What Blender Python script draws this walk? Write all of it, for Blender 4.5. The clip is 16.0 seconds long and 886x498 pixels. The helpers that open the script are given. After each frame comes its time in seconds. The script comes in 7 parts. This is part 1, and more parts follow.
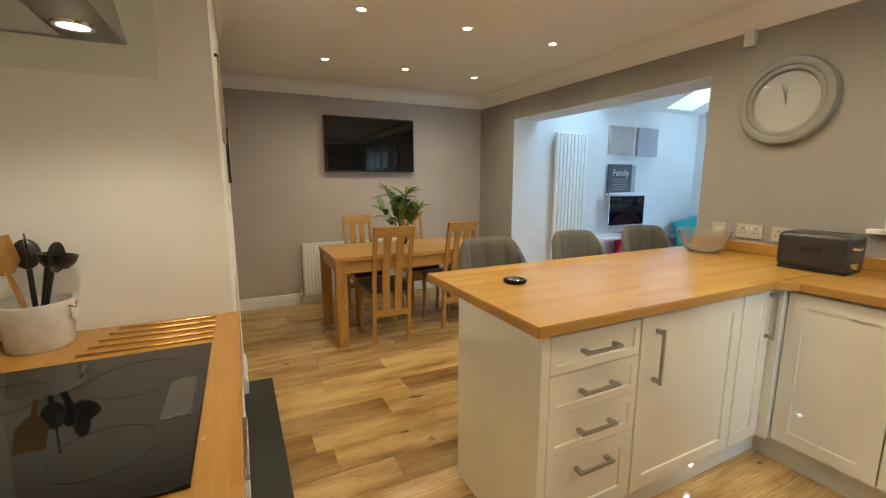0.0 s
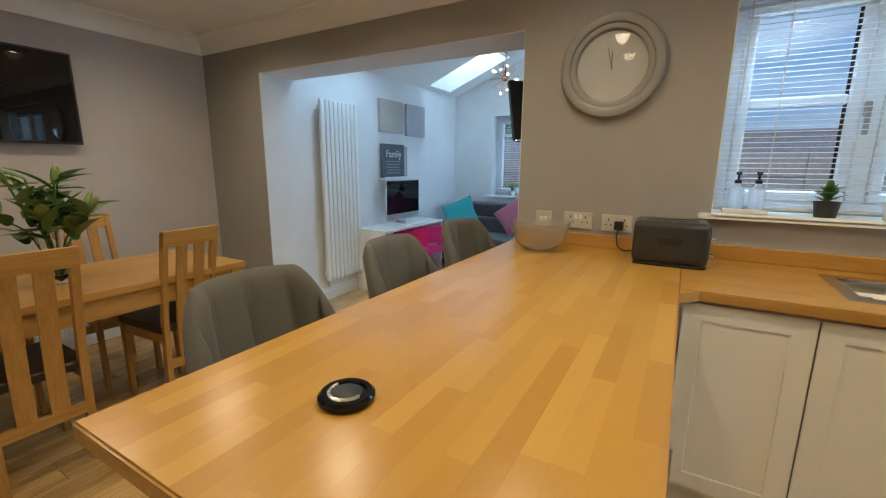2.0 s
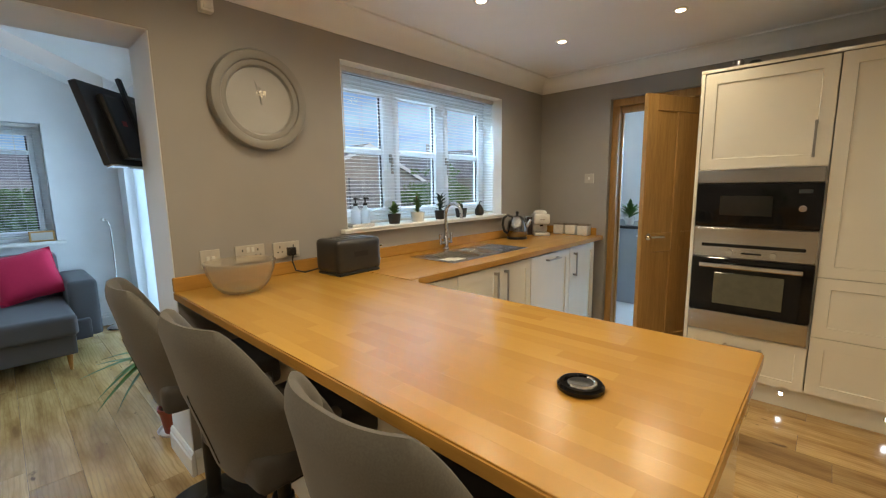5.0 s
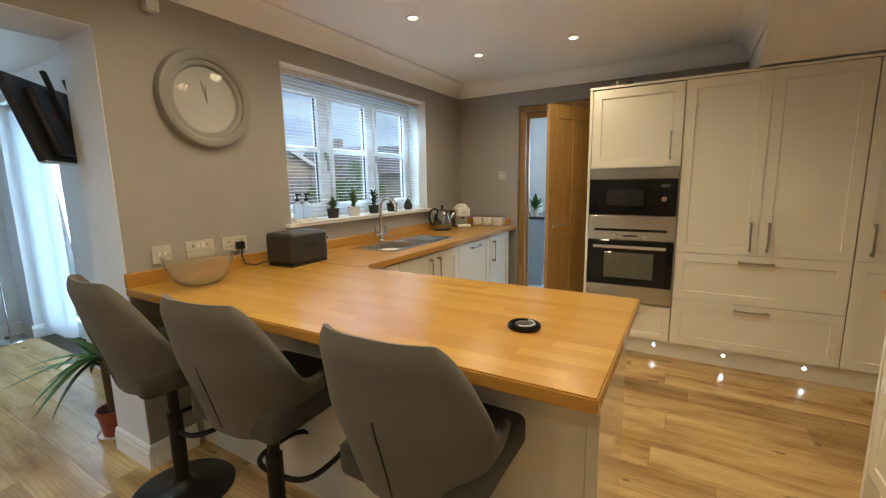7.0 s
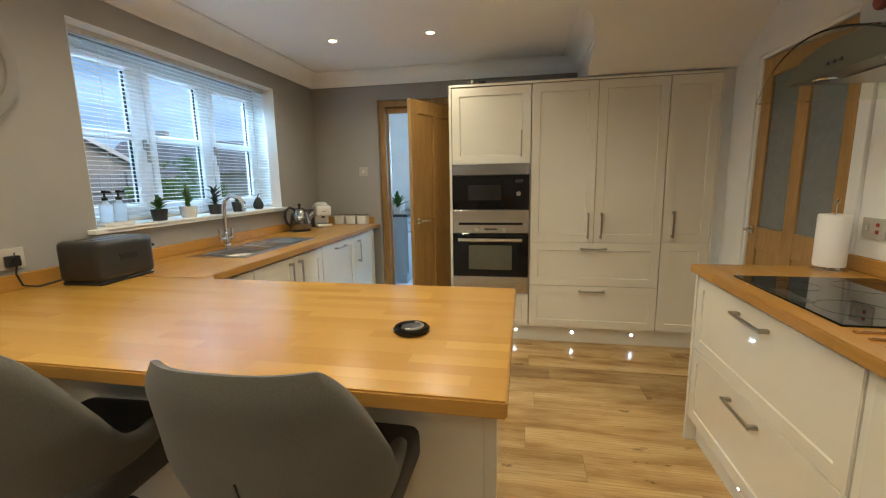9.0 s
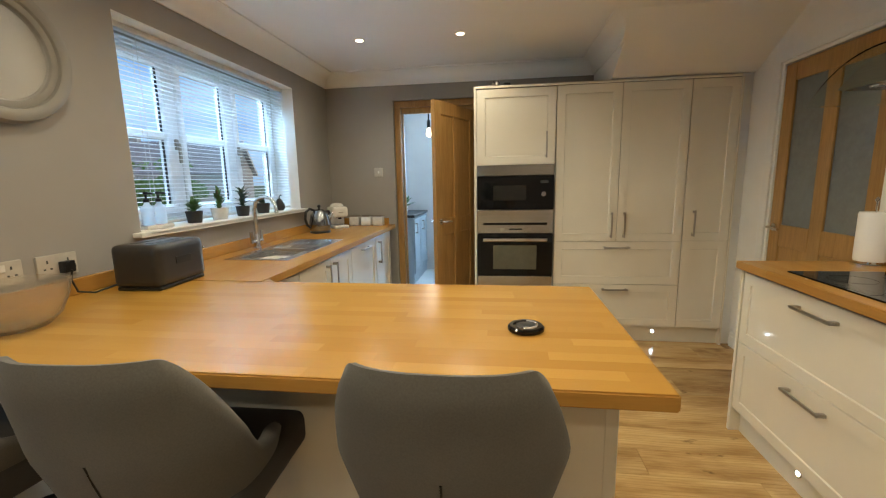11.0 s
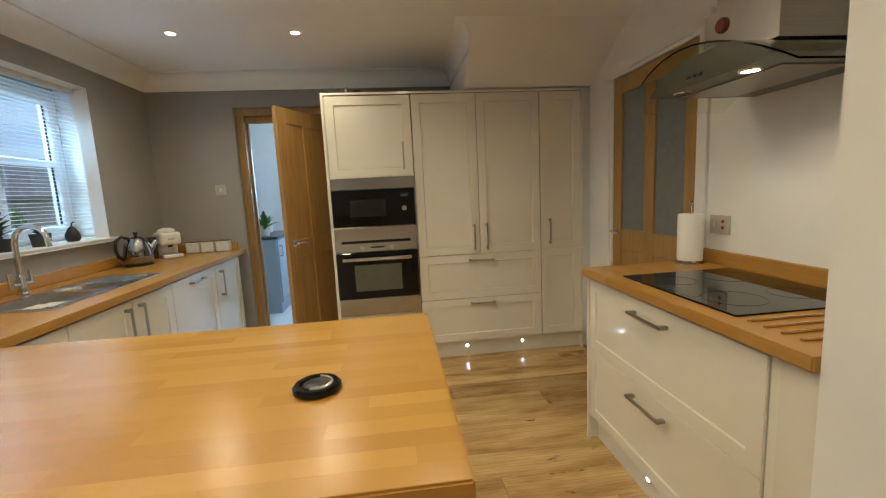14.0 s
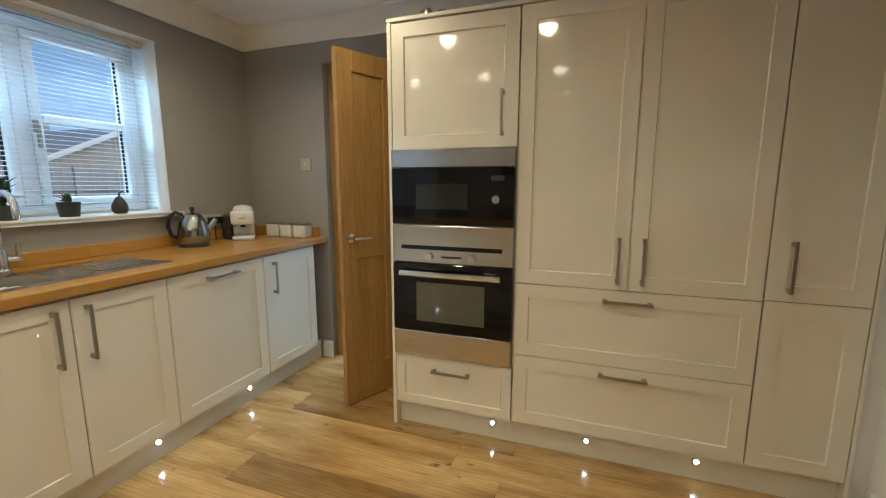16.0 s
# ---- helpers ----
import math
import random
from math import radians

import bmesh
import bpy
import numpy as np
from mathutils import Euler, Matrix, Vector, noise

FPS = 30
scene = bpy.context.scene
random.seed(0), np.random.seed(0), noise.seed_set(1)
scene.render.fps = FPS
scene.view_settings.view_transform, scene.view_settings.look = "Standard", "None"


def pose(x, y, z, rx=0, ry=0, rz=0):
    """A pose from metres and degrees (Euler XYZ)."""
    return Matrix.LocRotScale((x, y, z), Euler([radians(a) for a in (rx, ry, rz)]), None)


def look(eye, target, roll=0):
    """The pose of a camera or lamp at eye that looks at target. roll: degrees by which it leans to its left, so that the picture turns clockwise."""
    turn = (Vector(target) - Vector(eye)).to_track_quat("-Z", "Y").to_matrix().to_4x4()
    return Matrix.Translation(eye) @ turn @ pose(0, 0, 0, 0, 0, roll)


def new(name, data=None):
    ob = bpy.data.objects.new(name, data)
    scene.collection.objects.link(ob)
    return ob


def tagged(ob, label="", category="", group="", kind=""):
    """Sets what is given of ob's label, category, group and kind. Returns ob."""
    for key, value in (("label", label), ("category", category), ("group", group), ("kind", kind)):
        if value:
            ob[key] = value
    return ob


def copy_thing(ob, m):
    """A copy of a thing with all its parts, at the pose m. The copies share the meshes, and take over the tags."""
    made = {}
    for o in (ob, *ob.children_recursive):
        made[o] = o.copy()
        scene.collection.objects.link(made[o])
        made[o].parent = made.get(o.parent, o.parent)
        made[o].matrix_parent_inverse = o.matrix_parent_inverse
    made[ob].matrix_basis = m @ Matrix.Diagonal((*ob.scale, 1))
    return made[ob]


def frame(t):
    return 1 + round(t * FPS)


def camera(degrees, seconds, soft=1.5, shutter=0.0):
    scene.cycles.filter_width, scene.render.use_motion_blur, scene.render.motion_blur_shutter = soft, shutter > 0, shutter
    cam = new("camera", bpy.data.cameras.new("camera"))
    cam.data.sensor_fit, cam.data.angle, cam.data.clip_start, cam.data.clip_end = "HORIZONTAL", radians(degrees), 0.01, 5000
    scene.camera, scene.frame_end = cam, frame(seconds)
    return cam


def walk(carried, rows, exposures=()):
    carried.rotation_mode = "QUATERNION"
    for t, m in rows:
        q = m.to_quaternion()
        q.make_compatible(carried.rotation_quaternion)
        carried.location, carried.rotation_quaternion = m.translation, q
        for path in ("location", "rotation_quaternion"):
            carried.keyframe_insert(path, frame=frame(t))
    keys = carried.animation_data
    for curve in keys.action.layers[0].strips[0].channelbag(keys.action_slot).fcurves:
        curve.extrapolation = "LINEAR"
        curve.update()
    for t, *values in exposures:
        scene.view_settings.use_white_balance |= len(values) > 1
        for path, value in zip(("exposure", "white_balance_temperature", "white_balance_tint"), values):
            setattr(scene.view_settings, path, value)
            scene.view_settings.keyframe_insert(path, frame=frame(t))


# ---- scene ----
cam = camera(93.8, 16.0, soft=1.2)
PATH = [
    (0, (0.041, 0.121, 1.359), (0.912, 1.891, 1.03), -0.0),
    (0.5, (0.2, 0.339, 1.361), (1.227, 2.02, 1.015), 0.4),
    (1, (0.362, 0.595, 1.357), (1.592, 2.13, 0.996), 0.7),
    (1.5, (0.481, 0.851, 1.34), (1.95, 2.155, 0.967), 0.8),
    (2, (0.616, 1.101, 1.325), (2.314, 2.08, 0.93), 0.4),
    (2.5, (0.665, 1.407, 1.308), (2.543, 1.954, 0.891), 0.1),
    (3, (0.742, 1.635, 1.301), (2.697, 1.675, 0.882), -0.0),
    (3.5, (0.831, 1.825, 1.315), (2.725, 1.321, 0.915), -0.2),
    (4, (0.832, 2.053, 1.336), (2.521, 1.041, 0.986), -0.8),
    (4.5, (0.776, 2.262, 1.359), (2.27, 0.968, 1.052), -0.8),
    (7, (0.707, 2.777, 1.359), (1.711, 1.076, 1.044), -1.0),
    (7.5, (0.68, 2.785, 1.361), (1.566, 1.019, 1.047), -1.0),
    (8, (0.685, 2.776, 1.357), (1.424, 0.944, 1.044), -1.0),
    (8.5, (0.731, 2.746, 1.341), (1.294, 0.854, 1.02), -1.0),
    (9, (0.815, 2.667, 1.329), (1.194, 0.731, 1.001), -1.0),
    (11.5, (1.231, 2.744, 1.338), (1.503, 0.789, 1.012), -1.1),
    (12, (1.236, 2.74, 1.345), (1.548, 0.791, 1.02), -1.2),
    (12.5, (1.184, 2.721, 1.353), (1.445, 0.766, 1.02), -1.6),
    (13, (1.117, 2.726, 1.341), (1.264, 0.757, 1.026), -1.8),
    (13.5, (1.015, 2.673, 1.332), (1.003, 0.695, 1.032), -2.2),
    (14, (0.931, 2.464, 1.32), (0.709, 0.495, 1.046), -2.8),
    (14.5, (0.799, 2.186, 1.304), (0.546, 0.22, 1.037), -2.4),
    (15, (0.594, 1.913, 1.294), (0.529, -0.066, 1.012), -1.4),
    (15.5, (0.504, 1.594, 1.287), (0.763, -0.367, 0.989), -0.6),
    (16, (0.453, 1.219, 1.281), (1.112, -0.645, 0.975), -0.0),
]
walk(cam, [(t, look(eye, target, roll)) for t, eye, target, roll in PATH],
     [(0.0, -0.20, 6650, 12), (1.0, -0.36, 6550, 12), (2.0, -0.62, 6600, 14), (2.5, -0.70, 6350, 12), (3.5, -0.76, 6350, 12), (4.5, -0.60, 6750, 14), (7.0, -0.40, 7050, 14),
      (9.0, -0.38, 6300, 10), (12.5, -0.38, 6500, 12), (14.0, -0.54, 6450, 11), (15.5, -0.32, 6350, 10), (16.0, -0.48, 6300, 10)])

# ---- world and lamps ----
world = bpy.data.worlds.new("overcast_sky")
scene.world = world
world.use_nodes = True
wn, wl = world.node_tree.nodes, world.node_tree.links
sky = wn.new("ShaderNodeTexSky")
sky.sky_type, sky.sun_disc = "NISHITA", False
sky.sun_elevation, sky.sun_rotation = radians(28), radians(262)
sky.air_density, sky.dust_density, sky.ozone_density = 1.0, 3.0, 2.0
SKY = 0.165
cloud_tc = wn.new("ShaderNodeTexCoord")
cloud_map = wn.new("ShaderNodeMapping")
cloud_map.inputs["Scale"].default_value = (1.6, 1.6, 7.0)
cloud = wn.new("ShaderNodeTexNoise")
cloud.inputs["Scale"].default_value, cloud.inputs["Detail"].default_value = 1.7, 6.0
cloud_ramp = wn.new("ShaderNodeValToRGB")
cloud_ramp.color_ramp.elements[0].position, cloud_ramp.color_ramp.elements[0].color = 0.38, (1.5, 3.4, 6.2, 1)
cloud_ramp.color_ramp.elements[1].position, cloud_ramp.color_ramp.elements[1].color = 0.62, (4.8, 7.2, 10.2, 1)
cloud_mix = wn.new("ShaderNodeMix")
cloud_mix.data_type = "RGBA"
cloud_mix.inputs[0].default_value = 0.72
wl.new(cloud_tc.outputs["Generated"], cloud_map.inputs["Vector"])
wl.new(cloud_map.outputs["Vector"], cloud.inputs["Vector"])
wl.new(cloud.outputs[0], cloud_ramp.inputs[0])
wl.new(sky.outputs[0], cloud_mix.inputs[6])
wl.new(cloud_ramp.outputs[0], cloud_mix.inputs[7])
wl.new(cloud_mix.outputs[2], wn["Background"].inputs["Color"])
wn["Background"].inputs["Strength"].default_value = SKY

sun = new("sun", bpy.data.lights.new("sun", "SUN"))
sun.data.energy, sun.data.angle, sun.data.color = 1.7, radians(20), (1.0, 0.96, 0.9)
sun.matrix_world = pose(0, 0, 10, 62, 0, -82)

WARM = (1.0, 0.88, 0.61)
SPOT_WATTS = 28.0
LIGHT_XY = [(x, y) for y in (3.87, 2.72, 1.62, 0.51) for x in (0.78, 1.5, 2.23)] + [(1.48, -0.4), (2.22, -0.4)]
CEIL = 2.36
for lx, ly in LIGHT_XY:
    lamp = new("downlight_lamp", bpy.data.lights.new("downlight_lamp", "SPOT"))
    lamp.data.energy, lamp.data.color, lamp.data.shadow_soft_size = SPOT_WATTS, WARM, 0.06
    lamp.data.spot_size, lamp.data.spot_blend = radians(163), 0.8
    lamp.location = (lx, ly, CEIL - 0.02)
for ly in (1.21,):
    lamp = new("hood_lamp", bpy.data.lights.new("hood_lamp", "SPOT"))
    lamp.data.energy, lamp.data.color, lamp.data.shadow_soft_size = 8.0, (1.0, 0.88, 0.66), 0.025
    lamp.data.spot_size, lamp.data.spot_blend = radians(150), 0.6
    lamp.location = (-0.22, ly, 1.642)
util = new("utility_lamp", bpy.data.lights.new("utility_lamp", "POINT"))
util.data.energy, util.data.color, util.data.shadow_soft_size = 5.0, (1.0, 0.8, 0.55), 0.03
util.location = (2.05, -2.35, 1.84)

# daylight at the roof windows, the patio door and above the two windows
for nm, m, sx, sy, watts in (
        ("skylight_daylight", look((3.75, 3.62, 3.02), (3.75, 3.40, 1.0)), 0.80, 0.70, 24.0),
        ("skylight_daylight", look((5.59, 3.62, 3.02), (5.59, 3.40, 1.0)), 0.44, 0.70, 13.0),
        ("patio_daylight", look((5.3, 1.20, 1.05), (5.3, 3.0, 0.9)), 1.0, 1.85, 60.0),
        ("kitchen_window_daylight", look((3.45, 0.17, 2.35), (2.2, 0.17, 1.1)), 1.5, 0.5, 120.0),
        ("gable_window_daylight", look((6.75, 2.78, 2.35), (5.6, 2.78, 1.1)), 1.35, 0.5, 45.0),
        ("utility_window_daylight", look((1.7, -3.60, 1.6), (1.9, -2.0, 1.0)), 0.85, 0.85, 60.0)):
    lamp = new(nm, bpy.data.lights.new(nm, "AREA"))
    lamp.data.shape, lamp.data.size, lamp.data.size_y = "RECTANGLE", sx, sy
    lamp.data.energy, lamp.data.color = watts, (0.44, 0.74, 1.0)
    lamp.matrix_world = m

# ---- materials ----


class Mat:
    """A node material with a Principled shader and short ways to add nodes."""

    def __init__(self, name, rough=0.5, metal=0.0, color=(0.5, 0.5, 0.5)):
        self.m = bpy.data.materials.new(name)
        self.m.use_nodes = True
        self.n, self.l = self.m.node_tree.nodes, self.m.node_tree.links
        self.p = self.n["Principled BSDF"]
        self.set("Base Color", (*color, 1)).set("Roughness", rough).set("Metallic", metal)

    def set(self, key, value):
        self.p.inputs[key].default_value = value
        return self

    def coord(self, scale=(1, 1, 1), kind="Object", rot=(0, 0, 0)):
        tc, mp = self.n.new("ShaderNodeTexCoord"), self.n.new("ShaderNodeMapping")
        mp.inputs["Scale"].default_value, mp.inputs["Rotation"].default_value = scale, rot
        self.l.new(tc.outputs[kind], mp.inputs["Vector"])
        return mp.outputs["Vector"]

    def noise(self, vec, scale, detail=4.0, rough=0.55):
        t = self.n.new("ShaderNodeTexNoise")
        t.inputs["Scale"].default_value, t.inputs["Detail"].default_value, t.inputs["Roughness"].default_value = scale, detail, rough
        self.l.new(vec, t.inputs["Vector"])
        return t.outputs[0]

    def ramp(self, fac, stops):
        r = self.n.new("ShaderNodeValToRGB")
        while len(r.color_ramp.elements) < len(stops):
            r.color_ramp.elements.new(0.5)
        for e, (pos, c) in zip(r.color_ramp.elements, stops):
            e.position, e.color = pos, (*c, 1)
        self.l.new(fac, r.inputs[0])
        return r.outputs[0]

    def math(self, op, a, b=None):
        t = self.n.new("ShaderNodeMath")
        t.operation = op
        for i, v in enumerate((a, b)):
            if v is None:
                continue
            if isinstance(v, (int, float)):
                t.inputs[i].default_value = v
            else:
                self.l.new(v, t.inputs[i])
        return t.outputs[0]

    def mix(self, fac, a, b, blend="MIX"):
        t = self.n.new("ShaderNodeMix")
        t.data_type, t.blend_type = "RGBA", blend
        for i, v in ((0, fac), (6, a), (7, b)):
            if isinstance(v, (int, float)):
                t.inputs[i].default_value = v
            elif isinstance(v, tuple):
                t.inputs[i].default_value = (*v, 1)
            else:
                self.l.new(v, t.inputs[i])
        return t.outputs[2]

    def to(self, key, out):
        self.l.new(out, self.p.inputs[key])
        return self

    def bump(self, height, strength=0.1, dist=0.002):
        b = self.n.new("ShaderNodeBump")
        b.inputs["Strength"].default_value, b.inputs["Distance"].default_value = strength, dist
        self.l.new(height, b.inputs["Height"])
        self.l.new(b.outputs[0], self.p.inputs["Normal"])
        return self


def paint(name, color, rough=0.6, vary=0.05, grain=350.0, bump=0.08):
    a = Mat(name, rough)
    v = a.coord()
    lo, hi = tuple(c * (1 - vary) for c in color), tuple(min(1, c * (1 + vary)) for c in color)
    a.to("Base Color", a.ramp(a.noise(v, 2.2, 3), [(0.3, lo), (0.7, hi)]))
    a.bump(a.noise(v, grain, 2), bump, 0.001)
    return a.m


def gloss(name, color, rough=0.12, coat=0.4):
    a = Mat(name, rough)
    v = a.coord()
    lo = tuple(c * 0.96 for c in color)
    a.to("Base Color", a.ramp(a.noise(v, 3.0, 3), [(0.35, lo), (0.65, color)]))
    a.to("Roughness", a.math("MULTIPLY_ADD", a.noise(v, 14, 4), 0.05))
    a.p.inputs["Roughness"].links[0].from_node.inputs[2].default_value = rough - 0.02
    a.set("Coat Weight", coat).set("Coat Roughness", 0.025)
    a.bump(a.noise(v, 9, 2), 0.02, 0.002)
    return a.m


def wood(name, dark, light, rough=0.4, axis="x", grain=1.0):
    """Grain runs along the axis."""
    a = Mat(name, rough)
    s = {"x": (1.2, 14, 14), "y": (14, 1.2, 14), "z": (14, 14, 1.2)}[axis]
    v = a.coord(tuple(c * grain for c in s))
    n1, n2 = a.noise(v, 1.6, 8, 0.65), a.noise(v, 7.0, 5, 0.6)
    mid = tuple((p + q) / 2 for p, q in zip(dark, light))
    c = a.ramp(n1, [(0.3, dark), (0.5, mid), (0.7, light)])
    c = a.mix(0.35, c, a.ramp(n2, [(0.35, tuple(x * 0.72 for x in dark)), (0.65, light)]))
    a.to("Base Color", c)
    a.bump(n2, 0.05, 0.001)
    return a.m


def oak_plank(name):
    """Oak-effect laminate: pale honey boards with smoky clouds, cathedral figure, fine pores and knots; each board its own shade."""
    a = Mat(name, 0.2)
    info = a.n.new("ShaderNodeObjectInfo")
    comb = a.n.new("ShaderNodeCombineXYZ")
    for i in range(3):
        a.l.new(a.math("MULTIPLY", info.outputs["Random"], 53.0 + 17 * i), comb.inputs[i])

    def board(scale):
        add = a.n.new("ShaderNodeVectorMath")
        add.operation = "ADD"
        a.l.new(a.coord(scale), add.inputs[0])
        a.l.new(comb.outputs[0], add.inputs[1])
        return add.outputs[0]
    cloud_n = a.noise(board((1.0, 5.0, 5.0)), 1.7, 5, 0.6)
    base = a.ramp(cloud_n, [(0.28, (0.25, 0.135, 0.048)), (0.43, (0.45, 0.275, 0.105)), (0.58, (0.60, 0.40, 0.17)), (0.75, (0.68, 0.48, 0.23))])
    ring = a.n.new("ShaderNodeTexWave")
    ring.wave_type, ring.bands_direction = "BANDS", "Y"
    for key, val in (("Scale", 3.2), ("Distortion", 9.0), ("Detail", 3.0), ("Detail Scale", 0.8)):
        ring.inputs[key].default_value = val
    a.l.new(board((0.8, 5.0, 5.0)), ring.inputs["Vector"])
    c = a.mix(a.ramp(ring.outputs[1], [(0.0, (0.30, 0.30, 0.30)), (0.35, (0, 0, 0))]), base, (0.27, 0.15, 0.055))
    pores = a.noise(board((4.0, 90.0, 90.0)), 2.0, 4, 0.65)
    c = a.mix(a.ramp(pores, [(0.50, (0, 0, 0)), (0.75, (0.35, 0.35, 0.35))]), c, (0.26, 0.14, 0.05))
    knots = a.noise(board((5.0, 11.0, 11.0)), 1.5, 3, 0.5)
    c = a.mix(a.ramp(knots, [(0.68, (0, 0, 0)), (0.76, (0.85, 0.85, 0.85))]), c, (0.085, 0.045, 0.02))
    shade = a.ramp(info.outputs["Random"], [(0.0, (0.58, 0.54, 0.50)), (0.16, (0.72, 0.69, 0.66)), (0.30, (0.92, 0.92, 0.92)), (1.0, (1.06, 1.06, 1.06))])
    a.to("Base Color", a.mix(1.0, c, shade, "MULTIPLY"))
    a.to("Roughness", a.math("MULTIPLY_ADD", cloud_n, 0.10))
    a.p.inputs["Roughness"].links[0].from_node.inputs[2].default_value = 0.13
    a.bump(pores, 0.04, 0.0006)
    return a.m


def staves(name, axis, dark, mid, light, rough):
    """Butcher-block worktop: strips along the axis, each its own shade."""
    a = Mat(name, rough)
    sep = a.n.new("ShaderNodeSeparateXYZ")
    a.l.new(a.coord(), sep.inputs[0])
    u, w = (sep.outputs[0], sep.outputs[1]) if axis == "x" else (sep.outputs[1], sep.outputs[0])
    row = a.math("FLOOR", a.math("DIVIDE", w, 0.047))
    wn1 = a.n.new("ShaderNodeTexWhiteNoise")
    wn1.noise_dimensions = "1D"
    a.l.new(row, wn1.inputs["W"])
    col = a.math("FLOOR", a.math("ADD", a.math("DIVIDE", u, 0.36), a.math("MULTIPLY", wn1.outputs[0], 5.0)))
    wn2 = a.n.new("ShaderNodeTexWhiteNoise")
    wn2.noise_dimensions = "2D"
    comb = a.n.new("ShaderNodeCombineXYZ")
    a.l.new(row, comb.inputs[0]), a.l.new(col, comb.inputs[1])
    a.l.new(comb.outputs[0], wn2.inputs["Vector"])
    base = a.ramp(wn2.outputs[0], [(0.0, dark), (0.35, mid), (0.75, mid), (1.0, light)])
    s = (3, 40, 40) if axis == "x" else (40, 3, 40)
    g = a.noise(a.coord(s), 2.5, 6, 0.65)
    c = a.mix(a.ramp(g, [(0.3, (0, 0, 0)), (0.75, (0.5, 0.5, 0.5))]), base, tuple(x * 0.72 for x in dark))
    a.to("Base Color", c)
    a.to("Roughness", a.math("MULTIPLY_ADD", a.noise(a.coord(), 5, 5), 0.10))
    a.p.inputs["Roughness"].links[0].from_node.inputs[2].default_value = rough - 0.05
    a.bump(g, 0.03, 0.001)
    return a.m


def steel(name, color=(0.55, 0.54, 0.52), rough=0.28, axis="x"):
    a = Mat(name, rough, 1.0, color)
    s = {"x": (4, 300, 300), "y": (300, 4, 300), "z": (300, 300, 4)}[axis]
    g = a.noise(a.coord(s), 1.0, 3)
    a.to("Base Color", a.ramp(g, [(0.3, tuple(c * 0.85 for c in color)), (0.7, color)]))
    a.bump(g, 0.04, 0.0005)
    return a.m


def fabric(name, color, scale=420.0, rough=0.92):
    a = Mat(name, rough)
    v = a.coord()
    w1 = a.noise(v, scale, 2)
    c = a.mix(0.5, a.ramp(a.noise(v, 6, 4), [(0.3, tuple(x * 0.88 for x in color)), (0.7, tuple(x * 1.08 for x in color))]),
              a.ramp(w1, [(0.3, tuple(x * 0.8 for x in color)), (0.7, tuple(x * 1.15 for x in color))]))
    a.to("Base Color", c).set("Sheen Weight", 0.08)
    a.bump(w1, 0.25, 0.001)
    return a.m


def plain(name, color, rough=0.5, metal=0.0, **more):
    a = Mat(name, rough, metal, color)
    v = a.coord()
    a.to("Base Color", a.ramp(a.noise(v, 25, 4), [(0.3, tuple(c * 0.9 for c in color)), (0.7, tuple(min(1, c * 1.06) for c in color))]))
    for k, val in more.items():
        a.set(k.replace("_", " "), val)
    return a.m


def glow(name, color, strength):
    a = Mat(name, 0.5, 0, (0.8, 0.8, 0.8))
    a.set("Emission Color", (*color, 1)).set("Emission Strength", strength)
    return a.m


def glass(name, color=(1, 1, 1), rough=0.0, ior=1.45):
    a = Mat(name, rough, 0, color)
    a.set("Transmission Weight", 1.0).set("IOR", ior)
    return a.m


M_WALL = paint("greige_wall_paint", (0.315, 0.298, 0.28))
# mauve tone, made lighter than the greige to carry the dining wall's stronger light
M_WALL_MAUVE_LIT = paint("mauve_grey_wall_lightened", (0.47, 0.425, 0.405))
M_WALL_PALE = paint("white_wall_paint", (0.74, 0.75, 0.76))
M_BREAST = paint("pale_breast_paint", (0.82, 0.81, 0.78))
M_CEIL = paint("ceiling_paint", (0.85, 0.84, 0.82), vary=0.02)
M_TRIM = paint("white_gloss_trim", (0.8, 0.8, 0.78), 0.3, 0.02, 120, 0.03)
M_UPVC = paint("white_upvc", (0.82, 0.83, 0.84), 0.25, 0.02, 60, 0.02)
M_CREAM = gloss("cream_gloss_door", (0.79, 0.75, 0.65), 0.09, 1.0)
M_CARCASS = paint("cream_carcass", (0.72, 0.68, 0.58), 0.4, 0.02)
M_PLANK = oak_plank("oak_laminate_plank")
M_SUB = paint("dark_joint", (0.08, 0.05, 0.03))
M_TOP_X = staves("butcher_block_along", "x", (0.43, 0.215, 0.046), (0.465, 0.24, 0.054), (0.50, 0.265, 0.066), 0.25)
M_TOP_Y = staves("butcher_block_across", "y", (0.43, 0.215, 0.046), (0.465, 0.24, 0.054), (0.50, 0.265, 0.066), 0.25)
M_OAK = wood("honey_oak", (0.35, 0.17, 0.042), (0.54, 0.30, 0.09), 0.38, "z")
M_OAK_X = wood("honey_oak_lengthwise", (0.37, 0.18, 0.045), (0.56, 0.32, 0.095), 0.34, "x")
M_DOOR = wood("oak_door_veneer", (0.29, 0.155, 0.045), (0.45, 0.26, 0.085), 0.4, "z")
M_STEEL = steel("brushed_steel", (0.66, 0.65, 0.63), 0.22)
M_HOODSTEEL = steel("dark_hood_steel", (0.15, 0.145, 0.12), 0.35, "y")
M_CHROME = plain("chrome", (0.75, 0.75, 0.74), 0.08, 1.0)
M_HANDLE = steel("satin_nickel", (0.42, 0.40, 0.37), 0.3, "z")
M_BLACKGLASS = plain("black_glass", (0.006, 0.006, 0.007), 0.05, 0, Specular_IOR_Level=0.35)
M_HOB = plain("black_ceramic_hob", (0.006, 0.006, 0.007), 0.04, 0, Specular_IOR_Level=0.4)
M_SCREEN = plain("black_screen", (0.004, 0.004, 0.005), 0.012)
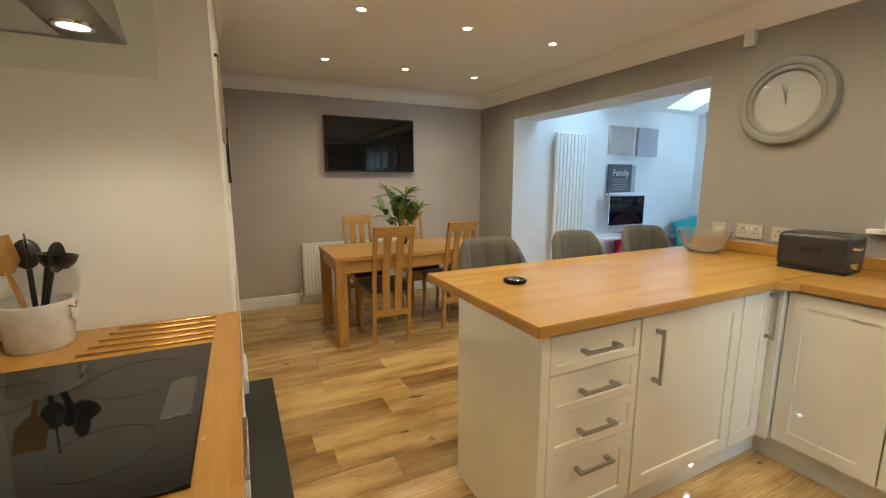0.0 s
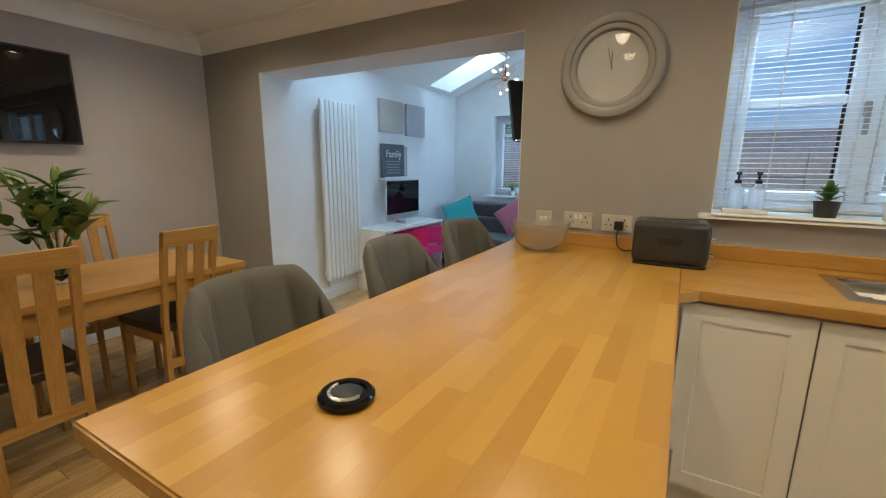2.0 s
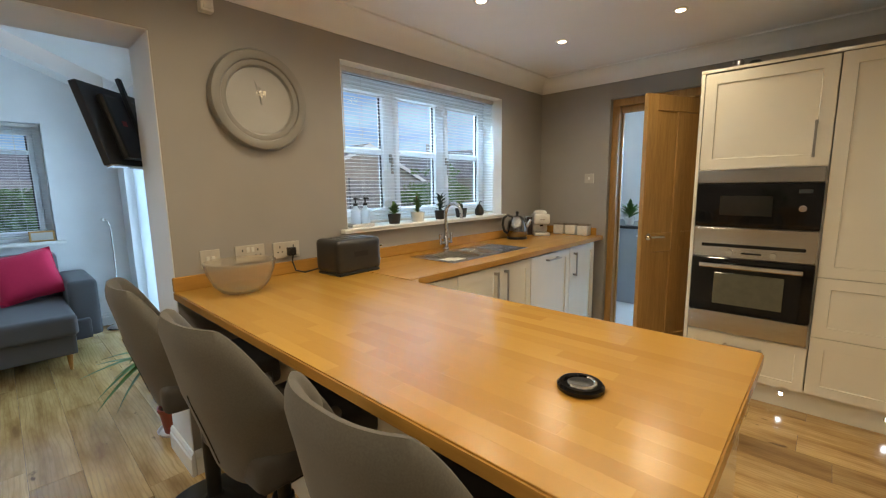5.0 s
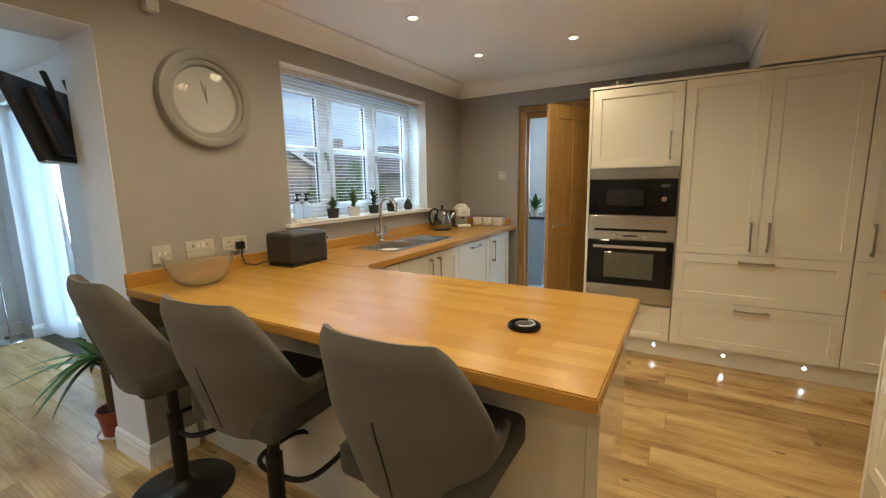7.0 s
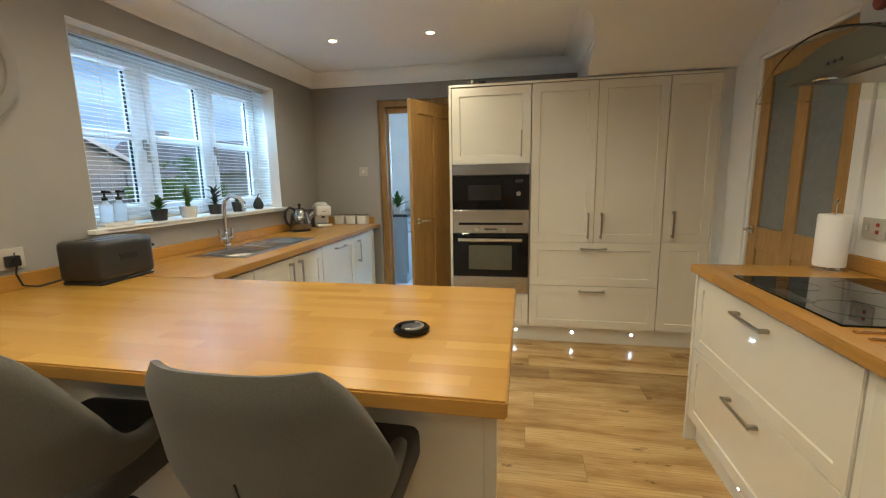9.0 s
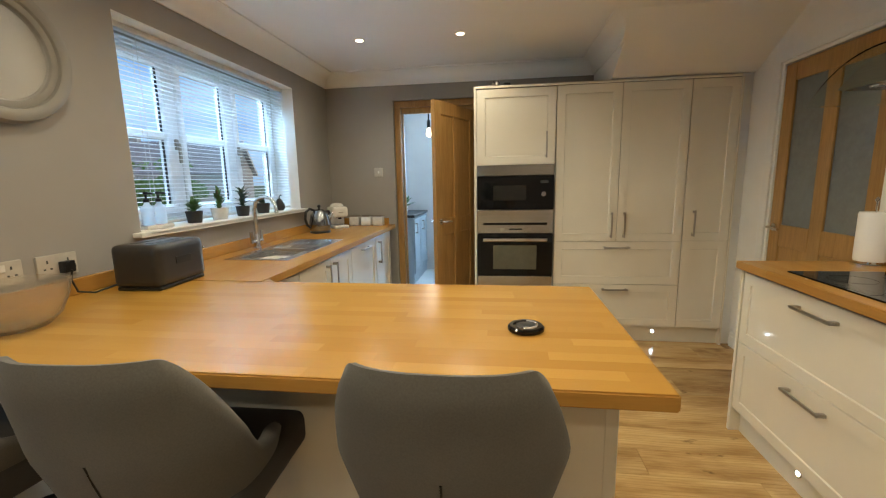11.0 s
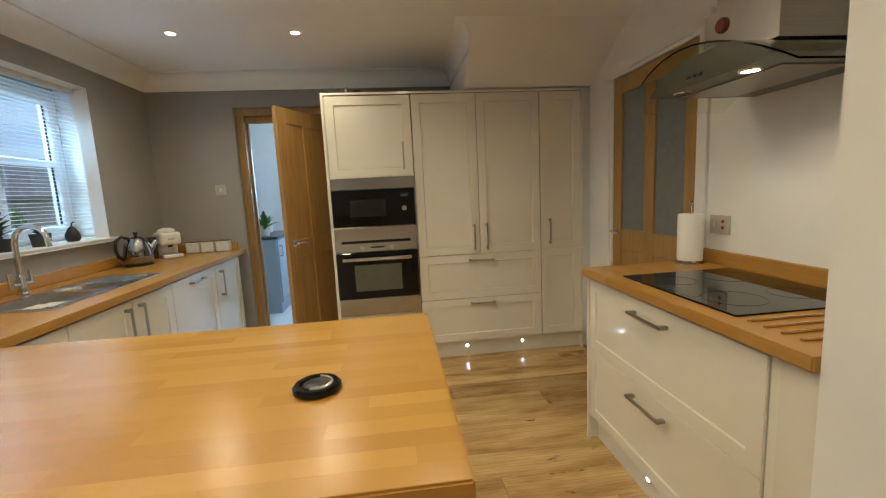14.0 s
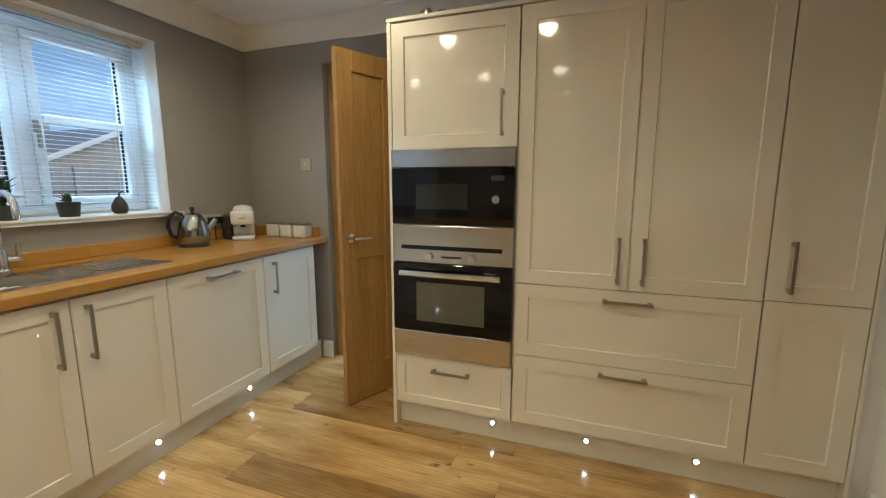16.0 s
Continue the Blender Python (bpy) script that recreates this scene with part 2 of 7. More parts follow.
M_BLACK = plain("black_plastic", (0.012, 0.012, 0.013), 0.35)
M_BLACKMETAL = plain("black_painted_metal", (0.014, 0.013, 0.012), 0.35, 0.0, Specular_IOR_Level=0.3)
M_TOASTER = plain("charcoal_enamel", (0.028, 0.027, 0.027), 0.3)
M_GREYCLOTH = fabric("taupe_grey_upholstery", (0.108, 0.101, 0.090), 260.0)
# darkened upholstery grey: the shade below the worktop overhang is in this colour
M_SEATCLOTH_SHADED = fabric("grey_seat_cloth_shaded", (0.045, 0.04, 0.036), 260.0)
M_SOFA = fabric("slate_grey_sofa_cloth", (0.085, 0.09, 0.10))
M_TEAL = fabric("teal_cushion_cloth", (0.02, 0.33, 0.36))
M_PINKPAT = fabric("dusty_pink_cushion_cloth", (0.42, 0.13, 0.20), 60)
M_RED = fabric("crimson_cushion_cloth", (0.55, 0.015, 0.07))
M_HOTPINK = plain("hot_pink_leatherette", (0.72, 0.02, 0.21), 0.35)
M_LEATHER = plain("dark_brown_leather", (0.03, 0.018, 0.012), 0.4)
M_SLATE = paint("black_slate", (0.022, 0.023, 0.024), 0.5, 0.3, 60, 0.25)
M_WHITE = plain("white_plastic", (0.68, 0.67, 0.64), 0.35)
M_CERAMIC = plain("white_ceramic", (0.70, 0.69, 0.66), 0.2)
M_DESK = gloss("white_desk_laminate", (0.82, 0.82, 0.82), 0.2)
M_LEAF = plain("mid_green_leaf", (0.065, 0.16, 0.032), 0.4)
M_LEAF2 = plain("pale_green_leaf", (0.20, 0.27, 0.085), 0.45)
M_LEAF3 = plain("dark_succulent_leaf", (0.025, 0.06, 0.03), 0.5)
M_SOIL = plain("potting_soil", (0.03, 0.02, 0.014), 0.9)
M_TERRA = plain("terracotta_red_plastic", (0.26, 0.055, 0.035), 0.4)
M_DARKPOT = plain("charcoal_pot", (0.025, 0.026, 0.028), 0.5)
M_TRUNK = plain("brown_cane", (0.10, 0.06, 0.035), 0.8)
M_CLOCK = paint("grey_clock_rim", (0.24, 0.23, 0.215), 0.4, 0.08)
M_DIAL = paint("pale_clock_dial", (0.31, 0.295, 0.275), 0.5, 0.04)
M_INK = plain("dark_ink", (0.05, 0.05, 0.05), 0.6)
M_GLASS = glass("clear_glass")
bowl_mat = Mat("clear_bowl_glass", 0.2, 0, (0.90, 0.87, 0.80))
bowl_mat.set("Transmission Weight", 0.93).set("IOR", 1.18)
M_BOWL = bowl_mat.m
M_PLATE = plain("cream_wall_plate", (0.48, 0.45, 0.40), 0.35)
M_HOODGLASS = glass("green_tinted_glass", (0.90, 0.94, 0.89), 0.06, 1.12)
M_FROST = glass("frosted_glass", (0.93, 0.95, 0.97), 0.45)
M_GREYGLASS = plain("obscured_door_glass", (0.17, 0.19, 0.20), 0.25)
M_CANVAS1 = fabric("beige_canvas", (0.50, 0.46, 0.42))
M_CANVAS2 = fabric("lilac_grey_canvas", (0.42, 0.42, 0.47))
M_SLATEPIC = plain("slate_grey_print", (0.09, 0.10, 0.115), 0.6)
M_TILE = paint("pale_vinyl_floor", (0.62, 0.63, 0.64), 0.35, 0.05)
M_BLUECAB = paint("grey_blue_cabinet", (0.36, 0.41, 0.46), 0.4, 0.02)
M_DARKTOP = plain("dark_stone_worktop", (0.03, 0.032, 0.036), 0.3)
slat_mat = Mat("white_blind_slat_thin", 0.4, 0, (0.85, 0.86, 0.87))
slat_tr = slat_mat.n.new("ShaderNodeBsdfTranslucent")
slat_tr.inputs["Color"].default_value = (0.86, 0.90, 0.94, 1)
slat_mx = slat_mat.n.new("ShaderNodeMixShader")
slat_mx.inputs[0].default_value = 0.55
slat_mat.l.new(slat_mat.p.outputs[0], slat_mx.inputs[1])
slat_mat.l.new(slat_tr.outputs[0], slat_mx.inputs[2])
slat_mat.l.new(slat_mx.outputs[0], slat_mat.n["Material Output"].inputs["Surface"])
M_SLAT = slat_mat.m
M_BULB = glow("warm_bulb", (1.0, 0.80, 0.52), 32.0)
M_PEND = glow("pendant_bulb", (1.0, 0.70, 0.38), 14.0)
M_LED = glow("cool_led", (0.70, 0.85, 1.0), 65.0)
M_COPPER = plain("copper_wire", (0.75, 0.42, 0.28), 0.25, 1.0)
M_BRASS = plain("brass_rod", (0.62, 0.36, 0.14), 0.25, 1.0)
M_GRASS = paint("lawn_grass", (0.05, 0.10, 0.025), 0.9, 0.3, 40, 0.4)
M_HEDGE = plain("hedge_leaf", (0.09, 0.20, 0.04), 0.6)
M_FENCE = wood("weathered_fence_board", (0.24, 0.24, 0.26), (0.40, 0.40, 0.42), 0.8, "z")
M_ROOF = paint("grey_roof_tile", (0.23, 0.22, 0.24), 0.8, 0.2, 20, 0.3)
M_BRICK = paint("buff_brick", (0.38, 0.35, 0.33), 0.85, 0.12, 40, 0.2)
M_JARLID = plain("muted_wood_lid", (0.20, 0.16, 0.13), 0.5)
M_TWINE = plain("jute_twine", (0.2, 0.13, 0.07), 0.9)
M_PAPER = paint("paper_towel", (0.82, 0.81, 0.78), 0.9, 0.02, 90, 0.3)

# ---- builders ----


def mesh_of(name, bm, mat, smooth=False):
    bmesh.ops.recalc_face_normals(bm, faces=bm.faces)
    me = bpy.data.meshes.new(name)
    bm.to_mesh(me)
    bm.free()
    me.materials.append(mat)
    if smooth:
        me.polygons.foreach_set("use_smooth", [True] * len(me.polygons))
        me.set_sharp_from_angle(angle=radians(smooth if smooth is not True else 40))
    return me


def part(name, bm, mat, parent=None, label="", smooth=False, m=None):
    ob = new(name, mesh_of(name, bm, mat, smooth))
    if parent is not None:
        ob.parent = parent
    if m is not None:
        ob.matrix_basis = m
    return tagged(ob, label)


def thing(name, m, label, category, group=""):
    ob = new(name)
    ob.empty_display_size = 0.05
    ob.matrix_basis = m
    return tagged(ob, label, category, group)


def structure(name, bm, mat, label, smooth=False):
    return tagged(part(name, bm, mat, None, "", smooth), label, "structure", "", "structure")


def add_box(bm, x0, x1, y0, y1, z0, z1, bev=0.0, seg=1):
    r = bmesh.ops.create_cube(bm, size=1.0)
    for v in r["verts"]:
        v.co = Vector(((x0 + x1) / 2 + v.co.x * (x1 - x0), (y0 + y1) / 2 + v.co.y * (y1 - y0), (z0 + z1) / 2 + v.co.z * (z1 - z0)))
    if bev:
        es = list({e for v in r["verts"] for e in v.link_edges})
        bmesh.ops.bevel(bm, geom=es, offset=bev, segments=seg, profile=0.7, affect="EDGES", clamp_overlap=True)
    return bm


def box(x0, x1, y0, y1, z0, z1, bev=0.0, seg=1):
    return add_box(bmesh.new(), x0, x1, y0, y1, z0, z1, bev, seg)


def add_cyl(bm, c, r, h, n=20, r2=None, axis="z"):
    m = Matrix.Translation(c) @ {"z": Matrix(), "x": Matrix.Rotation(radians(90), 4, "Y"), "y": Matrix.Rotation(radians(-90), 4, "X")}[axis] @ Matrix.Translation((0, 0, h / 2))
    bmesh.ops.create_cone(bm, cap_ends=True, segments=n, radius1=r, radius2=r if r2 is None else r2, depth=h, matrix=m)
    return bm


def cyl(c, r, h, n=20, r2=None, axis="z"):
    return add_cyl(bmesh.new(), c, r, h, n, r2, axis)


def add_lathe(bm, prof, n=28, c=(0, 0, 0), axis="z"):
    """Turns a profile of (radius, height) round the axis."""
    rings = []
    for r, z in prof:
        ring = []
        for i in range(n if r > 1e-5 else 1):
            a = 2 * math.pi * i / n
            p = (r * math.cos(a), r * math.sin(a), z)
            if axis == "x":
                p = (z, r * math.cos(a), r * math.sin(a))
            ring.append(bm.verts.new((p[0] + c[0], p[1] + c[1], p[2] + c[2])))
        rings.append(ring)
    for a, b in zip(rings, rings[1:]):
        for i in range(n):
            q = [a[i % len(a)], a[(i + 1) % len(a)], b[(i + 1) % len(b)], b[i % len(b)]]
            u = []
            for v in q:
                if v not in u:
                    u.append(v)
            if len(u) > 2:
                bm.faces.new(u)
    return bm


def lathe(prof, n=28, c=(0, 0, 0), axis="z"):
    return add_lathe(bmesh.new(), prof, n, c, axis)


def add_tube(bm, pts, r, n=8):
    """A round bar along points; r is one radius or one per point."""
    pts = [Vector(p) for p in pts]
    rs = r if isinstance(r, (list, tuple)) else [r] * len(pts)
    rings, up = [], None
    for i, p in enumerate(pts):
        d = (pts[min(i + 1, len(pts) - 1)] - pts[max(i - 1, 0)]).normalized()
        if up is None:
            up = d.orthogonal().normalized()
        up = (up - d * up.dot(d)).normalized()
        s = d.cross(up)
        rings.append([bm.verts.new(p + (up * math.cos(2 * math.pi * k / n) + s * math.sin(2 * math.pi * k / n)) * rs[i]) for k in range(n)])
    for a, b in zip(rings, rings[1:]):
        for k in range(n):
            bm.faces.new((a[k], a[(k + 1) % n], b[(k + 1) % n], b[k]))
    bm.faces.new(rings[0][::-1])
    bm.faces.new(rings[-1])
    return bm


def tube(pts, r, n=8):
    return add_tube(bmesh.new(), pts, r, n)


def add_prism(bm, poly, h0, h1, axis="z"):
    """Extrudes a polygon of 2D points along an axis."""
    def at(p, h):
        return {"z": (p[0], p[1], h), "x": (h, p[0], p[1]), "y": (p[0], h, p[1])}[axis]
    a = [bm.verts.new(at(p, h0)) for p in poly]
    b = [bm.verts.new(at(p, h1)) for p in poly]
    bm.faces.new(a[::-1])
    bm.faces.new(b)
    for i in range(len(poly)):
        j = (i + 1) % len(poly)
        bm.faces.new((a[i], a[j], b[j], b[i]))
    return bm


def prism(poly, h0, h1, axis="z"):
    return add_prism(bmesh.new(), poly, h0, h1, axis)


def wall_with_holes(u0, u1, z0, z1, t0, t1, holes, axis):
    """A wall along u with openings (u0, u1, z0, z1) cut through; t is its thickness range; axis is the wall's normal."""
    us = sorted({u0, u1, *[h[0] for h in holes], *[h[1] for h in holes]})
    zs = sorted({z0, z1, *[h[2] for h in holes], *[h[3] for h in holes]})
    bm = bmesh.new()
    grid = {}

    def vert(u, z):
        if (u, z) not in grid:
            grid[(u, z)] = bm.verts.new((t0, u, z) if axis == "x" else (u, t0, z))
        return grid[(u, z)]
    faces = []
    for a, b in zip(us, us[1:]):
        for c, d in zip(zs, zs[1:]):
            if any(h[0] <= a and b <= h[1] and h[2] <= c and d <= h[3] for h in holes):
                continue
            faces.append(bm.faces.new((vert(a, c), vert(b, c), vert(b, d), vert(a, d))))
    r = bmesh.ops.extrude_face_region(bm, geom=faces)
    shift = Vector((t1 - t0, 0, 0)) if axis == "x" else Vector((0, t1 - t0, 0))
    bmesh.ops.translate(bm, verts=[v for v in r["geom"] if isinstance(v, bmesh.types.BMVert)], vec=shift)
    return bm


def rounded(w, d, h, r, seg=4, c=(0, 0, 0)):
    """A soft box centred in plan, standing on c."""
    return box(c[0] - w / 2, c[0] + w / 2, c[1] - d / 2, c[1] + d / 2, c[2], c[2] + h, r, seg)


def leaf_bm(length, width, droop=0.3, n=7, fold=0.25):
    """A blade along +x that bends down by droop, with a raised fold."""
    bm = bmesh.new()
    rows = []
    for i in range(n + 1):
        s = i / n
        w = width * (math.sin(math.pi * min(1, s * 0.92 + 0.08)) ** 0.8) * 0.5 + 0.0004
        z = -droop * length * s * s
        rows.append([bm.verts.new((length * s, y, z + fold * abs(y))) for y in (-w, 0, w)])
    for a, b in zip(rows, rows[1:]):
        for k in (0, 1):
            bm.faces.new((a[k], a[k + 1], b[k + 1], b[k]))
    r = bmesh.ops.extrude_face_region(bm, geom=list(bm.faces))
    bmesh.ops.translate(bm, verts=[v for v in r["geom"] if isinstance(v, bmesh.types.BMVert)], vec=(0, 0, 0.0012))
    return bm

# ---- large structure ----
WX, TVY, ENDY, HOBX = 2.89, 4.82, -1.31, -0.62
EXT_X, EXT_Y0, EXT_Y1 = 6.15, 1.53, 4.10
OPEN_Y, OPEN_Z = 1.915, 2.03

structure("wall_east", wall_with_holes(ENDY - 0.15, TVY + 0.15, 0, CEIL + 0.05, WX, WX + 0.32,
          [(-0.64, 0.985, 1.10, 2.105), (OPEN_Y, EXT_Y1, 0, OPEN_Z)], "x"), M_WALL, "greige painted wall with window and wide opening")
structure("wall_north", box(-0.6, WX, TVY, TVY + 0.15, 0, CEIL + 0.05), M_WALL_MAUVE_LIT, "mauve-grey painted dining wall, its colour lightened for the light on it")
structure("wall_end", wall_with_holes(HOBX - 0.3, WX, 0, CEIL + 0.05, ENDY, ENDY - 0.15, [(1.43, 2.22, 0, 2.10)], "y"), M_WALL, "greige painted wall with door opening")
structure("wall_hall", wall_with_holes(ENDY, 1.68, 0, CEIL + 0.05, HOBX, HOBX - 0.14, [(-0.38, 0.50, 0, 2.05)], "x"), M_BREAST, "pale painted wall behind the hob")
structure("wall_alcove", box(-0.50, -0.36, 3.30, TVY, 0, CEIL + 0.05), M_WALL, "greige painted alcove wall")
# chimney breast with a niche and a fireplace opening
structure("chimney_breast", wall_with_holes(1.68, 3.30, 0, CEIL + 0.05, 0.0, -0.30, [(2.22, 2.86, 0.0, 0.84), (2.25, 2.86, 1.18, 1.93)], "x"), M_BREAST, "pale painted chimney breast with a niche and fireplace recess")
structure("chimney_back", box(-0.76, -0.30, 1.68, 3.30, 0, CEIL + 0.05), M_BREAST, "pale plaster back of the recess")
SLOPE_Y = -0.16
structure("bulkhead", prism([(ENDY, 2.062), (-0.668, 2.062), (SLOPE_Y, CEIL), (ENDY, CEIL)], HOBX, 0.37, "x"), M_CEIL, "white sloping bulkhead rising from the tall cabinets to the ceiling")
structure("wall_stub", box(HOBX, -0.545, ENDY, -0.70, 0, 2.062), M_WALL_PALE, "pale wall return beside the tall cabinets")
structure("ceiling", box(-0.8, WX + 0.32, ENDY - 0.15, TVY + 0.15, CEIL, CEIL + 0.06), M_CEIL, "white painted ceiling")


def cove(name, p, q, inward, rake=0.0):
    """A coved cornice between two ceiling points; inward points into the room; rake cuts its end back with depth."""
    p, q, inward = Vector(p), Vector(q), Vector(inward)
    bm, rings = bmesh.new(), []
    prof = [(0, -0.125), (0.012, -0.125), (0.016, -0.112)] + [(0.016 + 0.095 * (1 - math.cos(a)), -0.112 + 0.10 * math.sin(a)) for a in np.linspace(0.1, math.pi / 2, 7)] + [(0.125, -0.012), (0.125, 0), (0, 0)]
    run = (q - p).normalized()
    for e, cut in ((p, 0.0), (q, rake)):
        rings.append([bm.verts.new(e + inward * d + Vector((0, 0, h)) + run * (cut * h)) for d, h in prof])
    for i in range(len(prof) - 1):
        bm.faces.new((rings[0][i], rings[0][i + 1], rings[1][i + 1], rings[1][i]))
    bm.faces.new(rings[0])
    bm.faces.new(rings[1][::-1])
    return structure(name, bm, M_CEIL, "white coved plaster cornice", 35)


cove("cornice_east", (WX, ENDY, CEIL), (WX, TVY, CEIL), (-1, 0, 0))
cove("cornice_north", (-0.36, TVY, CEIL), (WX, TVY, CEIL), (0, -1, 0))
cove("cornice_end", (0.37, ENDY, CEIL), (WX, ENDY, CEIL), (0, 1, 0))
cove("cornice_bulkhead", (0.37, ENDY, CEIL), (0.37, SLOPE_Y, CEIL), (1, 0, 0), (SLOPE_Y + 0.668) / (CEIL - 2.062))
cove("cornice_breast", (0.0, 1.68, CEIL), (0.0, 3.30, CEIL), (1, 0, 0))


def skirting(p, q, inward, h=0.12):
    p, q, inward = Vector(p), Vector(q), Vector(inward)
    prof = [(0, 0), (0.018, 0), (0.018, h - 0.035), (0.013, h - 0.028), (0.013, h - 0.012), (0.006, h), (0, h)]
    bm = bmesh.new()
    rings = [[bm.verts.new(e + inward * d + Vector((0, 0, z))) for d, z in prof] for e in (p, q)]
    for i in range(len(prof)):
        j = (i + 1) % len(prof)
        bm.faces.new((rings[0][i], rings[0][j], rings[1][j], rings[1][i]))
    bm.faces.new(rings[0])
    bm.faces.new(rings[1][::-1])
    return structure("baseboard", bm, M_TRIM, "white moulded skirting board")


skirting((-0.36, TVY, 0), (WX, TVY, 0), (0, -1, 0))
skirting((WX, EXT_Y1 + 0.02, 0), (WX, TVY, 0), (-1, 0, 0))
skirting((2.22, ENDY, 0), (2.30, ENDY, 0), (0, 1, 0))
skirting((WX - 0.018, OPEN_Y + 0.004, 0), (WX + 0.338, OPEN_Y + 0.004, 0), (0, 1, 0))
skirting((WX, 1.70, 0), (WX, OPEN_Y, 0), (-1, 0, 0))
skirting((0.0, 2.86, 0), (0.0, 3.30, 0), (1, 0, 0))
skirting((HOBX, -0.66, 0), (HOBX, -0.45, 0), (1, 0, 0))
skirting((WX + 0.32, EXT_Y1, 0), (EXT_X, EXT_Y1, 0), (0, -1, 0))
skirting((EXT_X, EXT_Y0, 0), (EXT_X, EXT_Y1, 0), (-1, 0, 0))
skirting((WX + 0.335, EXT_Y0, 0), (4.70, EXT_Y0, 0), (0, 1, 0))
skirting((5.86, EXT_Y0, 0), (EXT_X, EXT_Y0, 0), (0, 1, 0))
skirting((5.86, EXT_Y0 - 0.20, 0), (5.86, EXT_Y0 + 0.018, 0), (-1, 0, 0))

# vaulted extension
RIDGE_Y, RIDGE_Z, EAVE_L, EAVE_R = 2.82, 2.81, 2.28, 2.25
structure("wall_ext_left", box(WX + 0.32, EXT_X + 0.3, EXT_Y1, EXT_Y1 + 0.15, 0, 3.1), M_WALL_PALE, "white painted wall of the vaulted extension")
structure("wall_ext_right", wall_with_holes(WX + 0.32, EXT_X, 0, 2.75, EXT_Y0, EXT_Y0 - 0.28, [(4.70, 5.86, 0, 2.08)], "y"), M_WALL_PALE, "white painted wall with patio door")
structure("wall_gable", wall_with_holes(EXT_Y0 - 0.28, EXT_Y1, 0, 3.35, EXT_X, EXT_X + 0.3, [(2.06, 3.49, 0.89, 2.0)], "x"), M_WALL_PALE, "white painted gable wall with a wide window")
structure("wall_opening_beam", box(WX + 0.32, WX + 0.335, EXT_Y0, EXT_Y1, OPEN_Z, 3.35), M_WALL_PALE, "white painted wall over the opening")
structure("opening_jamb", box(WX + 0.003, WX + 0.335, EXT_Y1 - 0.004, EXT_Y1 + 0.002, 0, OPEN_Z), M_WALL_PALE, "white painted jamb of the opening")
structure("opening_soffit", box(WX + 0.003, WX + 0.335, OPEN_Y + 0.004, EXT_Y1 - 0.004, OPEN_Z - 0.004, OPEN_Z + 0.002), M_WALL_PALE, "white painted soffit of the opening")
structure("opening_pier_reveal", box(WX + 0.003, WX + 0.335, OPEN_Y - 0.002, OPEN_Y + 0.004, 0, OPEN_Z - 0.004), M_WALL_PALE, "white painted reveal of the pier")
structure("wall_pier_face", box(WX + 0.32, WX + 0.335, EXT_Y0, OPEN_Y, 0, OPEN_Z), M_WALL_PALE, "white painted face of the pier")
SKY_X = [(3.28, 4.22), (5.32, 5.86)]


def slope(y0, z0, y1, z1, holes, thick):
    """A sloping ceiling along x with skylight shafts (x0, x1, s0, s1) cut through."""
    bm = bmesh.new()
    xs = sorted({WX + 0.32, EXT_X, *[h[0] for h in holes], *[h[1] for h in holes]})
    ss = sorted({0.0, 1.0, *[h[2] for h in holes], *[h[3] for h in holes]})
    grid = {(x, s): bm.verts.new((x, y0 + (y1 - y0) * s, z0 + (z1 - z0) * s)) for x in xs for s in ss}
    fs = []
    for a, b in zip(xs, xs[1:]):
        for c, d in zip(ss, ss[1:]):
            if any(h[0] <= a and b <= h[1] and h[2] <= c and d <= h[3] for h in holes):
                continue
            fs.append(bm.faces.new((grid[(a, c)], grid[(b, c)], grid[(b, d)], grid[(a, d)])))
    r = bmesh.ops.extrude_face_region(bm, geom=fs)
    bmesh.ops.translate(bm, verts=[v for v in r["geom"] if isinstance(v, bmesh.types.BMVert)], vec=(0, 0, thick))
    return bm


structure("ceiling_slope_left", slope(EXT_Y1, EAVE_L, RIDGE_Y, RIDGE_Z, [(a, b, 0.06, 0.72) for a, b in SKY_X], 0.50), M_CEIL, "white sloping ceiling with skylights")
structure("ceiling_slope_right", slope(EXT_Y0, EAVE_R, RIDGE_Y, RIDGE_Z, [(a, b, 0.06, 0.60) for a, b in SKY_X], 0.50), M_CEIL, "white sloping ceiling with skylights")


def skylight(a, b, ye, ze, top):
    """A roof window on the slope that rises from the eave at ye, ze to the ridge; top is how far up it reaches."""
    sk = thing("skylight", Matrix(), "white framed roof window in the sloping ceiling", "skylight", "roof windows")

    def at(f, lift):
        return (ye + (RIDGE_Y - ye) * f, ze + (RIDGE_Z - ze) * f + lift)
    for s0, s1, x0, x1 in ((0.06, 0.10, a, b), (top - 0.04, top, a, b), (0.10, top - 0.04, a, a + 0.05), (0.10, top - 0.04, b - 0.05, b)):
        part("frame", prism([at(s0, 0.43), at(s1, 0.43), at(s1, 0.49), at(s0, 0.49)], x0, x1, "x"), M_UPVC, sk)
    p = part("pane", prism([at(0.10, 0.455), at(top - 0.04, 0.455), at(top - 0.04, 0.461), at(0.10, 0.461)], a + 0.05, b - 0.05, "x"), M_GLASS, sk)
    p.visible_shadow = False
    yt, zt = at(top - 0.02, 0.0)
    part("blind_rail", box(a + 0.02, b - 0.02, yt - 0.012, yt + 0.012, zt + 0.005, zt + 0.03, 0.004), M_COPPER, sk, "copper-toned blind rail")


for a, b in SKY_X:
    skylight(a, b, EXT_Y1, EAVE_L, 0.72)
    skylight(a, b, EXT_Y0, EAVE_R, 0.60)

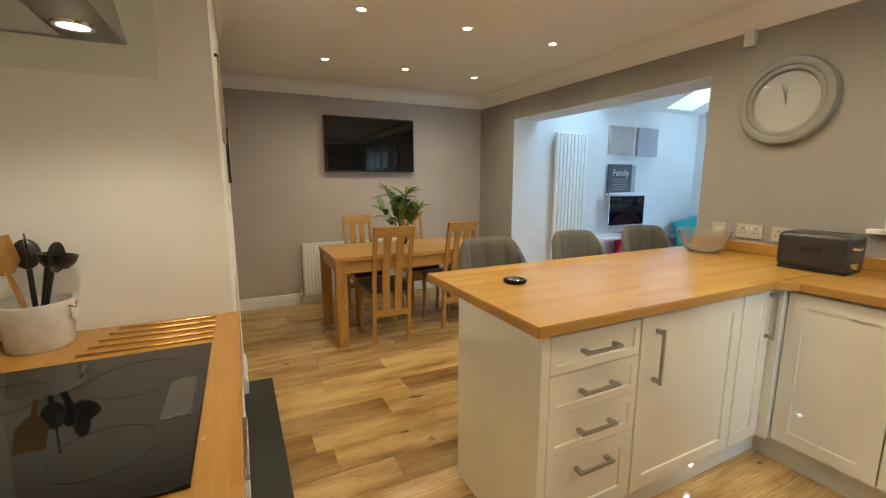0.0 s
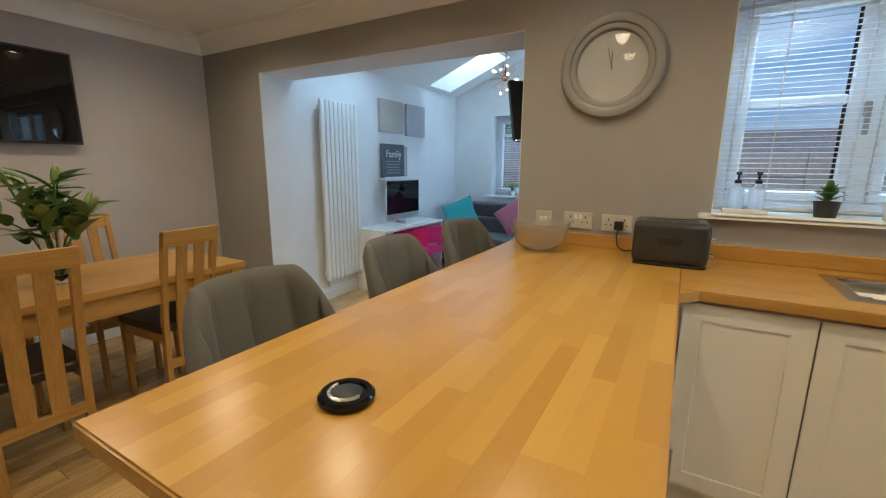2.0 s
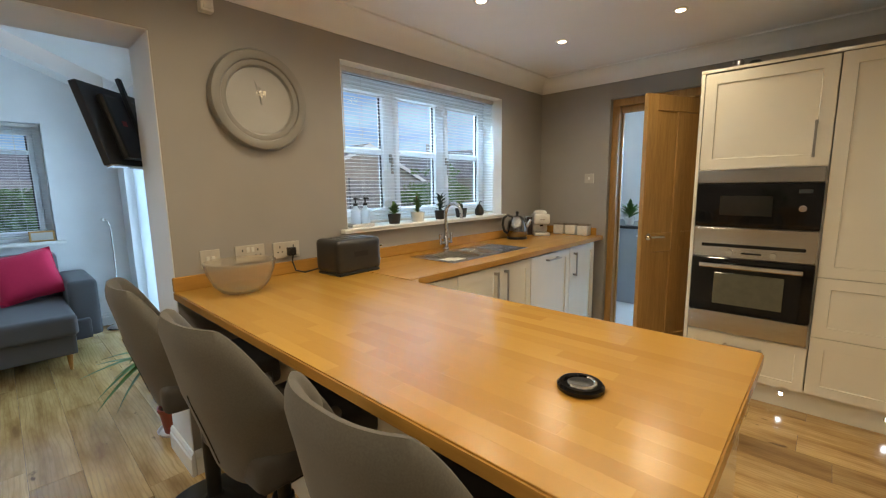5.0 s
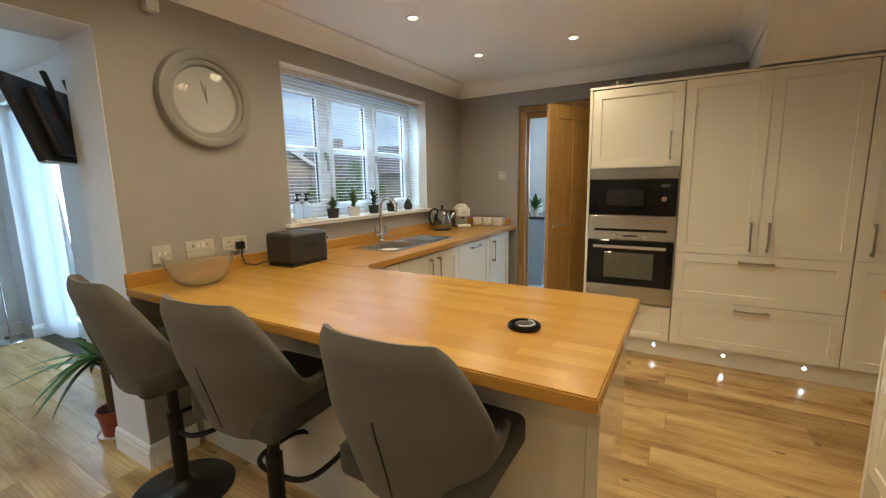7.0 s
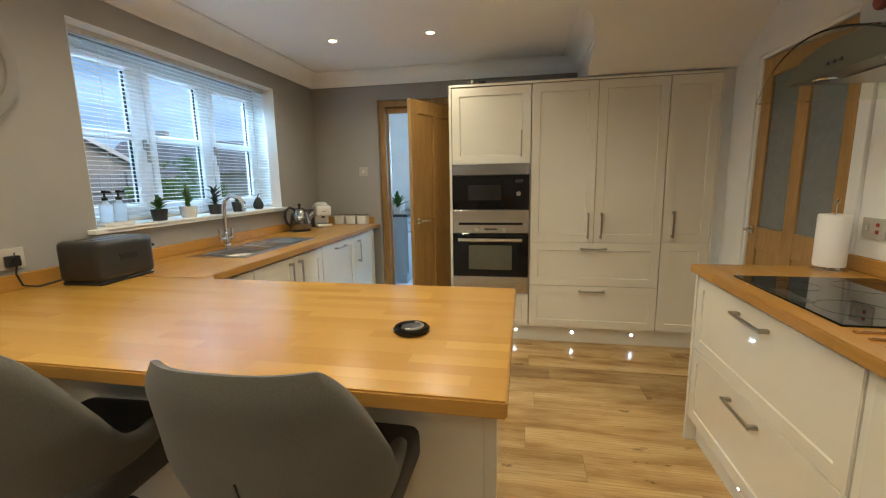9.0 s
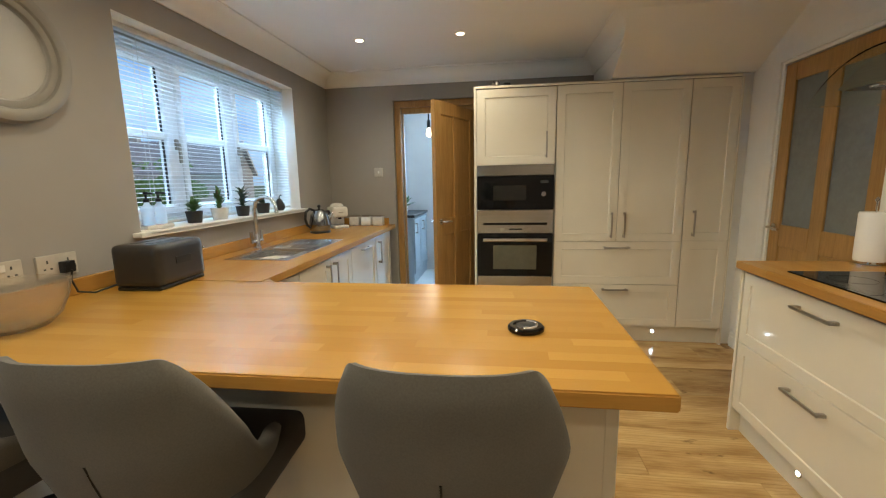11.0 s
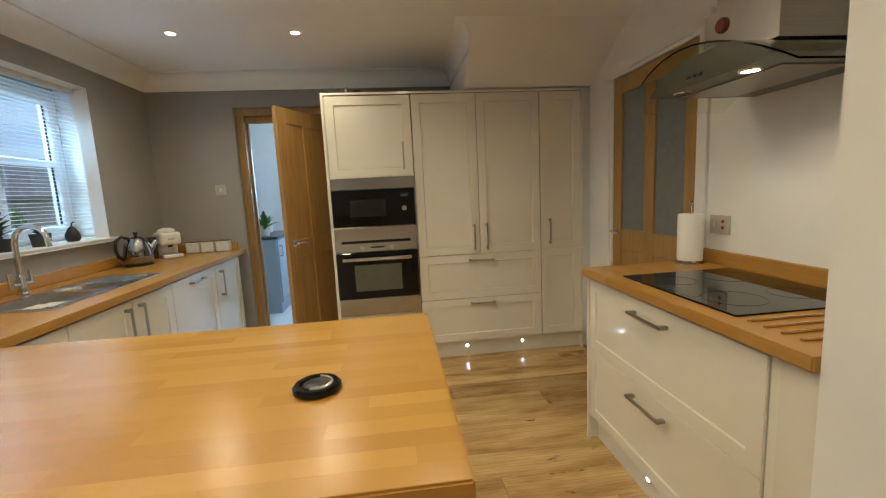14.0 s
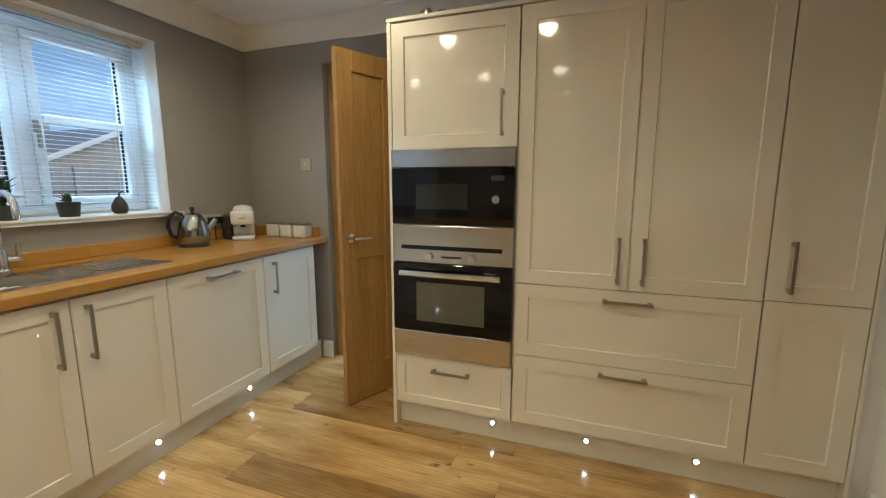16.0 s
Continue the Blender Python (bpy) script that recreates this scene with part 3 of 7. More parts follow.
# utility room behind the end wall
structure("utility_floor", box(1.0, 3.2, -3.4, ENDY - 0.10, -0.04, 0.002), M_TILE, "pale vinyl utility floor")
structure("utility_wall_back", wall_with_holes(0.9, 3.3, 0, 2.45, -3.4, -3.55, [(1.25, 2.15, 1.15, 2.05)], "y"), M_WALL_PALE, "white utility wall with window")
structure("utility_wall_side", box(3.0, 3.15, -3.4, ENDY - 0.15, 0, 2.45), M_WALL_PALE, "white utility side wall")
structure("utility_wall_other", box(0.95, 1.10, -3.4, ENDY - 0.15, 0, 2.45), M_WALL_PALE, "white utility side wall")
structure("utility_ceiling", box(0.9, 3.2, -3.55, ENDY - 0.15, 2.40, 2.46), M_CEIL, "white utility ceiling")
# hall behind the glazed door
structure("hall_wall", box(-1.9, -1.8, -1.2, 1.6, 0, 2.45), M_WALL, "hall wall behind the glazed door")
structure("hall_shell", box(-1.9, HOBX - 0.14, 1.5, 1.6, 0, 2.45), M_WALL, "hall end wall")
structure("hall_shell_end", box(-1.9, HOBX - 0.14, -1.3, -1.2, 0, 2.45), M_WALL, "hall end wall")
structure("hall_ceiling", box(-1.9, HOBX - 0.14, -1.3, 1.6, 2.40, 2.45), M_CEIL, "hall ceiling")

# ---- windows ----


def window(name, x, y0, y1, z0, z1, panes, transom, label, depth=0.07):
    """A white casement in a wall whose normal is x; panes are the dividing y's; transom is its height or None."""
    w = tagged(thing(name, Matrix(), label, "window"), kind="structure")
    f = 0.055
    for a in (box(x, x + depth, y0, y1, z0, z0 + f, 0.006), box(x, x + depth, y0, y1, z1 - f, z1, 0.006),
              box(x, x + depth, y0, y0 + f, z0 + f, z1 - f, 0.006), box(x, x + depth, y1 - f, y1, z0 + f, z1 - f, 0.006)):
        part("window_frame", a, M_UPVC, w)
    edges = [y0 + f, *sorted(panes), y1 - f]
    for d in panes:
        part("mullion", box(x, x + depth, d - 0.035, d + 0.035, z0 + f, z1 - f, 0.006), M_UPVC, w)
    for i, (a, b) in enumerate(zip(edges, edges[1:])):
        a, b = a + (0.035 if i else 0), b - (0.035 if i < len(edges) - 2 else 0)
        s = 0.045
        c, d = z0 + f, z1 - f
        for m in (box(x - 0.012, x + 0.05, a, b, c, c + s, 0.008), box(x - 0.012, x + 0.05, a, b, d - s, d, 0.008),
                  box(x - 0.012, x + 0.05, a, a + s, c + s, d - s, 0.008), box(x - 0.012, x + 0.05, b - s, b, c + s, d - s, 0.008)):
            part("sash", m, M_UPVC, w)
        if transom:
            part("glazing_bar", box(x - 0.008, x + 0.045, a + s, b - s, transom - 0.022, transom + 0.022, 0.008), M_UPVC, w)
        zs = [c + s, transom, d - s] if transom else [c + s, d - s]
        for e, g in zip(zs, zs[1:]):
            p = part("pane", box(x + 0.015, x + 0.021, a + s, b - s, e + (0.022 if e == transom else 0), g - (0.022 if g == transom else 0)), M_GLASS, w)
            p.visible_shadow = False
            # dark gasket along one side of each pane
            part("gasket", box(x + 0.008, x + 0.013, a + s, a + s + 0.012, e + 0.01, g - 0.01), M_BLACK, w)
    return w


win = window("window_1", 3.09, -0.64, 0.985, 1.12, 2.09, [0.457, -0.072], 1.615, "white casement kitchen window with glazing bars")
part("window_sill", box(WX - 0.05, 3.09, -0.64, 0.985, 1.10, 1.122, 0.006, 2), M_TRIM, win)
part("window_sill", box(WX - 0.05, WX, -0.69, 1.035, 1.095, 1.1185, 0.006, 2), M_TRIM, win)
for hy in (0.475, -0.115):
    part("latch", add_box(box(3.062, 3.079, hy - 0.012, hy + 0.012, 1.54, 1.60, 0.004), 3.045, 3.062, hy - 0.009, hy + 0.009, 1.46, 1.58, 0.004), M_HANDLE, win, "dark metal window handle")
gwin = window("window_2", EXT_X + 0.13, 2.06, 3.49, 0.91, 2.0, [2.97], 1.74, "white casement window above the sofa")
part("window_sill", box(EXT_X - 0.05, EXT_X + 0.13, 2.0, 3.55, 0.885, 0.912, 0.006, 2), M_TRIM, gwin)
uwin = tagged(thing("window_3", Matrix(), "white framed utility window", "window"), kind="structure")
for a in (box(1.25, 2.15, -3.52, -3.45, 1.15, 1.21), box(1.25, 2.15, -3.52, -3.45, 1.99, 2.05), box(1.25, 1.31, -3.52, -3.45, 1.21, 1.99), box(2.09, 2.15, -3.52, -3.45, 1.21, 1.99)):
    part("window_frame", a, M_UPVC, uwin)
up = part("pane", box(1.31, 2.09, -3.49, -3.484, 1.21, 1.99), M_GLASS, uwin)
up.visible_shadow = False


def blind(x, y0, y1, z0, z1, pitch, tilt, label):
    b = thing("venetian_blind", Matrix(), label, "blind")
    part("headrail", box(x - 0.014, x + 0.014, y0, y1, z1 - 0.03, z1, 0.003), M_WHITE, b)
    part("bottom_rail", box(x - 0.012, x + 0.012, y0, y1, z0, z0 + 0.014, 0.003), M_WHITE, b)
    bm = bmesh.new()
    prof = [(-0.0125, -0.0012), (0, 0.0012), (0.0125, -0.0012), (0.0125, -0.0006), (0, 0.0019), (-0.0125, -0.0006)]
    c, s = math.cos(radians(tilt)), math.sin(radians(tilt))
    ra = [bm.verts.new((px * c - pz * s, y0 + 0.004, px * s + pz * c)) for px, pz in prof]
    rb = [bm.verts.new((px * c - pz * s, y1 - 0.004, px * s + pz * c)) for px, pz in prof]
    for i in range(6):
        j = (i + 1) % 6
        bm.faces.new((ra[i], ra[j], rb[j], rb[i]))
    bm.faces.new(ra), bm.faces.new(rb[::-1])
    me = mesh_of("slat", bm, M_SLAT)
    z = z0 + 0.03
    while z < z1 - 0.035:
        o = new("slat", me)
        o.parent, o.location = b, (x, 0, z)
        z += pitch
    for k in (0.12, 0.5, 0.88):
        yy = y0 + (y1 - y0) * k
        part("ladder_cord", add_tube(tube([(x - 0.013, yy, z0), (x - 0.013, yy, z1)], 0.0012, 5), [(x + 0.013, yy, z0), (x + 0.013, yy, z1)], 0.0012, 5), M_WHITE, b)
    part("wand", tube([(x - 0.02, y1 - 0.05, z1 - 0.03), (x - 0.02, y1 - 0.05, z1 - 0.5)], 0.004, 6), M_WHITE, b)
    return b


blind(2.985, -0.625, 0.975, 1.135, 2.10, 0.0225, 5, "white venetian blind with open slats at the kitchen window")
blind(EXT_X + 0.08, 2.08, 3.47, 0.95, 1.995, 0.024, 3, "white venetian blind with open slats above the sofa")

for nm, bmx in (("reveal", box(WX + 0.003, 3.09, -0.642, -0.636, 1.122, 2.105)), ("reveal", box(WX + 0.003, 3.09, 0.981, 0.987, 1.122, 2.105)), ("reveal", box(WX + 0.003, 3.09, -0.636, 0.981, 2.100, 2.107))):
    part(nm, bmx, M_TRIM, win, "white painted reveal")

# patio door, set back in its reveal
pd = tagged(thing("door_3", Matrix(), "white glazed patio door with a chrome handle", "door"), kind="structure")
DY = EXT_Y0 - 0.27
for x0, x1 in ((4.70, 5.04), (5.04, 5.86)):
    for a in (box(x0, x1, DY, DY + 0.07, 0.0, 0.16, 0.006), box(x0, x1, DY, DY + 0.07, 1.97, 2.08, 0.006), box(x0, x0 + 0.10, DY, DY + 0.07, 0.16, 1.97, 0.006), box(x1 - 0.10, x1, DY, DY + 0.07, 0.16, 1.97, 0.006)):
        part("door_frame", a, M_UPVC, pd)
    g = part("pane", box(x0 + 0.10, x1 - 0.10, DY + 0.03, DY + 0.036, 0.16, 1.97), M_GLASS, pd)
    g.visible_shadow = False
part("door_handle", add_tube(box(5.075, 5.105, DY + 0.07, DY + 0.08, 0.86, 1.08, 0.003), [(5.09, DY + 0.08, 0.99), (5.09, DY + 0.115, 0.99), (5.20, DY + 0.115, 0.99)], 0.009), M_CHROME, pd)
vb = thing("vertical_blind", Matrix(), "white vertical blind louvres at the patio door", "blind")
part("headrail", box(4.71, 5.85, EXT_Y0 - 0.13, EXT_Y0 - 0.09, 2.035, 2.075, 0.004), M_WHITE, vb)
bm = box(-0.042, 0.042, -0.001, 0.001, 0.06, 2.035)
lv = mesh_of("louvre", bm, M_SLAT)
for i in range(9):
    o = new("louvre", lv)
    o.parent, o.matrix_basis = vb, pose(5.81 - 0.062 * i, EXT_Y0 - 0.105, 0, 0, 0, 62)

# ---- doors ----


def panel_door(name, m, w, h, label, glazed=False):
    """A panelled oak leaf, hinge at x = 0, front at -y."""
    d = tagged(thing(name, m, label, "door"), kind="structure")
    st, t = 0.10, 0.036
    for a in (box(0, st, 0, t, 0, h, 0.003), box(w - st, w, 0, t, 0, h, 0.003), box(w / 2 - 0.05, w / 2 + 0.05, 0, t, 0.20, h - 0.11, 0.003)):
        part("stile", a, M_DOOR, d)
    rails = [(0, 0.20), (0.86, 1.0), (h - 0.11, h)]
    for a, b in rails:
        for x0, x1 in ((st, w / 2 - 0.05), (w / 2 + 0.05, w - st)) if a == 0.86 else ((st, w - st),):
            part("rail", box(x0, x1, 0.0005, t - 0.0005, a, b, 0.003), M_DOOR, d)
    for x0, x1 in ((st, w / 2 - 0.05), (w / 2 + 0.05, w - st)):
        part("panel", box(x0, x1, 0.010, t - 0.010, 0.20, 0.86), M_DOOR, d)
        part("pane" if glazed else "panel", box(x0, x1, 0.012, t - 0.012, 1.0, h - 0.11), M_GREYGLASS if glazed else M_DOOR, d, "obscured grey glass" if glazed else "")
    for s, y in ((-1, 0.0), (1, t)):
        hx = w - 0.055
        hd = part("door_handle", add_cyl(bmesh.new(), (hx, y if s > 0 else y - 0.012, 0.98), 0.025, 0.012, 20, axis="y"), M_CHROME, d, "chrome lever handle", 40)
        part("lever", tube([(hx, y + s * 0.008, 0.98), (hx, y + s * 0.05, 0.98), (hx - 0.03, y + s * 0.055, 0.98), (hx - 0.11, y + s * 0.05, 0.975)], 0.009), M_CHROME, hd, "", 40)
    for z in (0.22, 1.0, h - 0.22):
        part("hinge", cyl((0, -0.004, z - 0.04), 0.006, 0.08, 10), M_CHROME, d)
    return d


ux, uy = 1.47, -1.38
ang = math.degrees(math.atan2(-0.745 - uy, 1.75 - ux))
panel_door("door_1", pose(ux, uy, 0.006, 0, 0, ang), 0.71, 1.98, "open honey oak panelled door to the utility room")
fr = tagged(thing("door_frame_1", Matrix(), "oak door lining round the utility opening", "door frame"), kind="structure")
for a in (box(2.16, 2.22, ENDY - 0.15, ENDY - 0.055, 0, 2.04, 0.003), box(1.43, 1.465, ENDY - 0.15, ENDY - 0.055, 0, 2.04, 0.003), box(1.43, 2.22, ENDY - 0.15, ENDY - 0.055, 2.04, 2.10, 0.003)):
    part("lining", a, M_DOOR, fr)
part("stop", box(2.145, 2.16, ENDY - 0.15, ENDY - 0.12, 0, 2.04, 0.002), M_DOOR, fr)
part("head_panel", box(1.465, 2.16, ENDY - 0.135, ENDY - 0.10, 1.985, 2.04, 0.002), M_DOOR, fr)

panel_door("door_2", pose(HOBX - 0.042, 0.472, 0.006, 0, 0, -90), 0.824, 2.012, "closed oak door with two obscured glass panes", True)
fr = tagged(thing("door_frame_2", Matrix(), "white architrave round the glazed door", "door frame"), kind="structure")
for a in (box(HOBX - 0.14, HOBX + 0.004, -0.38, -0.355, 0, 2.025, 0.003), box(HOBX - 0.14, HOBX + 0.004, 0.475, 0.50, 0, 2.025, 0.003), box(HOBX - 0.14, HOBX + 0.004, -0.38, 0.50, 2.025, 2.05, 0.003)):
    part("lining", a, M_TRIM, fr)
for a in (box(HOBX, HOBX + 0.018, -0.445, -0.375, 0, 2.045, 0.006, 2), box(HOBX, HOBX + 0.018, 0.485, 0.555, 0, 2.045, 0.006, 2), box(HOBX, HOBX + 0.018, -0.445, 0.555, 2.045, 2.115, 0.006, 2)):
    part("architrave", a, M_TRIM, fr)

# ---- kitchen cabinets ----


def shaker(w, h, rail=0.07, t=0.02):
    """A door front at y = 0 facing -y with a recessed centre panel."""
    bm = box(0, w, 0, t, 0, h)
    bmesh.ops.bevel(bm, geom=list(bm.edges), offset=0.0025, segments=2, affect="EDGES")
    f = min((x for x in bm.faces), key=lambda x: x.calc_center_median().y - x.calc_area())
    for thick, depth in ((rail, 0.0), (0.004, 0.007)):
        r = bmesh.ops.inset_region(bm, faces=[f], thickness=thick, depth=0)
        if depth:
            bmesh.ops.translate(bm, verts=list(f.verts), vec=(0, depth, 0))
    return bm


def bar_handle(parent, c, length, vertical):
    """A square satin bar on two posts, standing off the front at y = 0."""
    x, z = c
    bm = bmesh.new()
    h = length / 2
    if vertical:
        add_box(bm, x - 0.006, x + 0.006, -0.036, -0.026, z - h, z + h, 0.003, 2)
        for s in (-1, 1):
            add_box(bm, x - 0.007, x + 0.007, -0.030, 0.001, z + s * (h - 0.012) - 0.009, z + s * (h - 0.012) + 0.009, 0.003, 2)
    else:
        add_box(bm, x - h, x + h, -0.036, -0.026, z - 0.006, z + 0.006, 0.003, 2)
        for s in (-1, 1):
            add_box(bm, x + s * (h - 0.012) - 0.009, x + s * (h - 0.012) + 0.009, -0.030, 0.001, z - 0.007, z + 0.007, 0.003, 2)
    return part("handle", bm, M_HANDLE, parent, "satin nickel bar handle")


def cabinet(name, m, w, z0, z1, depth, fronts, label, group):
    """fronts: (kind, x0, x1, z0, z1, handle x, handle z, vertical, length)."""
    c = thing(name, m, label, "cabinet", group)
    part("body", box(0.002, w - 0.002, 0.022, depth, z0, z1), M_CARCASS, c)
    for kind, a, b, e, f, hx, hz, vert, ln in fronts:
        d = part(kind, shaker(b - a - 0.003, f - e - 0.003, min(0.085, (f - e) * 0.28)), M_CREAM, c, "", 30, Matrix.Translation((a + 0.0015, 0, e + 0.0015)))
        if ln:
            bar_handle(d, (hx - a - 0.0015, hz - e - 0.0015), ln, vert)
    return c


cabinet("drawer_unit", pose(0.912, 1.105, 0), 0.428, 0.13, 0.868, 0.53,
        [("drawer", 0, 0.428, a, b, 0.214, (a + b) / 2 + 0.035 * ((b - a) > 0.2) * 2, False, 0.17) for a, b in ((0.72, 0.86), (0.57, 0.72), (0.42, 0.57), (0.13, 0.42))],
        "cream gloss four-drawer unit in the peninsula", "peninsula units")
cabinet("base_cabinet", pose(1.342, 1.105, 0), 0.645, 0.13, 0.868, 0.53, [("door", 0, 0.645, 0.13, 0.86, 0.085, 0.70, True, 0.22)], "cream gloss shaker base cabinet in the peninsula", "peninsula units")
cabinet("corner_cabinet", pose(1.989, 1.105, 0), 0.235, 0.13, 0.868, 0.53, [("door", 0, 0.235, 0.13, 0.86, 0.20, 0.745, True, 0.22)], "narrow cream gloss corner cabinet door", "peninsula units")
tagged(part("corner_post", box(2.226, 2.30, 1.068, 1.125, 0.13, 0.868), M_CREAM, None, "cream gloss corner post between the base units"), category="panel")
ep = thing("peninsula_panel", Matrix(), "cream end and back panels of the breakfast bar", "panel")
part("end_panel", box(0.875, 0.911, 1.102, 1.66, 0.0, 0.868, 0.002), M_CREAM, ep)
part("back_panel", box(0.911, WX, 1.642, 1.66, 0.0, 0.868), M_CREAM, ep)
BASE = -90
for y_hi, w, fronts, nm, lb in (
        (1.095, 0.405, [("door", 0.03, 0.405, 0.13, 0.86, 0, 0, True, 0)], "corner_cabinet", "cream gloss corner base cabinet under the worktop"),
        (0.688, 0.413, [("door", 0, 0.413, 0.13, 0.86, 0.355, 0.72, True, 0.22)], "sink_cabinet", "cream gloss cabinet under the sink"),
        (0.274, 0.378, [("door", 0, 0.378, 0.13, 0.86, 0.05, 0.72, True, 0.22)], "sink_cabinet", "cream gloss cabinet under the sink"),
        (-0.105, 0.597, [("door", 0, 0.597, 0.13, 0.86, 0.30, 0.815, False, 0.19)], "dishwasher_cabinet", "cream gloss integrated dishwasher front"),
        (-0.703, 0.50, [("door", 0, 0.48, 0.13, 0.86, 0.075, 0.72, True, 0.20)], "base_cabinet", "cream gloss base cabinet at the end of the run")):
    cabinet(nm, pose(2.262, y_hi, 0, 0, 0, BASE), w, 0.13, 0.868, 0.60, fronts, lb, "sink run units")
TALL = 180
TY = -0.662
oh = thing("oven_housing", pose(1.402, TY, 0, 0, 0, TALL), "tall cream gloss oven housing with built-in appliances", "cabinet", "tall units")
part("end_panel", box(0, 0.020, 0, 0.63, 0, 2.045, 0.002), M_CREAM, oh)
part("body", box(0.021, 0.635, 0.03, 0.63, 0.13, 2.03), M_CARCASS, oh)
d = part("door", shaker(0.608, 0.575, 0.085), M_CREAM, oh, "", 30, Matrix.Translation((0.024, 0, 1.45)))
bar_handle(d, (0.540, 0.145), 0.20, True)
d = part("drawer", shaker(0.608, 0.272, 0.065), M_CREAM, oh, "", 30, Matrix.Translation((0.024, 0, 0.135)))
bar_handle(d, (0.304, 0.205), 0.20, False)
part("top_panel", box(0, 1.93, -0.004, 0.63, 2.032, 2.050, 0.002), M_CREAM, oh)
cabinet("fridge_freezer_unit", pose(0.764, TY, 0, 0, 0, TALL), 0.962, 0.13, 2.03, 0.63,
        [("door", 0, 0.478, 0.832, 2.03, 0.434, 0.965, True, 0.20), ("door", 0.478, 0.962, 0.832, 2.03, 0.530, 0.965, True, 0.20),
         ("drawer", 0, 0.962, 0.484, 0.832, 0.48, 0.785, False, 0.20), ("drawer", 0, 0.962, 0.135, 0.484, 0.48, 0.445, False, 0.20)],
        "tall cream gloss larder with two doors and two drawers", "tall units")
ld = cabinet("larder_unit", pose(-0.200, TY, 0, 0, 0, TALL), 0.330, 0.13, 2.03, 0.63,
        [("door", 0, 0.330, 0.838, 2.03, 0.070, 0.975, True, 0.20), ("door", 0, 0.330, 0.135, 0.838, 0, 0, True, 0)], "narrow tall cream gloss larder unit", "tall units")
part("end_panel", box(0.331, 0.344, 0.0, 0.63, 0, 2.03), M_CREAM, ld)
HU = thing("hob_drawer_unit", pose(-0.012, 0.54, 0, 0, 0, 90), "cream gloss pan-drawer unit below the hob", "cabinet")
part("end_panel", box(-0.022, -0.002, -0.004, 0.58, 0, 0.870, 0.002), M_CREAM, HU)
part("body", box(0, 1.0, 0.022, 0.58, 0.13, 0.868), M_CARCASS, HU)
for a, b in ((0.50, 0.86), (0.135, 0.50)):
    d = part("drawer", shaker(0.997, b - a - 0.003, 0.075), M_CREAM, HU, "", 30, Matrix.Translation((0.0015, 0, a)))
    bar_handle(d, (0.49, b - a - 0.062), 0.22, False)
part("filler_panel", box(1.003, 1.03, 0.006, 0.10, 0.13, 0.868), M_CARCASS, HU)
part("filler_panel", box(1.03, 1.135, 0.002, 0.10, 0.0, 0.868, 0.002), M_CREAM, HU)


def plinth(name, bm, leds, label):
    p = thing(name, Matrix(), label, "plinth")
    part("board", bm, M_CARCASS, p)
    for x, y, nx, ny in leds:
        ax = "x" if nx else "y"
        off = (min(0, nx) * 0.006, min(0, ny) * 0.006)
        part("led", cyl((x + off[0], y + off[1], 0.085), 0.017, 0.006, 16, axis=ax), M_STEEL, p, "round steel plinth light")
        part("led_lens", cyl((x + off[0] * 1.2 + nx * 0.003, y + off[1] * 1.2 + ny * 0.003, 0.085), 0.010, 0.005, 12, axis=ax), M_LED, p, "glowing cool white lens")


plinth("plinth", box(-0.545, 1.38, TY - 0.06, TY - 0.045, 0.0, 0.13), [(0.865, TY - 0.045, 0, 1), (0.415, TY - 0.045, 0, 1), (-0.04, TY - 0.045, 0, 1)], "cream plinth with small lights under the tall units")
plinth("plinth", box(2.315, 2.33, -1.29, 1.16, 0.0, 0.13), [(2.315, -0.02, -1, 0), (2.315, -0.58, -1, 0)], "cream plinth with small lights under the sink run")
plinth("plinth", box(0.912, 2.315, 1.155, 1.17, 0.0, 0.13), [(1.80, 1.155, 0, -1)], "cream plinth with small lights under the peninsula")
plinth("plinth", box(-0.075, -0.06, 0.54, 1.67, 0.0, 0.13), [(-0.06, 0.98, 1, 0)], "cream plinth with a small light under the hob drawers")

# ---- worktops ----


def slab(cells_x, cells_y, skip, z0, z1, bev=0.004):
    bm = bmesh.new()
    g = {(x, y): bm.verts.new((x, y, z1)) for x in cells_x for y in cells_y}
    fs = []
    for i, (a, b) in enumerate(zip(cells_x, cells_x[1:])):
        for j, (c, d) in enumerate(zip(cells_y, cells_y[1:])):
            if (i, j) in skip:
                continue
            fs.append(bm.faces.new((g[(a, c)], g[(b, c)], g[(b, d)], g[(a, d)])))
    r = bmesh.ops.extrude_face_region(bm, geom=fs)
    bmesh.ops.translate(bm, verts=[v for v in r["geom"] if isinstance(v, bmesh.types.BMVert)], vec=(0, 0, z0 - z1))
    bmesh.ops.delete(bm, geom=[v for v in bm.verts if not v.link_faces], context="VERTS")
    bmesh.ops.recalc_face_normals(bm, faces=bm.faces)
    es = [e for e in bm.edges if len(e.link_faces) == 2 and e.calc_face_angle() > 1]
    bmesh.ops.bevel(bm, geom=es, offset=bev, segments=2, affect="EDGES")
    return bm


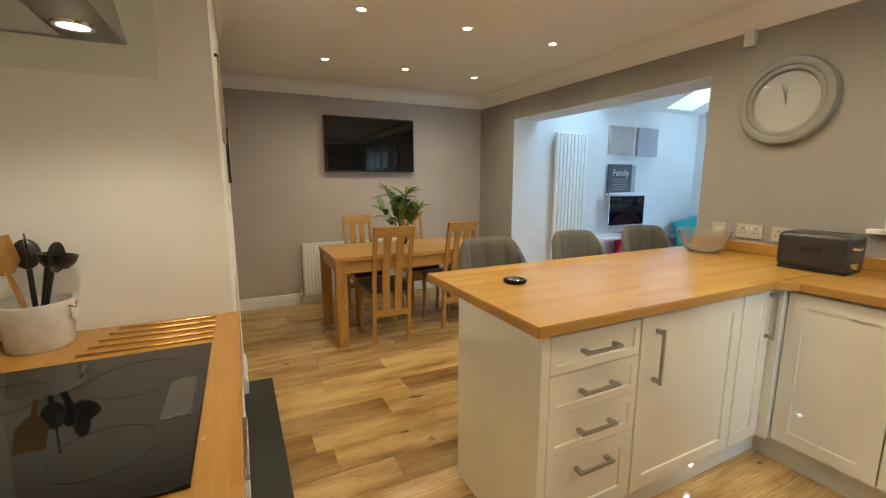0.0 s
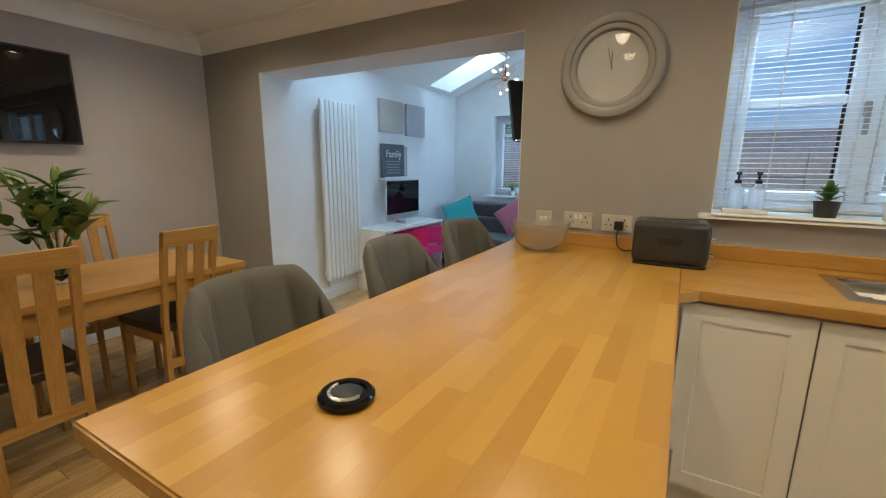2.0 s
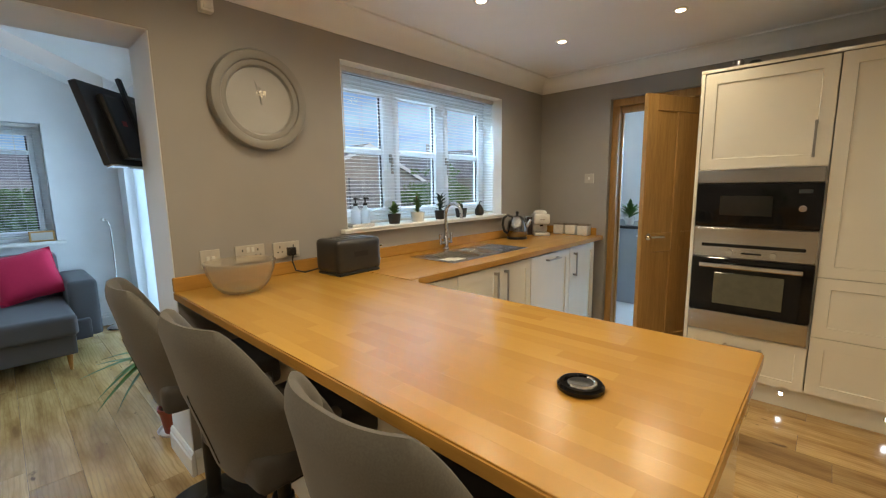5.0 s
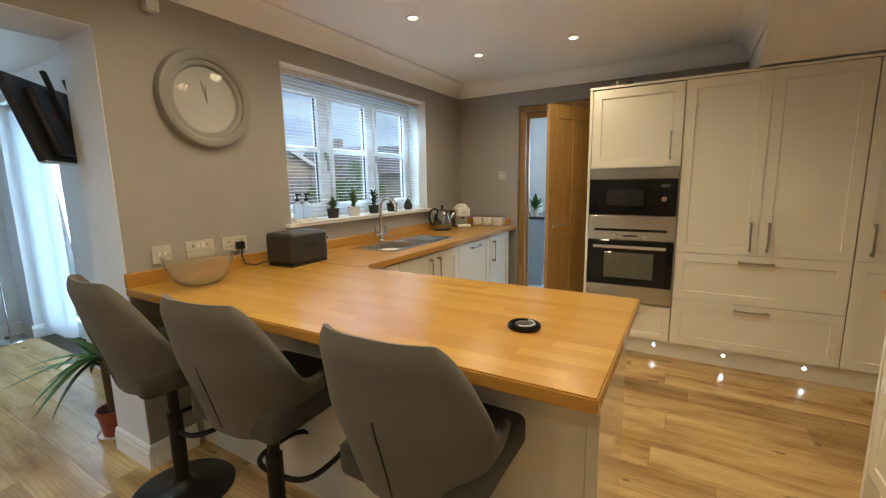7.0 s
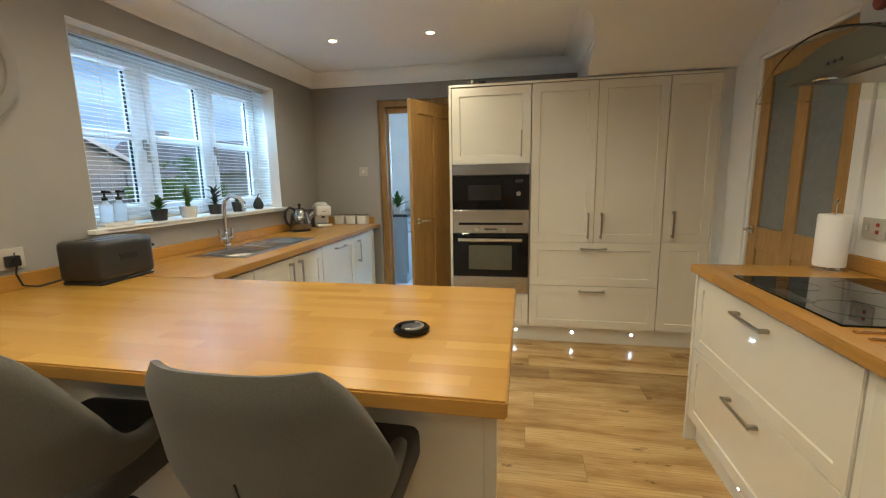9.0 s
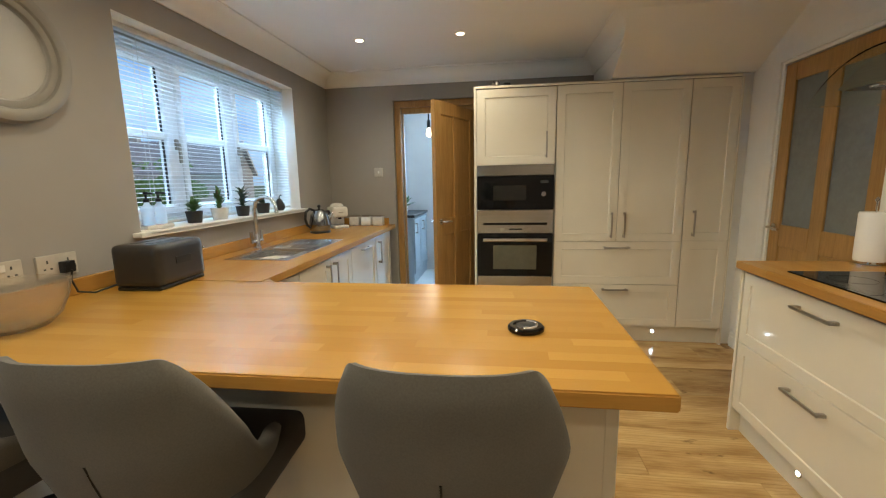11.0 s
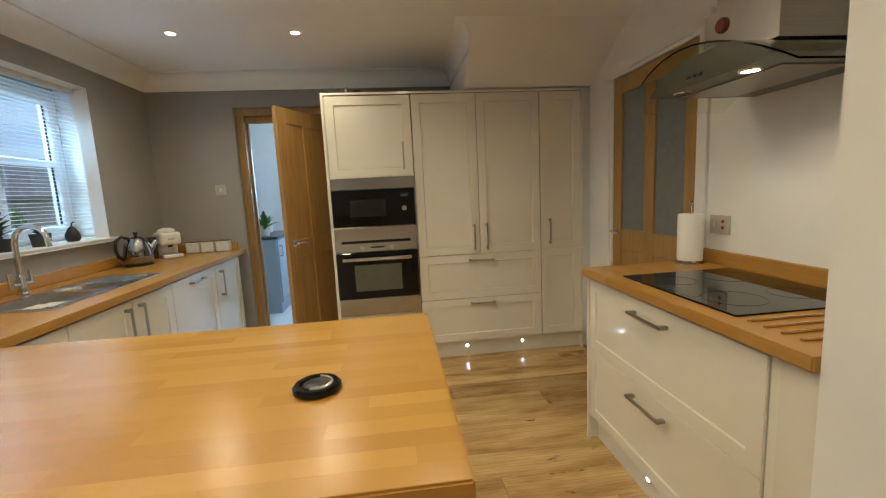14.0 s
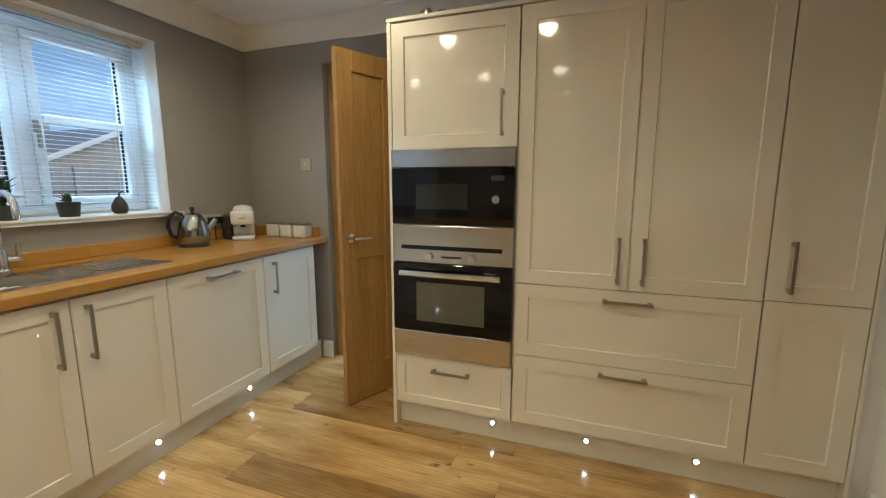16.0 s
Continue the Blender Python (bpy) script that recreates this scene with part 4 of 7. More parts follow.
WT0, WT1 = 0.872, 0.910
pen = part("worktop", slab([0.84, WX], [1.08, 1.93], (), WT0, WT1 - 0.0004), M_TOP_X, None, "honey-coloured butcher-block worktop of the breakfast bar", 30)
tagged(pen, category="worktop")
M_STAVE = Mat("butcher_block_stave", 0.2)
inf = M_STAVE.n.new("ShaderNodeObjectInfo")
shade = M_STAVE.ramp(inf.outputs["Random"], [(0.0, (0.43, 0.22, 0.038)), (0.3, (0.47, 0.252, 0.046)), (0.75, (0.49, 0.268, 0.050)), (1.0, (0.545, 0.31, 0.064))])
shift = M_STAVE.n.new("ShaderNodeVectorMath")
shift.operation = "ADD"
M_STAVE.l.new(M_STAVE.coord((3, 40, 40)), shift.inputs[0])
M_STAVE.l.new(M_STAVE.math("MULTIPLY", inf.outputs["Random"], 50.0), shift.inputs[1])
gr = M_STAVE.noise(shift.outputs[0], 2.5, 6, 0.65)
M_STAVE.to("Base Color", M_STAVE.mix(M_STAVE.ramp(gr, [(0.35, (0, 0, 0)), (0.75, (0.4, 0.4, 0.4))]), shade, (0.33, 0.17, 0.045)))
M_STAVE.to("Roughness", M_STAVE.math("MULTIPLY_ADD", M_STAVE.noise(M_STAVE.coord(), 7, 5), 0.08))
M_STAVE.p.inputs["Roughness"].links[0].from_node.inputs[2].default_value = 0.21
M_STAVE.set("Specular IOR Level", 0.6)
stave_me = mesh_of("stave", box(0, 1, 0, 1, -0.0016, 0.0), M_STAVE.m)
srng = random.Random(8)
sx0, sx1, sy0, sy1, SW = 0.8445, WX - 0.002, 1.0845, 1.9255, 0.0467
for k in range(18):
    ya, yb = sy0 + SW * k, min(sy0 + SW * (k + 1), sy1)
    xa = sx0 - srng.uniform(0, 0.4)
    while xa < sx1:
        ln = srng.uniform(0.28, 0.52)
        a, b = max(xa, sx0), min(xa + ln, sx1)
        if b - a > 0.03:
            o = new("stave", stave_me)
            o.parent, o.location, o.scale = pen, (a + 0.0001, ya + 0.0001, WT1), (b - a - 0.0002, yb - ya - 0.0002, 1)
        xa += ln
run = part("worktop", slab([2.235, 2.37, 2.745, WX], [-1.305, -0.215, 0.60, 1.079], {(1, 1)}, WT0, WT1), M_TOP_Y, None, "honey-coloured butcher-block worktop with an inset sink", 30)
tagged(run, category="worktop")
part("corner_fillet", prism([(2.175, 1.079), (2.235, 1.079), (2.235, 1.019)], WT0 + 0.001, WT1 - 0.0005), M_TOP_Y, run)
hobtop = part("worktop", slab([HOBX, 0.018], [0.512, 1.678], (), WT0, WT1), M_TOP_Y, None, "honey-coloured butcher-block worktop round the hob", 30)
tagged(hobtop, category="worktop")
for nm, bmx in (("upstand", box(WX - 0.02, WX, -1.305, 1.93, WT1, 0.975, 0.003)), ("upstand", box(2.30, WX - 0.02, ENDY, ENDY + 0.02, WT1, 0.975, 0.003)), ("upstand", box(HOBX, HOBX + 0.02, 0.512, 1.678, WT1, 0.975, 0.003))):
    tagged(part(nm, bmx, M_TOP_Y, None, "honey-coloured butcher-block upstand along the wall"), category="upstand")

# ---- downlights ----
dl = thing("downlight", pose(*LIGHT_XY[0], CEIL), "small recessed ceiling downlight with a white rim", "downlight", "ceiling downlights")
part("rim", lathe([(0.026, -0.001), (0.028, -0.006), (0.040, -0.005), (0.043, 0.0), (0.026, 0.0)], 24), M_WHITE, dl, "", 50)
part("bulb", lathe([(0, -0.0035), (0.025, -0.003), (0.025, 0.0)], 20), M_BULB, dl, "glowing warm lamp")
for lx, ly in LIGHT_XY[1:]:
    copy_thing(dl, pose(lx, ly, CEIL))

# ---- kitchen appliances and small things ----
ov = thing("oven", pose(1.380, TY - 0.001, 0, 0, 0, 180), "built-in single oven of steel and black glass", "oven", "built-in appliances")
part("lower_trim", box(0.002, 0.606, -0.022, 0.02, 0.418, 0.548, 0.003), M_STEEL, ov)
od = part("door", box(0.002, 0.606, -0.024, 0.02, 0.551, 0.898, 0.004), M_BLACKGLASS, ov, "black glass oven door")
# the window's pale olive colour paints in the room's reflection
part("door_window", box(0.13, 0.478, -0.0265, -0.0235, 0.605, 0.805, 0.001), plain("oven_glass_room_reflection", (0.11, 0.108, 0.08), 0.06), od)
part("handle", add_box(add_box(box(0.05, 0.558, -0.062, -0.046, 0.838, 0.866, 0.006, 2), 0.06, 0.085, -0.050, -0.023, 0.842, 0.862), 0.523, 0.548, -0.050, -0.023, 0.842, 0.862), M_CHROME, od, "long steel oven handle")
cp = part("control_panel", box(0.002, 0.606, -0.022, 0.02, 0.902, 1.088, 0.003), M_STEEL, ov)
part("display", box(0.05, 0.558, -0.0235, -0.021, 0.968, 0.988), M_BLACKGLASS, cp)
for kx in (0.20, 0.415):
    part("knob", cyl((kx, -0.040, 0.935), 0.017, 0.019, 20, axis="y"), M_CHROME, cp)
part("button_row", box(0.26, 0.36, -0.0235, -0.021, 0.930, 0.940), M_BLACK, cp)
mwv = thing("microwave", pose(1.380, TY - 0.001, 0, 0, 0, 180), "built-in microwave of black glass with a steel top trim", "microwave", "built-in appliances")
part("top_trim", box(0.002, 0.606, -0.022, 0.02, 1.362, 1.446, 0.003), M_STEEL, mwv)
mf = part("front", box(0.002, 0.606, -0.022, 0.02, 1.092, 1.360, 0.003), M_BLACKGLASS, mwv)
part("door_window", box(0.13, 0.39, -0.0245, -0.0215, 1.165, 1.285, 0.001), plain("microwave_window", (0.02, 0.02, 0.02), 0.08), mf)
part("knob", cyl((0.525, -0.037, 1.215), 0.018, 0.016, 20, axis="y"), M_CHROME, mf)
part("display", box(0.50, 0.56, -0.0235, -0.0215, 1.30, 1.322), plain("dim_display", (0.05, 0.06, 0.07), 0.2), mf)

# sink, tap
SX0, SX1, SY0, SY1 = 2.37, 2.745, -0.215, 0.60
sink = thing("kitchen_sink", Matrix(), "stainless steel sink and a half with drainer set in the worktop", "sink")


def tray(x0, x1, y0, y1, depth, t=0.006):
    """An open steel bowl hanging from the rim."""
    bm = bmesh.new()
    zt, zb = WT1 + 0.001, WT1 - depth
    k = 0.02
    a = [bm.verts.new(p) for p in ((x0, y0, zt), (x1, y0, zt), (x1, y1, zt), (x0, y1, zt))]
    b = [bm.verts.new(p) for p in ((x0 + k, y0 + k, zb), (x1 - k, y0 + k, zb), (x1 - k, y1 - k, zb), (x0 + k, y1 - k, zb))]
    for i in range(4):
        j = (i + 1) % 4
        bm.faces.new((a[i], a[j], b[j], b[i]))
    bm.faces.new(b)
    es = [e for e in bm.edges if not e.is_boundary]
    bmesh.ops.bevel(bm, geom=es, offset=0.03, segments=4, affect="EDGES")
    return bm


bowls = [(2.415, 2.70, 0.225, 0.565), (2.415, 2.70, 0.035, 0.195)]
part("bowl", tray(*bowls[0], 0.165), M_STEEL, sink, "", 50)
part("half_bowl", tray(*bowls[1], 0.10), M_STEEL, sink, "", 50)
xs, ys = [SX0 - 0.008, 2.415, 2.70, SX1 + 0.008], [SY0 - 0.008, 0.035, 0.195, 0.225, 0.565, SY1 + 0.008]
bm = bmesh.new()
g = {(x, y): bm.verts.new((x, y, WT1 + 0.0025)) for x in xs for y in ys}
fs = [bm.faces.new((g[(xs[i], ys[j])], g[(xs[i + 1], ys[j])], g[(xs[i + 1], ys[j + 1])], g[(xs[i], ys[j + 1])])) for i in range(3) for j in range(5) if not (i == 1 and j in (1, 3))]
r = bmesh.ops.extrude_face_region(bm, geom=fs)
bmesh.ops.translate(bm, verts=[v for v in r["geom"] if isinstance(v, bmesh.types.BMVert)], vec=(0, 0, -0.004))
part("rim", bm, M_STEEL, sink)
for k in range(6):
    part("drainer_rib", box(2.44 + 0.042 * k, 2.458 + 0.042 * k, SY0 + 0.02, 0.005, WT1 + 0.002, WT1 + 0.0065, 0.002), M_STEEL, sink)
for c, d in (((2.557, 0.395), 0.165), ((2.557, 0.115), 0.10)):
    part("drain", lathe([(0, 0.002), (0.022, 0.003), (0.036, 0.005), (0.038, 0.0)], 24, (c[0], c[1], WT1 - d + 0.0005)), M_CHROME, sink, "", 50)
tap = thing("kitchen_tap", pose(2.785, 0.215, WT1), "brushed steel swan-neck mixer tap behind the sink", "tap")
part("base", lathe([(0, 0), (0.026, 0), (0.026, 0.01), (0.019, 0.018), (0.019, 0.09), (0.016, 0.10), (0, 0.10)], 20), M_STEEL, tap, "", 40)
part("spout", tube([(0, 0, 0.09), (0, 0, 0.26), (-0.012, 0, 0.305), (-0.045, 0, 0.335), (-0.085, 0, 0.34), (-0.125, 0, 0.325), (-0.148, 0, 0.29), (-0.153, 0, 0.235)], 0.0125, 12), M_STEEL, tap, "", 60)
for s in (-1, 1):
    part("lever", add_tube(tube([(0, 0, 0.055), (0, s * 0.055, 0.055)], 0.012, 10), [(0, s * 0.055, 0.045), (0, s * 0.06, 0.12)], 0.011, 10), M_STEEL, tap, "", 50)

# toaster
to = thing("toaster", pose(2.665, 1.135, WT1, 0, 0, 3), "charcoal two-slice toaster with chrome knobs on the worktop", "toaster")
tb = box(-0.105, 0.105, -0.145, 0.145, 0.012, 0.19, 0.042, 5)
part("body", tb, M_TOASTER, to, "", 50)
part("base", box(-0.098, 0.098, -0.138, 0.138, 0.0, 0.016, 0.006), M_BLACK, to)
for sx in (-0.035, 0.035):
    part("slot", box(sx - 0.014, sx + 0.014, -0.10, 0.10, 0.186, 0.1915, 0.002), M_BLACK, to, "dark bread slot")
part("lever", box(-0.082, -0.040, -0.172, -0.143, 0.125, 0.140, 0.004, 2), M_CHROME, to, "chrome lever")
part("knob", cyl((-0.06, -0.162, 0.05), 0.018, 0.018, 18, axis="y"), M_CHROME, to, "chrome browning knob")
part("badge", box(-0.1065, -0.1045, -0.045, 0.045, 0.095, 0.125), M_BLACK, to, "dark blank badge plate")
cb = thing("power_lead", Matrix(), "black toaster lead and plug hanging from the wall socket", "lead")
part("cable", tube([(2.76, 1.27, 0.935), (2.80, 1.33, 0.918), (2.835, 1.365, 0.93), (2.845, 1.375, 0.98), (2.84, 1.37, 1.02)], 0.004, 8), M_BLACK, cb, "", 60)
part("plug", add_cyl(box(2.845, 2.872, 1.348, 1.392, 1.01, 1.055, 0.006, 2), (2.842, 1.37, 1.032), 0.02, 0.02, 16, axis="x"), M_BLACK, cb)


def plate(name, m, w, h, label, category, holes):
    """A white wall plate facing -y, with socket slots or rocker switches."""
    p = thing(name, m, label, category)
    part("faceplate", box(-w / 2, w / 2, -0.010, 0, -h / 2, h / 2, 0.003, 2), M_PLATE, p)
    for kind, x, z in holes:
        if kind == "rocker":
            part("rocker", box(x - 0.008, x + 0.008, -0.014, -0.009, z - 0.013, z + 0.013, 0.002), M_CERAMIC, p)
        elif kind == "red":
            part("rocker", box(x - 0.008, x + 0.008, -0.014, -0.009, z - 0.008, z + 0.008, 0.002), plain("red_rocker", (0.35, 0.03, 0.03), 0.4), p, "red switch rocker")
        else:
            part("socket_slot", add_box(add_box(box(x - 0.003, x + 0.003, -0.0108, -0.0095, z + 0.012, z + 0.024), x - 0.016, x - 0.008, -0.0108, -0.0095, z - 0.012, z - 0.006), x + 0.008, x + 0.016, -0.0108, -0.0095, z - 0.012, z - 0.006), M_INK, p)
    return p


ROW = "sockets along the worktop"
EASTF = lambda y, z: pose(WX, y, z, 0, 0, -90)
tagged(plate("light_switch", EASTF(1.765, 1.04), 0.086, 0.086, "white double light switch plate on the wall", "switch", [("rocker", -0.012, 0), ("rocker", 0.012, 0)]), group=ROW)
tagged(plate("double_socket", EASTF(1.578, 1.043), 0.146, 0.086, "white double wall socket above the worktop", "socket", [("slot", -0.038, 0), ("slot", 0.038, 0), ("rocker", -0.012, 0.02), ("rocker", 0.012, 0.02)]), group=ROW)
tagged(plate("double_socket", EASTF(1.385, 1.04), 0.146, 0.086, "white double wall socket with a black plug in it", "socket", [("slot", -0.038, 0), ("slot", 0.038, 0)]), group=ROW)
tagged(plate("double_socket", EASTF(-0.92, 1.04), 0.146, 0.086, "white double wall socket behind the kettle", "socket", [("slot", -0.038, 0), ("slot", 0.038, 0)]), group=ROW)
plate("light_switch", pose(2.385, ENDY, 1.425, 0, 0, 180), 0.086, 0.086, "white light switch by the utility door", "switch", [("rocker", 0, 0)])
plate("cooker_switch", pose(HOBX, 0.65, 1.10, 0, 0, 90), 0.118, 0.088, "white cooker switch with red rockers beside the hob", "switch", [("red", 0.022, 0.016), ("red", 0.022, -0.014), ("rocker", -0.03, 0)])
for py in (-0.90, -0.96):
    pg = thing("plug", pose(WX - 0.012, py, 1.04), "black plug in the socket behind the kettle", "plug", "plugs behind the kettle")
    part("plug_body", box(-0.035, 0, -0.02, 0.02, -0.02, 0.025, 0.006, 2), M_BLACK, pg)
    part("lead", tube([(-0.03, 0, -0.01), (-0.045, 0, -0.05), (-0.04, 0, -0.10), (-0.05, 0.0, -0.125)], 0.004, 6), M_BLACK, pg)

# puck: pop-up power socket
pk = thing("worktop_power_socket", pose(1.12, 1.59, WT1) @ Matrix.Scale(0.92, 4), "black round pop-up power socket set in the worktop", "power socket")
part("rim", lathe([(0, 0), (0.052, 0), (0.056, 0.004), (0.056, 0.012), (0.050, 0.018), (0.040, 0.018), (0.038, 0.013), (0, 0.013)], 36), M_BLACKGLASS, pk, "", 40)
part("cap", lathe([(0, 0.012), (0.030, 0.012), (0.031, 0.016), (0.028, 0.0175), (0, 0.0175)], 32), M_BLACK, pk, "", 40)
part("finger_grip", tube([(0.034 * math.cos(a), 0.034 * math.sin(a), 0.0165) for a in np.linspace(1.3, 4.6, 14)], 0.005, 8), M_STEEL, pk, "curved steel finger grip")

# glass bowl
gb = thing("glass_bowl", pose(2.66, 1.715, WT1) @ Matrix.Diagonal((0.92, 0.92, 1.22, 1)), "clear glass fruit bowl standing empty on the worktop", "bowl")
part("bowl", lathe([(0, 0.002), (0.05, 0.001), (0.09, 0.004), (0.125, 0.03), (0.15, 0.075), (0.162, 0.115), (0.158, 0.115), (0.145, 0.077), (0.12, 0.034), (0.085, 0.009), (0, 0.008)], 40), M_BOWL, gb, "", 60)

# clock
ck = thing("wall_clock", pose(WX, 1.470, 1.800) @ Matrix.Scale(0.955, 4), "large round grey wall clock with a pale dial", "clock")
part("rim", lathe([(0.252, 0.0), (0.255, -0.02), (0.245, -0.042), (0.225, -0.048), (0.205, -0.040), (0.20, -0.030), (0.186, -0.034), (0.176, -0.030), (0.168, -0.012), (0.168, 0.0)], 64, axis="x"), M_CLOCK, ck, "", 40)
part("dial", lathe([(0, -0.012), (0.170, -0.012), (0.170, 0.0)], 48, axis="x"), M_DIAL, ck)
for h in range(1, 13):
    a = math.radians(90 - 30 * h)
    cu = bpy.data.curves.new("numeral", "FONT")
    cu.body, cu.size, cu.align_x, cu.align_y, cu.extrude = str(h), 0.035, "CENTER", "CENTER", 0.0004
    cu.materials.append(plain("pale_numeral_%d" % h, (0.32, 0.30, 0.27), 0.6) if h == 1 else bpy.data.materials["pale_numeral_1"])
    o = new("numeral", cu)
    o.parent = ck
    o.matrix_basis = Matrix.Translation((-0.0135, -0.135 * math.cos(a), 0.135 * math.sin(a))) @ pose(0, 0, 0, 90, 0, -90)
part("hour_hand", box(-0.0165, -0.0155, -0.003, 0.003, -0.015, 0.07), M_INK, ck)
hm = part("minute_hand", box(-0.018, -0.017, -0.002, 0.002, -0.02, 0.10), M_INK, ck)
hm.rotation_euler = (radians(-14), 0, 0)
cg = part("glass_cover", lathe([(0, -0.026), (0.10, -0.0255), (0.178, -0.024), (0.178, -0.0225), (0.10, -0.024), (0, -0.0245)], 48, axis="x"), M_GLASS, ck, "", 60)
cg.visible_shadow = False

sn = thing("alarm_sensor", pose(WX, 1.69, 2.195), "small white motion sensor high on the wall", "sensor")
part("case", box(-0.045, 0, -0.028, 0.028, -0.045, 0.045, 0.010, 2), M_WHITE, sn)
part("lens", box(-0.049, -0.043, -0.018, 0.018, -0.035, 0.0, 0.004), M_CERAMIC, sn)

# ---- window sill things ----


def pot_plant(m, pot_prof, pot_mat, leaves, label, mat=M_LEAF3):
    p = thing("pot_plant", m, label, "plant", "plants on the kitchen sill")
    part("pot", lathe(pot_prof, 24), pot_mat, p, "", 40)
    top = max(z for r, z in pot_prof)
    part("soil", lathe([(0, top - 0.008), (max(r for r, z in pot_prof) * 0.86, top - 0.008)], 16), M_SOIL, p)
    rr = random.Random(leaves[0])
    for k in range(leaves[1]):
        ln = leaves[2] * rr.uniform(0.6, 1.1)
        lf = leaf_bm(ln, leaves[3], rr.uniform(0.0, 0.35), 5)
        o = part("leaf", lf, mat, p, "", 60)
        o.matrix_basis = Matrix.Translation((0, 0, top - 0.01 + rr.uniform(0, leaves[4]))) @ pose(0, 0, 0, 0, -rr.uniform(25, 85), rr.uniform(0, 360))
    if leaves[4] > 0.03:
        part("stem", tube([(0, 0, top - 0.01), (0.004, 0.003, top + leaves[4] * 0.6), (0, 0.008, top + leaves[4])], 0.004, 6), M_TRUNK, p)
    return p


TUB = [(0, 0), (0.036, 0), (0.044, 0.06), (0.045, 0.066), (0.040, 0.066), (0.038, 0.058), (0, 0.056)]
SILL = 1.122
pot_plant(pose(2.925, 0.58, SILL), TUB, M_DARKPOT, (1, 46, 0.060, 0.026, 0.045), "leafy succulent in a charcoal pot on the window sill", M_LEAF)
pot_plant(pose(2.925, 0.36, SILL), [(r * 1.15, z * 1.05) for r, z in TUB], M_CERAMIC, (2, 34, 0.050, 0.026, 0.11), "small green plant in a white ceramic pot", M_LEAF)
pot_plant(pose(2.93, 0.115, SILL), TUB, M_DARKPOT, (3, 40, 0.07, 0.02, 0.10), "spreading succulent in a charcoal pot", M_LEAF3)
pot_plant(pose(2.93, -0.13, SILL), [(r * 1.1, z * 1.1) for r, z in TUB], M_DARKPOT, (4, 24, 0.05, 0.03, 0.015), "low succulent in a round charcoal pot")
pr = thing("pear_ornament", pose(2.935, -0.375, SILL), "dark pear-shaped ornament with a curled stalk on the sill", "ornament")
part("body", lathe([(0, 0), (0.030, 0.002), (0.040, 0.022), (0.038, 0.048), (0.024, 0.075), (0.014, 0.092), (0, 0.098)], 24), M_DARKPOT, pr, "", 60)
part("stalk", tube([(0, 0, 0.092), (0.0, -0.004, 0.112), (-0.004, -0.016, 0.122), (-0.004, -0.030, 0.116)], [0.005, 0.004, 0.004, 0.003], 8), M_DARKPOT, pr, "", 60)
dish = thing("soap_tray", pose(2.925, 0.86, SILL), "small pale tray holding the soap bottles", "tray")
part("tray", rounded(0.075, 0.17, 0.02, 0.008, 2), M_CERAMIC, dish)
for y in (0.82, 0.895):
    sb = thing("soap_bottle", pose(2.925, y, SILL + 0.02), "clear soap bottle with a black pump", "bottle", "soap bottles")
    part("bottle", lathe([(0, 0), (0.026, 0), (0.029, 0.006), (0.029, 0.085), (0.012, 0.105), (0.012, 0.115), (0, 0.115)], 20), M_FROST, sb, "", 40)
    part("pump", add_tube(lathe([(0.014, 0.113), (0.014, 0.128), (0.005, 0.131), (0.005, 0.15), (0.011, 0.152), (0.011, 0.164), (0, 0.165)], 14), [(0, 0, 0.158), (-0.04, 0, 0.156)], 0.005, 6), M_BLACK, sb, "black pump", 40)

# kettle, coffee machine, canisters
kt = thing("kettle", pose(2.735, -0.655, WT1, 0, 0, 52) @ Matrix.Scale(1.04, 4), "polished steel dome kettle with black handle", "kettle")
part("base", lathe([(0, 0), (0.082, 0), (0.084, 0.012), (0.076, 0.02), (0, 0.02)], 28), M_BLACK, kt, "", 40)
part("body", lathe([(0, 0.02), (0.080, 0.02), (0.086, 0.035), (0.084, 0.09), (0.072, 0.145), (0.048, 0.180), (0.03, 0.192), (0, 0.194)], 36), plain("polished_steel", (0.30, 0.30, 0.30), 0.10, 1.0), kt, "", 60)
part("lid_knob", lathe([(0, 0.19), (0.010, 0.192), (0.008, 0.205), (0.015, 0.216), (0.010, 0.228), (0, 0.230)], 18), M_BLACK, kt, "", 60)
part("handle", tube([(0.045, 0, 0.185), (0.085, 0, 0.20), (0.118, 0, 0.175), (0.125, 0, 0.12), (0.112, 0, 0.07), (0.084, 0, 0.05)], 0.011, 10), M_BLACK, kt, "", 60)
part("spout", tube([(-0.075, 0, 0.10), (-0.10, 0, 0.125), (-0.118, 0, 0.155)], [0.022, 0.016, 0.011], 12), M_CHROME, kt, "", 60)
cm = thing("coffee_machine", pose(2.735, -1.045, WT1, 0, 0, -48), "cream pod coffee machine in the worktop corner", "coffee machine")
part("base", box(-0.12, 0.09, -0.07, 0.07, 0, 0.028, 0.012, 3), M_CERAMIC, cm, "", 50)
part("column", box(-0.02, 0.09, -0.068, 0.068, 0.026, 0.19, 0.03, 4), M_CERAMIC, cm, "", 50)
part("head", box(-0.105, 0.092, -0.074, 0.074, 0.10, 0.20, 0.035, 4), M_CERAMIC, cm, "", 50)
part("lid", lathe([(0.062, 0.196), (0.064, 0.206), (0.055, 0.222), (0.030, 0.232), (0, 0.235)], 28), M_CERAMIC, cm, "", 60)
part("drip_tray", box(-0.115, -0.03, -0.055, 0.055, 0.027, 0.034, 0.003), M_STEEL, cm)
part("nozzle", cyl((-0.07, 0, 0.085), 0.016, 0.02, 16), M_BLACK, cm)
